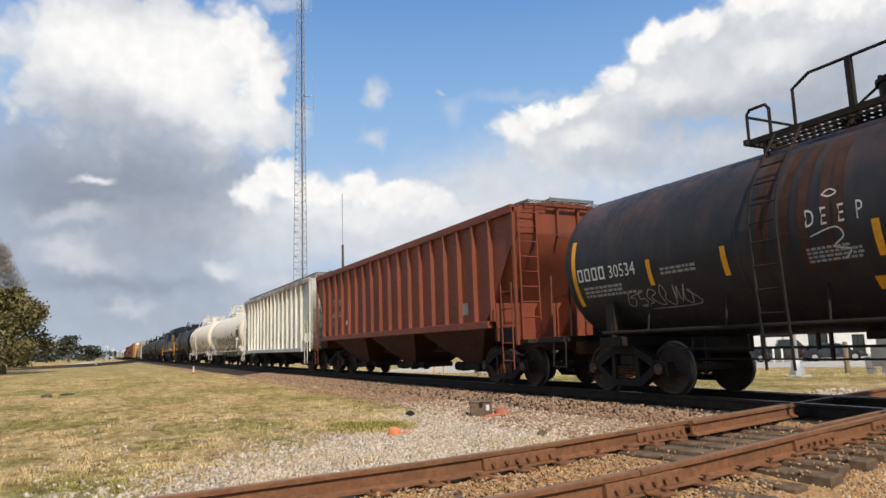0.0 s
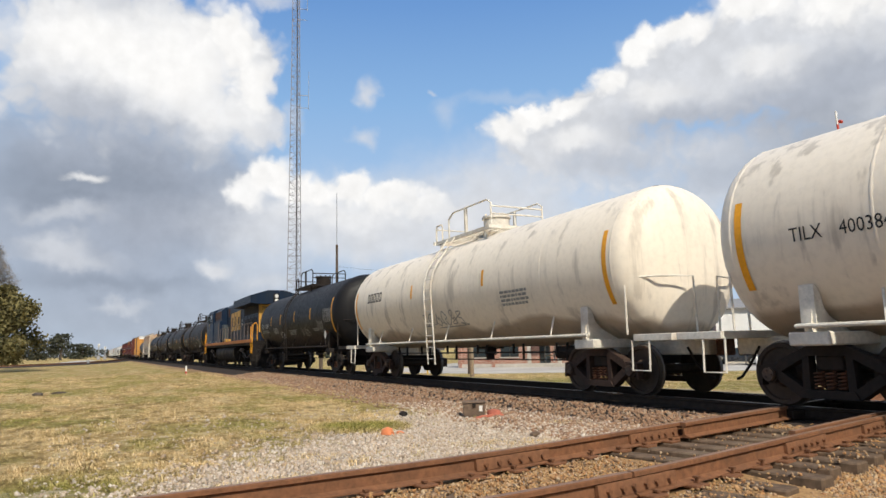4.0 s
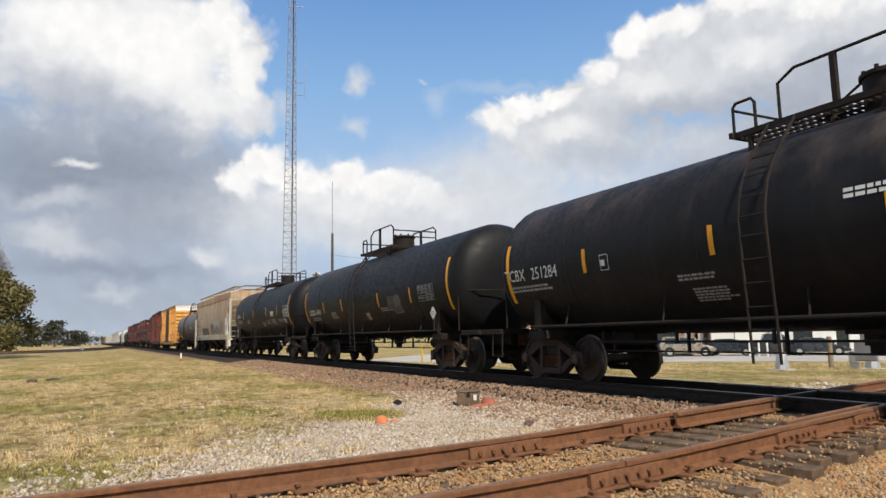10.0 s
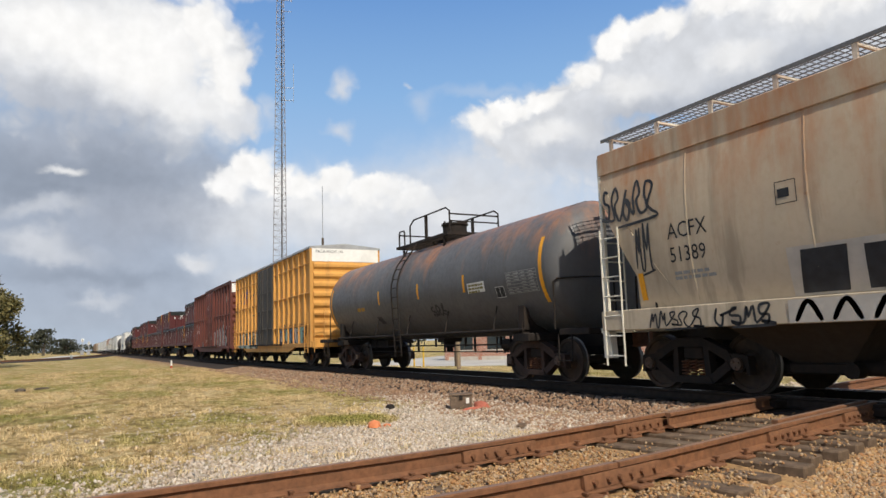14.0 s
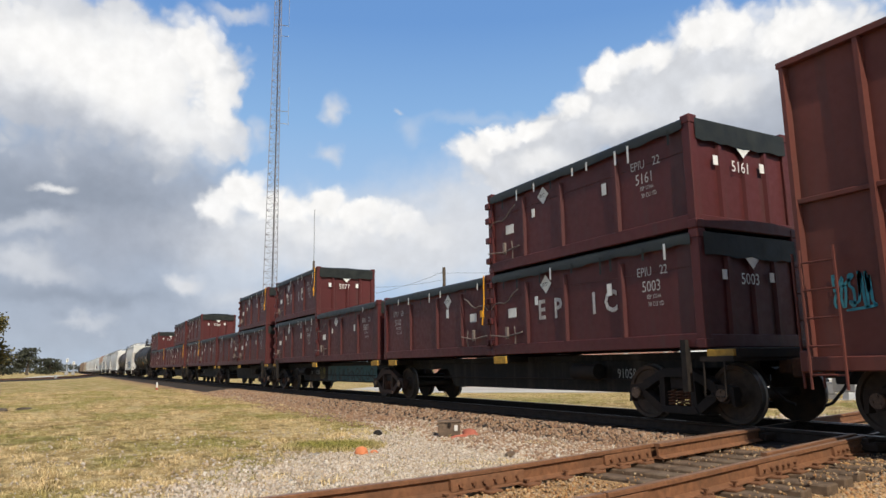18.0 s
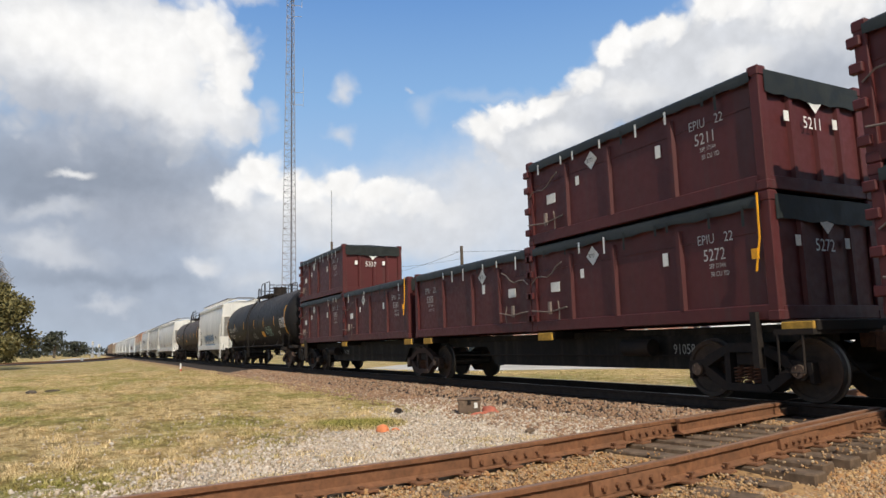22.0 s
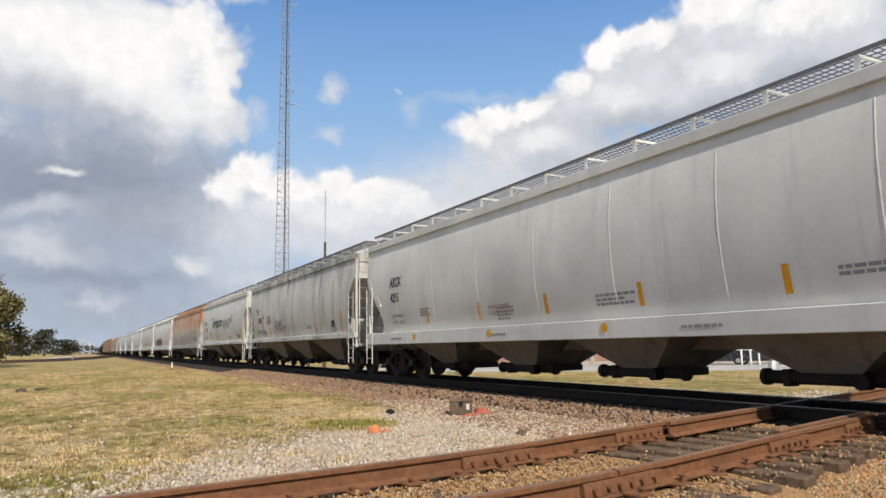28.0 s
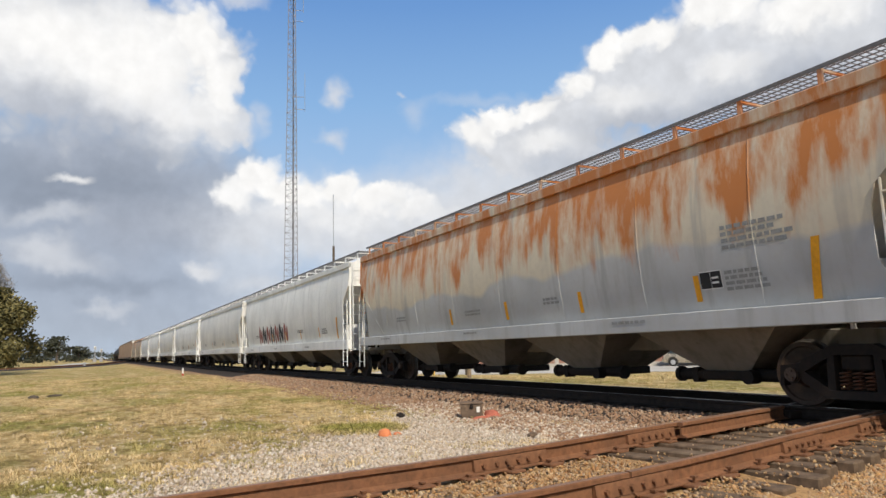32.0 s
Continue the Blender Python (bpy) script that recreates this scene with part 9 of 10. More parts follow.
def building(name, a, b, h, deep, wall_mat, label, openings, trim=None, gable=0.0):
    """A building whose street face runs from a to b; openings are (along, width, z0, z1, kind)."""
    L = math.hypot(b[0] - a[0], b[1] - a[1])
    ang = math.degrees(math.atan2(b[1] - a[1], b[0] - a[0]))
    h0 = thing(name, pose(a[0], a[1], LOW + 0.052, 0, 0, ang), label, "building")
    # front wall with openings cut through, in strips
    m = Mesh()
    cuts = sorted({0.0, L} | {v for u, w, *_ in openings for v in (u, u + w)})
    for x0, x1 in zip(cuts, cuts[1:]):
        mid = (x0 + x1) / 2
        op = [o for o in openings if o[0] < mid < o[0] + o[1]]
        if op:
            if op[0][2] > 0.1:
                part("wall", Mesh().box(x0, x1, 0, 0.3, 0, op[0][2]), wall_mat, h0)
            part("wall", Mesh().box(x0, x1, 0, 0.3, op[0][3], h), wall_mat, h0)
        else:
            part("wall", Mesh().box(x0, x1, 0, 0.3, 0, h), wall_mat, h0)
    part("wall", Mesh().box(0, 0.3, 0.3, deep, 0, h), wall_mat, h0)
    part("wall", Mesh().box(L - 0.3, L, 0.3, deep, 0, h), wall_mat, h0)
    part("wall", Mesh().box(0.3, L - 0.3, deep - 0.3, deep, 0, h), wall_mat, h0)
    if gable:
        part("roof", Mesh().along_x([(-0.4, h), (deep / 2, h + gable), (deep + 0.4, h), (deep + 0.4, h + 0.12), (deep / 2, h + gable + 0.14), (-0.4, h + 0.12)], -0.3, L + 0.3), ROOFING, h0, "low pitched sheet roof")
    else:
        part("roof", Mesh().box(0.3, L - 0.3, 0.3, deep - 0.3, h - 0.3, h - 0.1), ROOFING, h0)
        part("coping", Mesh().box(-0.06, L + 0.06, -0.06, 0.36, h, h + 0.1, 0.02), trim or CONCRETE, h0, "pale coping along the parapet")
    part("plinth", Mesh().box(0, L, -0.05, -0.003, 0, 0.35, 0.01), CONCRETE, h0)
    part("floor_slab", Mesh().box(0.3, L - 0.3, 0.3, deep - 0.3, -0.05, 0.05), CONCRETE, h0)
    for u, w, z0, z1, kind in openings:
        o = part("window" if kind == "window" else "door", Mesh().box(u + 0.01, u + w - 0.01, 0.14, 0.18, z0 + 0.01, z1 - 0.01), GLASS if kind != "shutter" else SIDING, h0, "dark window glass" if kind == "window" else "")
        fm = Mesh()
        for x0, x1, c0, c1 in ((u, u + 0.07, z0, z1), (u + w - 0.07, u + w, z0, z1), (u + 0.07, u + w - 0.07, z1 - 0.07, z1), (u + 0.07, u + w - 0.07, z0, z0 + 0.07), (u + w / 2 - 0.03, u + w / 2 + 0.03, z0 + 0.07, z1 - 0.07)):
            fm.box(x0, x1, 0.08, 0.16, c0, c1)
        part("frame", fm, FRAME_DARK, o)
        if kind == "window":
            part("sill", Mesh().box(u - 0.08, u + w + 0.08, -0.1, 0.1, z0 - 0.1, z0, 0.01), CONCRETE, o)
    return h0, L


ops = [(1.2, 1.9, 1.0, 2.9, "window"), (4.6, 1.9, 1.0, 2.9, "window"), (8.6, 1.1, 0.05, 2.3, "door"), (11.8, 2.2, 1.0, 2.9, "window"), (16.2, 2.2, 1.0, 2.9, "window"), (20.2, 1.9, 1.0, 2.9, "window")]
bb, bl = building("brick_building", (33.3, 62.9), (48.5, 45.2), 4.4, 14, BRICK, "single-storey red brick building with dark windows", ops)
for u in (0.3, 3.85, 7.6, 10.6, 15.0, 19.3, 22.8):
    part("pilaster", Mesh().box(u - 0.18, u + 0.18, -0.14, -0.004, 0.0, 4.3, 0.01), CONCRETE if u > 7 else BRICK, bb)
for i in range(3):
    part("awning_panel", Mesh().hexa([(8.2 + i * 0.62, -1.0, 2.35), (8.8 + i * 0.62, -1.0, 2.35), (8.8 + i * 0.62, 0, 2.7), (8.2 + i * 0.62, 0, 2.7), (8.2 + i * 0.62, -1.0, 2.39), (8.8 + i * 0.62, -1.0, 2.39), (8.8 + i * 0.62, 0, 2.74), (8.2 + i * 0.62, 0, 2.74)]), SIDING, bb)
wb, wl = building("white_building", (52.0, 46.2), (79.0, 20.4), 5.0, 14, SIDING, "low white metal-sided building with shutters", [(2.0, 3.0, 0.05, 2.9, "shutter"), (7.0, 1.6, 1.1, 2.3, "window"), (10.5, 1.0, 0.05, 2.1, "door"), (13.5, 3.0, 0.05, 2.9, "shutter"), (18.5, 1.6, 1.1, 2.3, "window")], SIDING, 1.2)
for i in range(int(wl / 0.8)):
    u = 0.4 + i * 0.8
    if not any(o - 0.06 < u < o + w + 0.06 for o, w in ((2.0, 3.0), (7.0, 1.6), (10.5, 1.0), (13.5, 3.0), (18.5, 1.6))):
        part("siding_rib", Mesh().box(u - 0.03, u + 0.03, -0.03, -0.002, 0.36, 4.96), SIDING, wb)
building("far_shed", (72, 92), (92, 72), 4.2, 12, plain("tan_block_wall", (0.42, 0.36, 0.28), 0.85, 0, 0.1, 3, 0.1), "distant tan shed with a low pitched roof", [(3, 2.5, 0.05, 2.6, "shutter"), (9, 1.6, 1.0, 2.2, "window"), (14, 2.5, 0.05, 2.6, "shutter")], None, 1.6)


def car_paint(name, colour, metal=0.2):
    return plain(name, colour, 0.28, metal, 0.04, 2, 0.0, (0.2, 0.18, 0.15), 0.12, 0.5)


TAIL = plain("red_lamp_lens", (0.45, 0.02, 0.015), 0.2, 0, 0.05, 8, 0.0)
HEAD = plain("clear_lamp_lens", (0.7, 0.7, 0.7), 0.12, 0.2, 0.05, 8, 0.0)


def motor_car(x, y, yaw, paint, label, kind="suv", name="parked_car", group="parked cars"):
    """A road vehicle, its nose along its own +x."""
    c = thing(name, pose(x, y, LOW + 0.052, 0, 0, yaw), label, "pickup" if kind == "pickup" else "car", group)
    L, W, H, belt = (2.35, 0.92, 1.72, 1.02) if kind == "suv" else ((2.3, 0.88, 1.45, 0.92) if kind == "saloon" else (2.75, 0.97, 1.85, 1.08))
    low = Mesh()
    rings = []
    for xx, w, z0, z1 in ((-L, W * 0.86, 0.42, belt - 0.06), (-L + 0.12, W * 0.97, 0.32, belt), (-L * 0.5, W, 0.28, belt + 0.02), (L * 0.35, W, 0.28, belt), (L * 0.55, W * 0.98, 0.30, belt - 0.02), (L - 0.2, W * 0.93, 0.34, belt - 0.22), (L, W * 0.8, 0.42, belt - 0.34)):
        rings.append([(xx, -w * 0.93, z0), (xx, -w, z0 + 0.2), (xx, -w, z1 - 0.18), (xx, -w * 0.94, z1), (xx, w * 0.94, z1), (xx, w, z1 - 0.18), (xx, w, z0 + 0.2), (xx, w * 0.93, z0)])
    part("body", low.loft(rings), paint, c)
    r = W * 0.90
    if kind == "suv":
        cab = ((-L + 0.1, belt), (-L + 0.35, H - 0.06), (-L + 0.7, H), (0.35, H), (0.62, H - 0.07), (1.25, belt))
    elif kind == "saloon":
        cab = ((-L + 0.5, belt), (-L + 1.15, H - 0.05), (-L + 1.5, H), (0.25, H), (0.5, H - 0.06), (1.15, belt))
    else:
        cab = ((-0.75, belt), (-0.62, H - 0.06), (-0.4, H), (0.55, H), (0.8, H - 0.06), (1.45, belt))
    m = Mesh()
    ring_lo = [(p, s * r * (1 - 0.16 * (z - belt) / (H - belt)), z) for s in (-1, 1) for p, z in cab]
    n = len(cab)
    m.add(ring_lo, [tuple(range(n)), tuple(range(n, 2 * n))[::-1]] + [(i, i + n, (i + 1) % n + n, (i + 1) % n) for i in range(n)])
    part("cabin", m, paint, c)
    for s in (-1, 1):
        p0, p1 = cab[0][0], cab[-1][0]
        spans = [(p0 + 0.42, (p0 + p1) / 2 - 0.22), ((p0 + p1) / 2 - 0.12, p1 - 0.62)] if kind != "pickup" else [(-0.55, 0.05), (0.13, 0.85)]
        for u0, u1 in spans:
            za, zb = belt + 0.05, H - 0.13
            y0, y1 = s * (r * (1 - 0.16 * 0.06) + 0.008), s * (r * (1 - 0.16 * (zb - belt) / (H - belt)) + 0.008)
            part("side_window", Mesh().hexa([(u0, y0 - s * 0.02, za), (u1 + 0.12, y0 - s * 0.02, za), (u1 + 0.12, y0, za), (u0, y0, za), (u0 + 0.04, y1 - s * 0.02, zb), (u1 - 0.02, y1 - s * 0.02, zb), (u1 - 0.02, y1, zb), (u0 + 0.04, y1, zb)]), GLASS, c, "dark tinted side window")
        part("mirror", Mesh().box(1.0, 1.15, min(s * W, s * (W + 0.16)), max(s * W, s * (W + 0.16)), belt, belt + 0.14, 0.02), paint, c)
        part("tail_lamp", Mesh().box(-L - 0.005, -L + 0.12, min(s * W * 0.6, s * W * 0.9), max(s * W * 0.6, s * W * 0.9), belt - 0.34, belt - 0.06, 0.02), TAIL, c, "red tail lamp")
        part("head_lamp", Mesh().box(L - 0.16, L - 0.015, min(s * W * 0.5, s * W * 0.82), max(s * W * 0.5, s * W * 0.82), belt - 0.46, belt - 0.33, 0.02), HEAD, c, "clear head lamp")
        for q in (-1, 1):
            wx = q * L * 0.62
            w = part("wheel", Mesh().disc((wx, s * (W - 0.10), 0.34), (0, 1, 0), 0.34, 0.22, 20), BLACK_PLASTIC, c, "black tyre")
            part("rim", Mesh().disc((wx, s * (W + 0.012), 0.34), (0, 1, 0), 0.21, 0.02, 14), ALU, w, "silver wheel rim")
            part("wheel_arch", Mesh().disc((wx, s * (W - 0.055), 0.40), (0, 1, 0), 0.42, 0.12, 20), BLACK_PLASTIC, c, "dark wheel arch")
    a, b = cab[-2], cab[-1]
    rows = []
    for f, k in ((0.12, 0.86), (0.9, 0.78)):
        x, z = b[0] + (a[0] - b[0]) * f, b[1] + (a[1] - b[1]) * f
        rows.append([(x - 0.02, -r * k, z), (x - 0.02, r * k, z), (x + 0.02, r * k, z + 0.012), (x + 0.02, -r * k, z + 0.012)])
    part("windscreen", Mesh().loft(rows), GLASS, c, "dark windscreen")
    part("rear_window", Mesh().box(cab[0][0] - 0.004, cab[0][0] + 0.25, -r * 0.75, r * 0.75, belt + 0.1, belt + 0.42, 0.02), GLASS, c, "dark rear window")
    part("bumper", Mesh().box(-L - 0.06, -L + 0.1, -W * 0.9, W * 0.9, 0.38, 0.58, 0.03), paint, c)
    part("bumper", Mesh().box(L - 0.1, L + 0.05, -W * 0.85, W * 0.85, 0.34, 0.54, 0.03), BLACK_PLASTIC, c)
    part("plate", Mesh().box(-L - 0.068, -L - 0.062, -0.16, 0.16, 0.62, 0.76), SAFETY_WHITE, c, "blank pale number plate")
    if kind == "pickup":
        part("cargo_bed", Mesh().box(-L + 0.1, -0.85, -W * 0.98, -W * 0.90, belt, belt + 0.1).box(-L + 0.1, -0.85, W * 0.90, W * 0.98, belt, belt + 0.1), paint, c)
    return c


BEIGE_CAR = car_paint("beige_car_paint", (0.36, 0.31, 0.24), 0.4)
DARK_CAR = car_paint("dark_blue_car_paint", (0.03, 0.035, 0.045))
BLACK_CAR = car_paint("charcoal_pickup_paint", (0.028, 0.028, 0.03))
SILVER_CAR = car_paint("silver_car_paint", (0.55, 0.56, 0.58), 0.6)
motor_car(46.9, 44.4, -46, BEIGE_CAR, "beige sport utility vehicle parked by the brick building")
motor_car(50.2, 42.6, -60, DARK_CAR, "dark saloon car parked on the concrete", "saloon")
motor_car(52.5, 40.2, -46, BLACK_CAR, "charcoal pickup truck parked on the concrete", "pickup")
PASSING = motor_car(81.6, -2.0, 133.7, SILVER_CAR, "silver hatchback driving slowly past the buildings", "suv", "moving_car", "")
motor_car(54.0, 37.0, -50, DARK_CAR, "dark saloon car parked beside the pickup", "saloon")


def guard_post(x, y, h, r, mat, label, name="guard_post"):
    p = thing(name, pose(x, y, lie(x, y)), label, "post", label)
    part("post", Mesh().loft([[(math.cos(k * math.tau / 12) * q, math.sin(k * math.tau / 12) * q, z) for k in range(12)] for q, z in ((r, -0.1), (r, h - 0.05), (r * 0.75, h - 0.01), (r * 0.3, h))]), mat, p)
    return p


for x, y in ((15.5, 32.7), (15.8, 32.2)):
    guard_post(x, y, 1.05, 0.045, GUARD_YELLOW, "short yellow steel guard post")
for x, y in ((30.55, 24.7), (30.64, 24.22), (30.72, 23.78)):
    guard_post(x * 1.62, y * 1.62, 1.35, 0.08, SAFETY_WHITE, "white steel bollard on the pavement")
guard_post(14.6, 26.3, 1.35, 0.09, POST_WOOD, "weathered wooden post in the grass", "wooden_post")
guard_post(27.8, 18.5, 1.3, 0.1, POST_WOOD, "weathered wooden post beside the pavement", "wooden_post")
mk = guard_post(5.3, 47.7, 0.5, 0.05, SAFETY_WHITE, "small white and orange marker post in the grass", "marker_post")
part("orange_base", Mesh().disc((0, 0, 0.07), (0, 0, 1), 0.056, 0.14, 10), SAFETY_RED, mk, "orange lower part")
guard_post(-1.0, 124, 0.7, 0.2, ALU, "white trackside box beside the curving track", "trackside_box")


# ---- far signals ----
def wayside_signal(x, y, h, label):
    p = thing("wayside_signal", pose(x, y, GROUND_Z), label, "railway signal", "far railway signals")
    part("mast", along((0, 0, 0), (0, 0, h), 0.09, 8), ALU, p)
    hd = part("signal_head", Mesh().box(-0.35, 0.35, -0.12, 0.12, h - 0.9, h + 0.2, 0.04), SAFETY_WHITE, p, "pale signal head")
    for z in (h - 0.6, h - 0.1):
        part("hood", Mesh().disc((0, -0.2, z), (0, 1, 0), 0.13, 0.2, 10), BLACK_PLASTIC, hd)
    part("ladder", Mesh().tube([(0.2, 0.2, 0), (0.2, 0.2, h)], 0.03, 4), ALU, p)
    part("instrument_case", Mesh().box(-0.5, 0.5, -0.4, 0.4, 0.0, 1.3, 0.05), GALV, p, "pale instrument case")


wayside_signal(0.9, 252, 5.0, "far white-headed railway signal beside the line")
wayside_signal(2.9, 262, 4.2, "far railway signal beside the curve")


# ---- trees ----
def leaf_material(name, lo, hi):
    m, n, l, s = nodes_of(name)
    geo = n.new("ShaderNodeNewGeometry")
    co = n.new("ShaderNodeTexCoord").outputs["Object"]
    c = mix_node(n, l, geo.outputs["Random Per Island"], lo, hi)
    c = mix_node(n, l, ramp_node(n, l, noise_node(n, l, co, 0.6, 3), 0.4, 0.65, 0, 0.5), c, [v * 0.6 for v in lo])
    l.new(c, s.inputs["Base Color"])
    s.inputs["Roughness"].default_value = 0.7
    s.inputs["Specular IOR Level"].default_value = 0.2
    return m


LEAF = leaf_material("olive_evergreen_leaves", (0.075, 0.07, 0.028), (0.25, 0.21, 0.085))
LEAF_FAR = leaf_material("dark_evergreen_leaves", (0.040, 0.047, 0.036), (0.105, 0.105, 0.07))
TWIG = leaf_material("bare_grey_twigs", (0.19, 0.16, 0.13), (0.30, 0.27, 0.23))
BARK = plain("grey_brown_bark", (0.10, 0.078, 0.06), 0.95, 0, 0.35, 7, 0.6)


def tree(x, y, h, spread, label, leaf, seed, lobes=26, leaves=5200, size=0.22, trunk=0.28, base=0.16, flat=1.0, bare=False):
    rnd = random.Random(seed)
    t = thing("tree", pose(x, y, GROUND_Z), label, "tree")
    m = Mesh()
    m.loft([[(math.cos(k * math.tau / 8) * q + 0.04 * z, math.sin(k * math.tau / 8) * q, z) for k in range(8)] for q, z in ((trunk * 1.4, -0.1), (trunk, 0.5), (trunk * 0.8, h * 0.35), (trunk * 0.35, h * 0.75), (trunk * 0.1, h * 0.95))])
    part("trunk", m, BARK, t)
    centres = []
    for i in range(lobes):
        f = (i + 0.5) / lobes
        z = h * (base + (0.97 - base) * f ** 0.9)
        out = spread * math.sqrt(max(0.03, 1 - abs(2 * (z / h - base) / (1 - base) - 0.75) ** 2.2 * 0.62)) * rnd.uniform(0.25, 0.95)
        if z > h * 0.8:
            out *= 0.55
        a = rnd.uniform(0, math.tau)
        c = Vector((math.cos(a) * out, math.sin(a) * out, z))
        centres.append((c, spread * rnd.uniform(0.20, 0.38)))
        lim = Mesh().tube([(0.03 * z, 0, z * 0.55), tuple(c * 0.55 + Vector((0, 0, z * 0.35))), tuple(c)], trunk * 0.16, 5)
        part("limb", lim, BARK, t)
    v, fc = [], []
    per = leaves // lobes
    for c, r in centres:
        for _ in range(per):
            d = Vector((rnd.gauss(0, 1), rnd.gauss(0, 1), rnd.gauss(0, 0.75 * flat)))
            d = d.normalized() * r * rnd.random() ** 0.4 * rnd.choice((1, 1, 1.25))
            p = c + d
            if p.z < h * base * 0.5 or p.z > h * 1.02:
                continue
            if bare:
                a = Vector((rnd.uniform(-1, 1), rnd.uniform(-1, 1), rnd.uniform(0.1, 1))).normalized() * size * rnd.uniform(2, 5)
                b = a.orthogonal().normalized() * size * 0.10
            else:
                a = Vector((rnd.uniform(-1, 1), rnd.uniform(-1, 1), rnd.uniform(-1, 1))).normalized() * size * rnd.uniform(0.6, 1.3)
                b = a.cross(Vector((rnd.uniform(-1, 1), rnd.uniform(-1, 1), rnd.uniform(-1, 1)))).normalized() * size * 0.55
            o = len(v)
            v += [p - a, p + b, p + a, p - b]
            fc.append((o, o + 1, o + 2, o + 3))
    me = bpy.data.meshes.new("crown")
    me.from_pydata([tuple(p) for p in v], [], fc)
    part("crown", me, leaf, t)
    return t


tree(-8.5, 77, 8.0, 4.0, "broad olive-green evergreen tree at the field's edge", LEAF, 4, 40, 15000, 0.19)
tree(-11.0, 84, 14.5, 3.2, "tall bare tree with a haze of grey twigs", TWIG, 9, 30, 4200, 0.16, 0.22, 0.35, 1.4, True)
tree(-11.8, 300, 9.8, 5.2, "far dark round-headed tree", LEAF_FAR, 11, 14, 1500, 0.5, 0.45, 0.35, 0.8)
tree(-19.5, 305, 8.0, 5.5, "far dark evergreen tree", LEAF_FAR, 12, 14, 1500, 0.5, 0.4, 0.08)
tree(-27.5, 300, 7.6, 5.0, "far dark evergreen tree", LEAF_FAR, 13, 14, 1500, 0.5, 0.4, 0.08)
tree(-5.0, 330, 6.4, 7.0, "far low round dark tree", LEAF_FAR, 14, 14, 1500, 0.5, 0.4, 0.05)


def far_wood(name, pts, h, leaf, seed, label):
    """A distant belt of trees as many leaf clumps with an uneven top."""
    rnd = random.Random(seed)
    v, fc = [], []
    for (x0, y0), (x1, y1) in zip(pts, pts[1:]):
        n = int(math.hypot(x1 - x0, y1 - y0) * 1.3)
        for i in range(n):
            f = rnd.random()
            x, y = x0 + (x1 - x0) * f, y0 + (y1 - y0) * f
            top = h * (0.55 + 0.45 * noise.noise((x * 0.09, y * 0.09, seed))) * rnd.uniform(0.8, 1.1)
            for k in range(16):
                p = Vector((x + rnd.gauss(0, 2.0), y + rnd.gauss(0, 2.0), GROUND_Z + top * rnd.random() ** 0.6))
                s = rnd.uniform(0.4, 0.95)
                a = Vector((rnd.uniform(-1, 1), rnd.uniform(-1, 1), rnd.uniform(-1, 1))).normalized() * s
                b = a.orthogonal().normalized() * s * 0.7
                o = len(v)
                v += [p - a, p + b, p + a, p - b]
                fc.append((o, o + 1, o + 2, o + 3))
    me = bpy.data.meshes.new(name)
    me.from_pydata([tuple(p) for p in v], [], fc)
    tagged(part(name, me, leaf), label, "trees", "", "stuff")


far_wood("far_wood", [(-120, 420), (-40, 470), (0, 520), (60, 560)], 7.5, LEAF_FAR, 3, "distant belt of dark trees along the horizon")
far_wood("wood_behind_buildings", [(40, 150), (75, 135), (115, 100), (150, 50), (170, -10)], 9.0, LEAF_FAR, 5, "belt of shrubs and trees behind the buildings")
road = Mesh()
line = [(-90, 112), (-40, 116), (-18, 121), (-8, 132), (-4.5, 160), (-2, 230)]
ribbon("far_road", line, [(-2.6, GROUND_Z + 0.0), (-2.6, GROUND_Z + 0.06), (2.6, GROUND_Z + 0.06), (2.6, GROUND_Z + 0.0)], PAVE, "pale gravel road beyond the curving track", "road")

# ---- litter by the track ----
RUSTY_TIN = plain("brown_rusted_tin", (0.17, 0.12, 0.085), 0.8, 0.1, 0.35, 14, 0.3, (0.05, 0.035, 0.03), 0.5)
bx = thing("rusty_box", pose(6.28, 11.28, GROUND_Z + 0.01, 0, 0, -28), "brown rusty steel box with a white tag", "box")
part("shell", Mesh().box(-0.2, 0.2, -0.16, 0.16, 0, 0.24, 0.015), RUSTY_TIN, bx)
part("lid", Mesh().box(-0.215, 0.215, -0.175, 0.175, 0.24, 0.275, 0.01), RUSTY_TIN, bx)
part("latch", Mesh().box(-0.03, 0.03, -0.19, -0.176, 0.17, 0.25, 0.004), STEEL_DARK, bx)
part("tag", Mesh().box(0.09, 0.15, -0.166, -0.161, 0.10, 0.2), SAFETY_WHITE, bx, "white paper tag")
RAG = plain("faded_pink_red_cloth", (0.42, 0.13, 0.085), 0.9, 0, 0.25, 10, 0.4)
ORANGE = plain("orange_plastic", (0.66, 0.22, 0.09), 0.55, 0, 0.15, 8, 0.1)


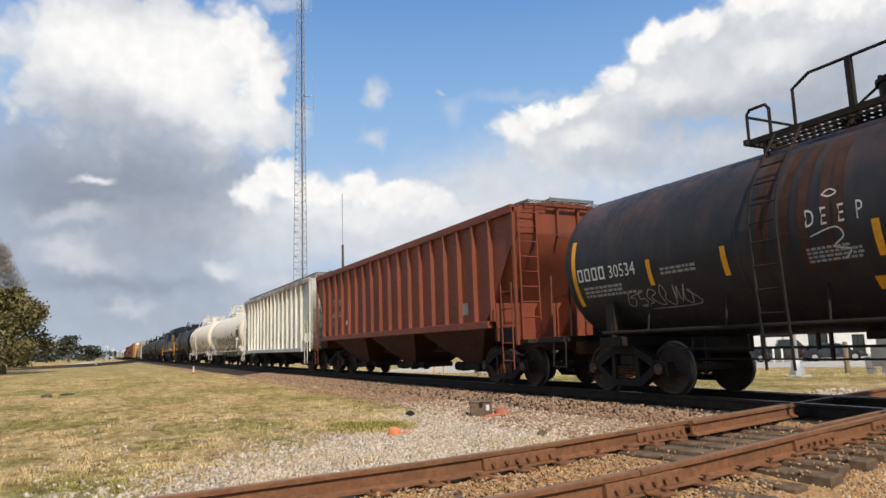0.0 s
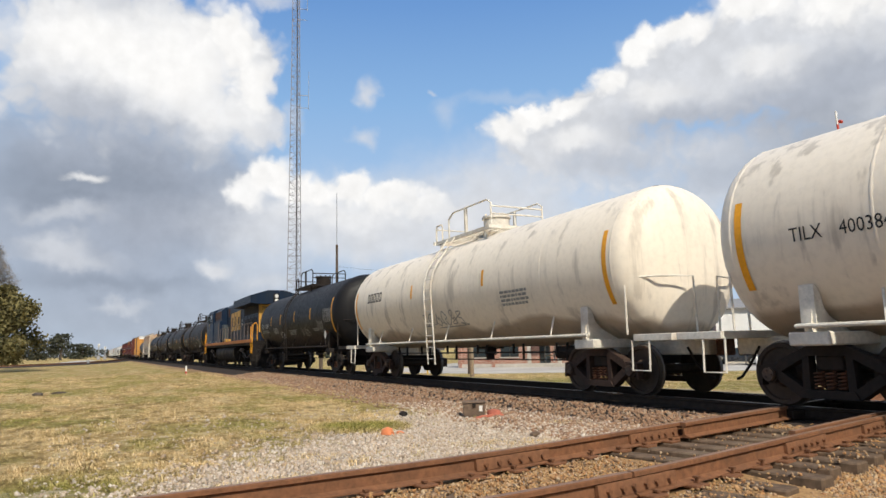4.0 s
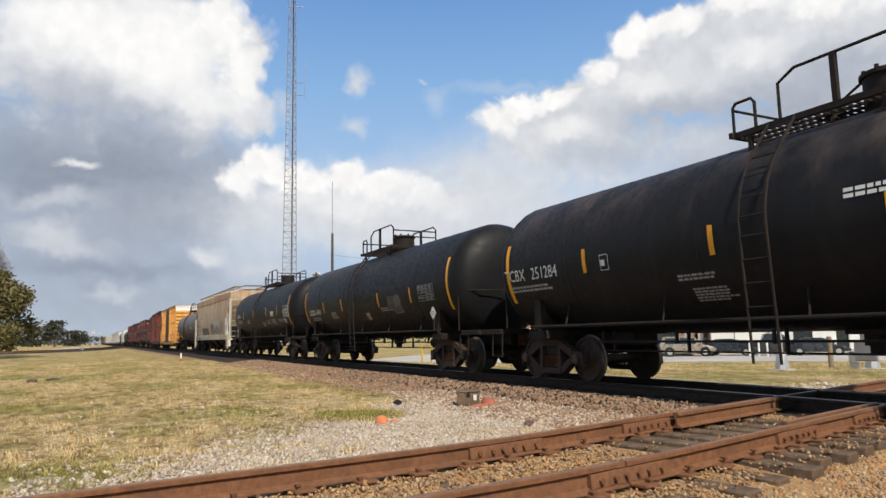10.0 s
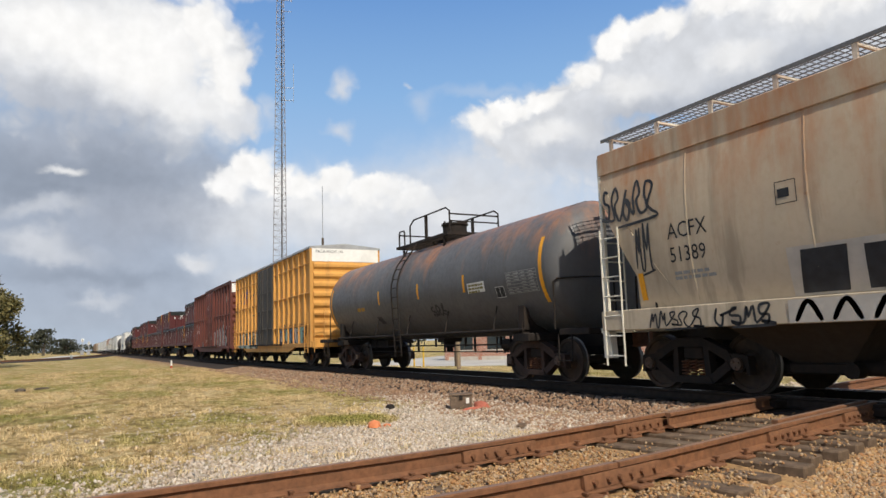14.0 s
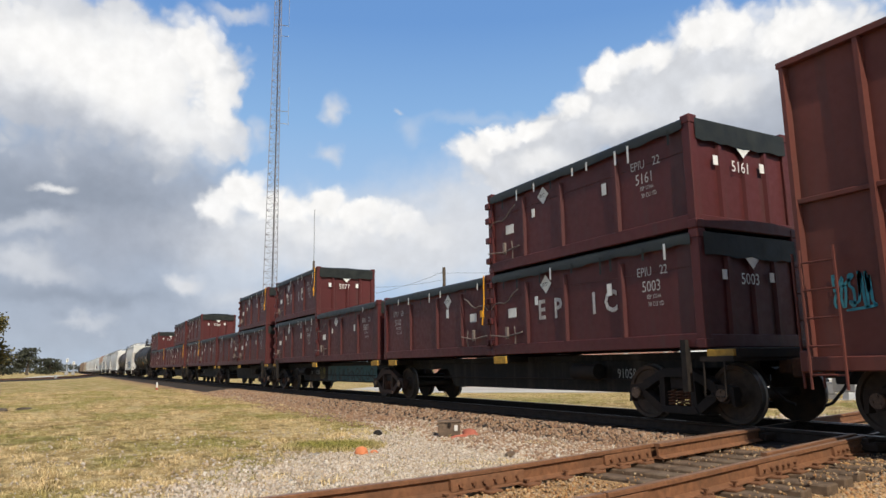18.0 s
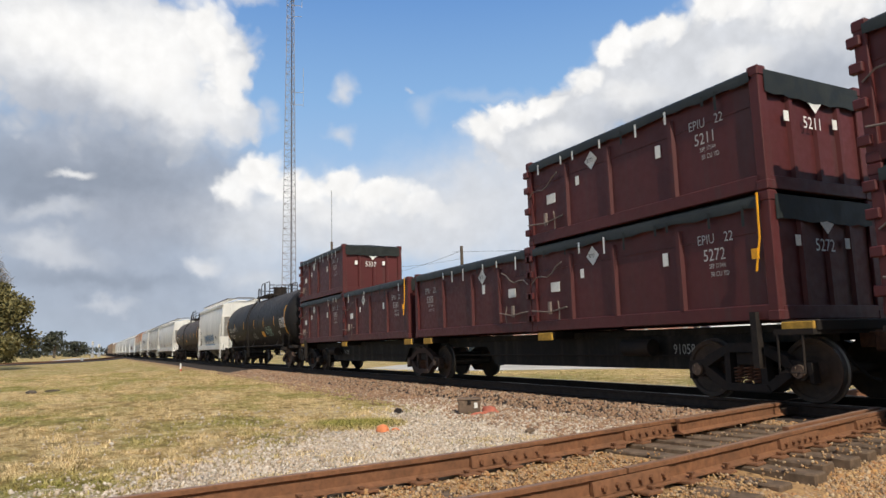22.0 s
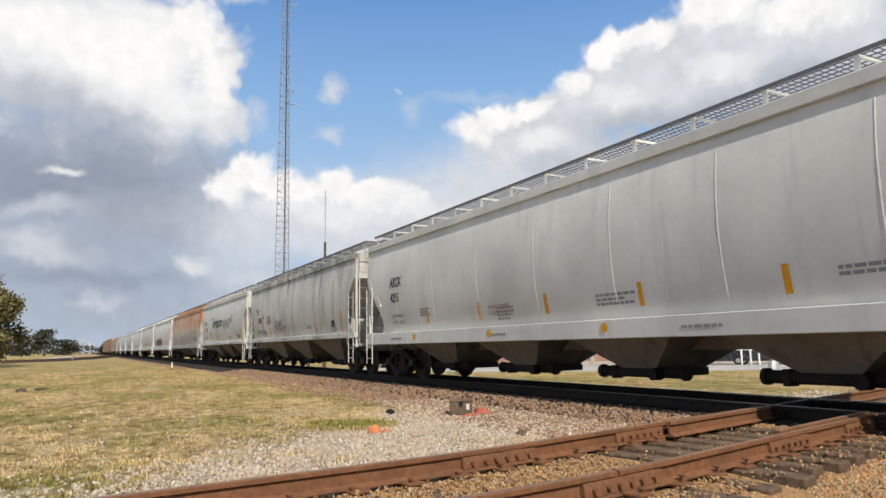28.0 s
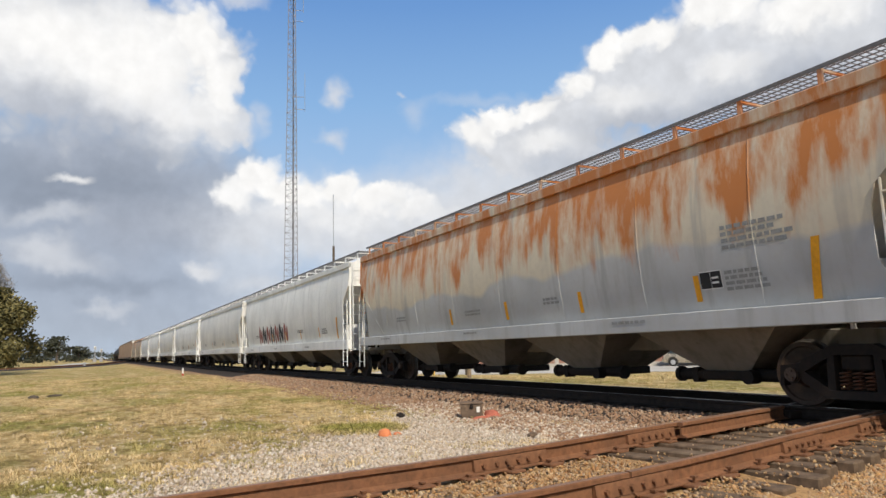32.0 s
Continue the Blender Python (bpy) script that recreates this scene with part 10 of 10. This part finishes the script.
def lump(name, x, y, sx, sy, sz, mat, label, category, seed, n=10):
    """A crumpled or broken lump, its underside flat on the ground."""
    rings = []
    for i in range(6):
        f = i / 5
        q = math.cos(f * math.pi / 2) ** 0.3 if f < 1 else 0.05
        rings.append([(math.cos(k * math.tau / n) * sx * q * (1 + 0.35 * noise.noise((k * 1.7, i * 0.9, seed))), math.sin(k * math.tau / n) * sy * q * (1 + 0.35 * noise.noise((k * 1.1, i, seed + 5))), sz * f * (1 + 0.3 * noise.noise((k, i, seed + 9)))) for k in range(n)])
    ob = part(name, Mesh().loft(rings), mat, None, "", 50)
    ob.matrix_basis = pose(x, y, GROUND_Z + 0.005, 0, 0, seed * 37)
    return tagged(ob, label, category)


lump("rag", 6.66, 11.2, 0.26, 0.14, 0.12, RAG, "faded pinkish-red cloth rag beside the box", "rag", 2, 14)
lump("rag", 6.46, 10.98, 0.34, 0.05, 0.05, RAG, "strip of pinkish-red cloth on the gravel", "rag", 5, 14)
lump("orange_chunk", 3.97, 9.82, 0.12, 0.085, 0.11, ORANGE, "broken chunk of orange plastic", "debris", 3, 9)
lump("orange_chunk", 4.18, 9.84, 0.06, 0.05, 0.04, ORANGE, "small orange plastic fragment", "debris", 4, 8)
lump("tie_fragment", 5.6, 8.3, 0.15, 0.08, 0.07, TIE, "dark broken piece of railway tie", "debris", 6, 7)
lump("dark_stone", 5.3, 12.3, 0.14, 0.09, 0.09, STEEL_DARK, "dark stone lying in the gravel", "stone", 7, 8)
lump("dark_stone", -1.7, 27.4, 0.30, 0.14, 0.10, BARK, "dark clod lying in the field grass", "clod", 8, 8)
lump("dark_stone", -1.1, 28.0, 0.3, 0.1, 0.07, BARK, "dark clod lying in the field grass", "clod", 1, 8)

# ---- loose stones and grass ----
def bed_z(x, y):
    """Height of ground or ballast."""
    z = soil(x, y)
    o = abs(x - XC)
    if o < 3.4:
        z = max(z, float(np.interp(o, (0, 1.5, 2.2, 3.4), (-0.215, -0.205, -0.27, -0.42))))
    o = abs(y - crossing_y(x)) * 0.975
    if o < 2.2:
        low = min(1.0, max(0.0, (x - 4.6) / 0.5))
        z = max(z, float(np.interp(o, (0, 0.8, 1.5, 2.2), (-0.215 - 0.06 * low, -0.215 - 0.06 * low, -0.28 - 0.02 * low, -0.42))))
    return z


CHIP_V = np.array([(x, y, z) for z in (-0.8, 0.8) for y in (-0.8, 0.8) for x in (-0.8, 0.8)])
CHIP_F = np.array([(0, 2, 1), (1, 2, 3), (4, 5, 6), (5, 7, 6), (0, 1, 4), (1, 5, 4), (2, 6, 3), (3, 6, 7), (0, 4, 2), (2, 4, 6), (1, 3, 5), (3, 7, 5)])


def stones(name, spots, material, label, seed):
    """spots are (x, y, z, radius): broken stones, turned and squashed at random, in one mesh."""
    g = np.random.default_rng(seed)
    P = np.array(spots)
    n = len(P)
    V = np.repeat(CHIP_V[None], n, 0) * g.uniform(0.45, 1.25, (n, 8, 3))
    V *= g.uniform(0.6, 1.25, (n, 1, 3)) * np.array([1, 1, 0.8])
    for i, j, most in ((0, 2, 1.0), (1, 2, 1.0), (0, 1, math.tau)):
        a = g.uniform(0, most, n)
        c, s = np.cos(a)[:, None], np.sin(a)[:, None]
        p, q = V[:, :, i].copy(), V[:, :, j].copy()
        V[:, :, i], V[:, :, j] = p * c - q * s, p * s + q * c
    V = V * P[:, None, 3:4] + P[:, None, :3]
    F = CHIP_F[None] + (np.arange(n) * 8)[:, None, None]
    me = bpy.data.meshes.new(name)
    me.vertices.add(n * 8)
    me.vertices.foreach_set("co", V.astype(np.float32).ravel())
    me.loops.add(n * 36)
    me.loops.foreach_set("vertex_index", F.astype(np.int32).ravel())
    me.polygons.add(n * 12)
    me.polygons.foreach_set("loop_start", np.arange(0, n * 36, 3, dtype=np.int32))
    me.update(calc_edges=True)
    me.validate()
    return tagged(part(name, me, material), label, "gravel", "", "stuff")


rs = random.Random(21)
TAN_STONE = pebbles("tan_ballast_stone", [(0.54, 0.29, 0.095), (0.42, 0.20, 0.075), (0.60, 0.39, 0.17), (0.27, 0.145, 0.07), (0.60, 0.45, 0.28), (0.50, 0.27, 0.10), (0.36, 0.27, 0.19)])
GREY_STONE = pebbles("pale_grey_gravel", [(0.68, 0.57, 0.45), (0.50, 0.38, 0.26), (0.80, 0.71, 0.60), (0.56, 0.41, 0.27), (0.72, 0.62, 0.51), (0.36, 0.27, 0.19)])
RED_STONE = pebbles("reddish_shoulder_stone", [(0.33, 0.18, 0.095), (0.24, 0.12, 0.065), (0.42, 0.27, 0.16), (0.37, 0.20, 0.105), (0.46, 0.35, 0.25), (0.17, 0.09, 0.055)])
spots = []
for _ in range(62000):
    x = rs.uniform(0.2, 9.0) if rs.random() < 0.9 else rs.uniform(-2.5, 0.2)
    o = rs.uniform(-2.3, 2.1) if rs.random() < 0.76 else rs.uniform(-4.4, -2.3)
    y = crossing_y(x) + o
    if x > 8.4 and abs(o) < 1.4:
        continue
    r = rs.uniform(0.008, 0.017) if rs.random() < 0.93 else rs.uniform(0.017, 0.026)
    rail = min(abs(o - 0.77), abs(o + 0.77))
    if rail < 0.10:
        continue
    z = bed_z(x, y) + r * rs.uniform(0.1, 0.6)
    if x < 4.8 and abs(o) < 1.35 and rs.random() < 0.22:
        z = max(z, -0.186)
    spots.append((x, y, z, r))
while len(spots) < 84000:
    x, o = rs.uniform(2.2, 9.1), -1.42 - 3.2 * rs.random()
    y = crossing_y(x) + o
    r = rs.uniform(0.010, 0.020) if rs.random() < 0.9 else rs.uniform(0.020, 0.030)
    spots.append((x, y, bed_z(x, y) + r * rs.uniform(0.1, 0.9) - (0.01 if o > -1.5 else 0.0), r))
while len(spots) < 84350:
    x, o = rs.uniform(4.6, 8.9), rs.choice((rs.uniform(-1.35, -0.9), rs.uniform(-0.6, 0.6)))
    r = rs.uniform(0.007, 0.017)
    spots.append((x, crossing_y(x) + o, -0.192 + r * 0.5, r))
stones("crossing_ballast_stones", spots, TAN_STONE, "loose tan and ochre ballast stones on the crossing track", 1)
spots = []
while len(spots) < 25000:
    y = 5.5 + 9.5 * rs.random() ** 1.5
    x = rs.uniform(-0.6, 7.4)
    o = y - crossing_y(x)
    if o < 1.75:
        continue
    lim = edge_of_grass(x) + rs.gauss(0, 0.7)
    if y > lim and rs.random() > 0.04:
        continue
    r = rs.uniform(0.008, 0.021) if rs.random() < 0.93 else rs.uniform(0.02, 0.036)
    spots.append((x, y, bed_z(x, y) + r * 0.35, r))
stones("gravel_stones", spots, GREY_STONE, "loose pale grey gravel between track and field", 2)
spots = []
while len(spots) < 14000:
    y = 6.2 + 34 * rs.random() ** 2.1
    x = rs.uniform(5.6, 8.75) if y < 24 else rs.uniform(6.3, 8.7)
    if y - crossing_y(x) < 1.3 or rs.random() > (x - 5.2) / 1.6:
        continue
    r = rs.uniform(0.012, 0.034) * (1 + y * 0.012)
    spots.append((x, y, bed_z(x, y) + r * 0.3, r))
stones("shoulder_stones", spots, RED_STONE, "reddish-brown stones along the main track's shoulder", 3)
spots = []
while len(spots) < 4000:
    x, y = rs.uniform(10.9, 15.5), rs.uniform(3.5, 16)
    if abs(y - crossing_y(x)) > 3.2 and x > 13.0:
        continue
    r = rs.uniform(0.02, 0.05)
    spots.append((x, y, bed_z(x, y) + r * 0.3, r))
stones("far_side_stones", spots, GREY_STONE, "pale gravel beyond the main track", 4)


def blade_material():
    m, n, l, s = nodes_of("dry_grass_blades")
    geo = n.new("ShaderNodeNewGeometry")
    co = n.new("ShaderNodeTexCoord").outputs["Object"]
    broad, mid = noise_node(n, l, co, 0.22, 5, 0.6), noise_node(n, l, co, 1.3, 5, 0.6)
    straw = mix_node(n, l, geo.outputs["Random Per Island"], (0.51, 0.35, 0.14), (0.88, 0.69, 0.40))
    green = mix_node(n, l, geo.outputs["Random Per Island"], (0.195, 0.19, 0.035), (0.46, 0.395, 0.11))
    patch = noise_node(n, l, co, 0.55, 6, 0.62, (1, 0.45, 1))
    mid = patch
    fac = math_node(n, l, "ADD", ramp_node(n, l, broad, 0.52, 0.62, 0, 0.75), ramp_node(n, l, mid, 0.50, 0.60, 0, 0.65))
    dist = n.new("ShaderNodeVectorMath")
    dist.operation = "DISTANCE"
    dist.inputs[1].default_value = (3.95, 11.0, -0.3)
    l.new(co, dist.inputs[0])
    lush = ramp_node(n, l, dist.outputs["Value"], 1.0, 0.5, 0, 1)
    fac = math_node(n, l, "MAXIMUM", fac, lush)
    tint = mix_node(n, l, fac, straw, green)
    dull = noise_node(n, l, co, 4.5, 5, 0.7, (1, 0.6, 1))
    tint = mix_node(n, l, ramp_node(n, l, dull, 0.52, 0.62, 0, 0.65), tint, (0.20, 0.135, 0.05))
    l.new(tint, s.inputs["Base Color"])
    s.inputs["Roughness"].default_value = 0.75
    s.inputs["Specular IOR Level"].default_value = 0.2
    return m


def tufts(name, spots, material, label, seed, blades=6):
    """spots are (x, y, height): each tuft a few bent blades, in one mesh."""
    g = np.random.default_rng(seed)
    P = np.array([(x, y, soil(x, y), h) for x, y, h in spots])
    n = len(P) * blades
    B = np.repeat(P, blades, 0)
    h = B[:, 3] * g.uniform(0.5, 1.15, n)
    a = g.uniform(0, math.tau, n)
    lean = g.uniform(0.3, 1.7, n)
    root = B[:, :3] + np.stack([g.normal(0, 0.35, n) * B[:, 3], g.normal(0, 0.35, n) * B[:, 3], np.full(n, -0.005)], 1)
    w = h * 0.035 + 0.0012
    side = np.stack([-np.sin(a), np.cos(a), np.zeros(n)], 1) * w[:, None]
    out = np.stack([np.cos(a), np.sin(a), np.zeros(n)], 1)
    mid = root + out * (h * lean * 0.3)[:, None] + np.array([0, 0, 1]) * (h * 0.6)[:, None]
    tip = root + out * (h * lean)[:, None] + np.array([0, 0, 1]) * (h * np.maximum(0.25, 1.05 - 0.45 * lean))[:, None]
    V = np.stack([root - side, root + side, mid + side * 0.7, mid - side * 0.7, tip], 1).reshape(-1, 3)
    base = (np.arange(n) * 5)[:, None]
    me = bpy.data.meshes.new(name)
    me.vertices.add(n * 5)
    me.vertices.foreach_set("co", V.astype(np.float32).ravel())
    F = np.concatenate([base + np.array([0, 1, 2, 3]), base + np.array([3, 2, 4])], 1).astype(np.int32)
    me.loops.add(n * 7)
    me.loops.foreach_set("vertex_index", F.ravel())
    me.polygons.add(n * 2)
    me.polygons.foreach_set("loop_start", (np.arange(n)[:, None] * 7 + np.array([0, 4])).astype(np.int32).ravel())
    me.update(calc_edges=True)
    me.validate()
    return tagged(part(name, me, material), label, "grass", "", "stuff")


BLADES = blade_material()
spots = []
while len(spots) < 34000:
    y = 6.6 + 42 * rs.random() ** 2.4
    x = rs.uniform(-0.16 * y - 0.6, min(6.8, 0.62 * y))
    clump = noise.noise((x * 0.7, y * 0.7, 2.0)) + 0.7 * noise.noise((x * 2.4, y * 2.4, 7.0))
    if y < edge_of_grass(x) + 0.5 * clump and rs.random() > 0.06:
        continue
    if clump < rs.uniform(-0.75, 0.35):
        continue
    tall = noise.noise((x * 3.6, y * 2.2, 4.0)) + 0.6 * noise.noise((x * 9.0, y * 6.0, 1.0))
    if tall < rs.uniform(-0.5, 0.25):
        continue
    spots.append((x, y, (0.018 + 0.03 * rs.random() ** 2) * (1 + 2.2 * max(0, tall)) * (1 + y * 0.012)))
for _ in range(1500):
    a, q = rs.uniform(0, math.tau), math.sqrt(rs.random())
    spots.append((3.95 + math.cos(a) * q * 0.85, 11.0 + math.sin(a) * q * 0.8, rs.uniform(0.06, 0.13)))
for cx, cy, n, q in ((4.6, 8.1, 90, 0.3), (5.2, 7.7, 60, 0.25), (2.1, 8.2, 120, 0.35), (6.9, 9.4, 60, 0.3), (5.4, 13.0, 200, 0.7), (1.6, 6.9, 80, 0.3)):
    for _ in range(n):
        spots.append((cx + rs.gauss(0, q), cy + rs.gauss(0, q * 0.6), rs.uniform(0.03, 0.08)))
tufts("field_grass", spots, BLADES, "dry straw-coloured winter grass with green patches", 5)
spots = []
while len(spots) < 9000:
    x, y = rs.uniform(12.9, 38), rs.uniform(4, 52)
    if (x - 13.2) * 0.722 + (y - 31.5) * 0.692 > 21.3 or abs(y - crossing_y(x)) < 1.9:
        continue
    spots.append((x, y, rs.uniform(0.05, 0.12)))
tufts("verge_grass", spots, BLADES, "dry grass strip between the railway and the pavement", 6)


# ---- the train rolls past ----
def gone(t):
    """Metres that the train has rolled by t seconds."""
    return 441.77 * (t / 32) - 11.92 * (t / 32) ** 2


def motions():
    walk(CLOUDS, [(t, pose(*EYE, 0, 0, 0.085 * (t - 16.5))) for t in (0, 8, 16, 24, 32)])
    walk(FAR_CLOUDS, [(t, pose(*EYE, 0, 0, 0.024 * (t - 16.5))) for t in (0, 8, 16, 24, 32)])
    z = LOW + 0.052
    walk(PASSING, [(0, pose(88.4, -9.2, z, 0, 0, 133.7)), (14.6, pose(88.4, -9.2, z, 0, 0, 133.7)), (16.0, pose(83.3, -3.9, z, 0, 0, 133.7)), (20.0, pose(52.7, 28.1, z, 0, 0, 133.7)), (24.0, pose(35.7, 45.9, z, 0, 0, 133.7)), (25.0, pose(32.3, 49.5, z, 0, 0, 130)), (26.5, pose(28.7, 56.1, z, 0, 0, 104)), (28.5, pose(27.5, 68.8, z, 0, 0, 92)), (30.0, pose(27.4, 74.0, z, 0, 0, 91)), (32.0, pose(27.4, 74.0, z, 0, 0, 91))])
    home = {}
    for ob, x, y, z in CAR_ROOTS:
        home[ob] = y
        walk(ob, [(t, pose(x, y - gone(t), z)) for t in range(0, 33, 2)])
    # wheels turn as their car comes near and passes
    for ob, car, yt in WHEELSETS:
        m, r = ob.matrix_basis.copy(), ob.location.z
        near = [k for k in range(0, 961) if -1.0 < home[car] + yt - gone(k / 30) < 26.0]
        if not near:
            continue
        first, last = near[0], near[-1]
        rows = [] if first == 0 else [(0.0, m)]
        rows += [(k / 30, m @ pose(0, 0, 0, math.degrees((gone(k / 30) - gone(first / 30)) / r))) for k in near]
        if last < 960:
            rows.append((32.0, rows[-1][1]))
        walk(ob, rows)


motions()
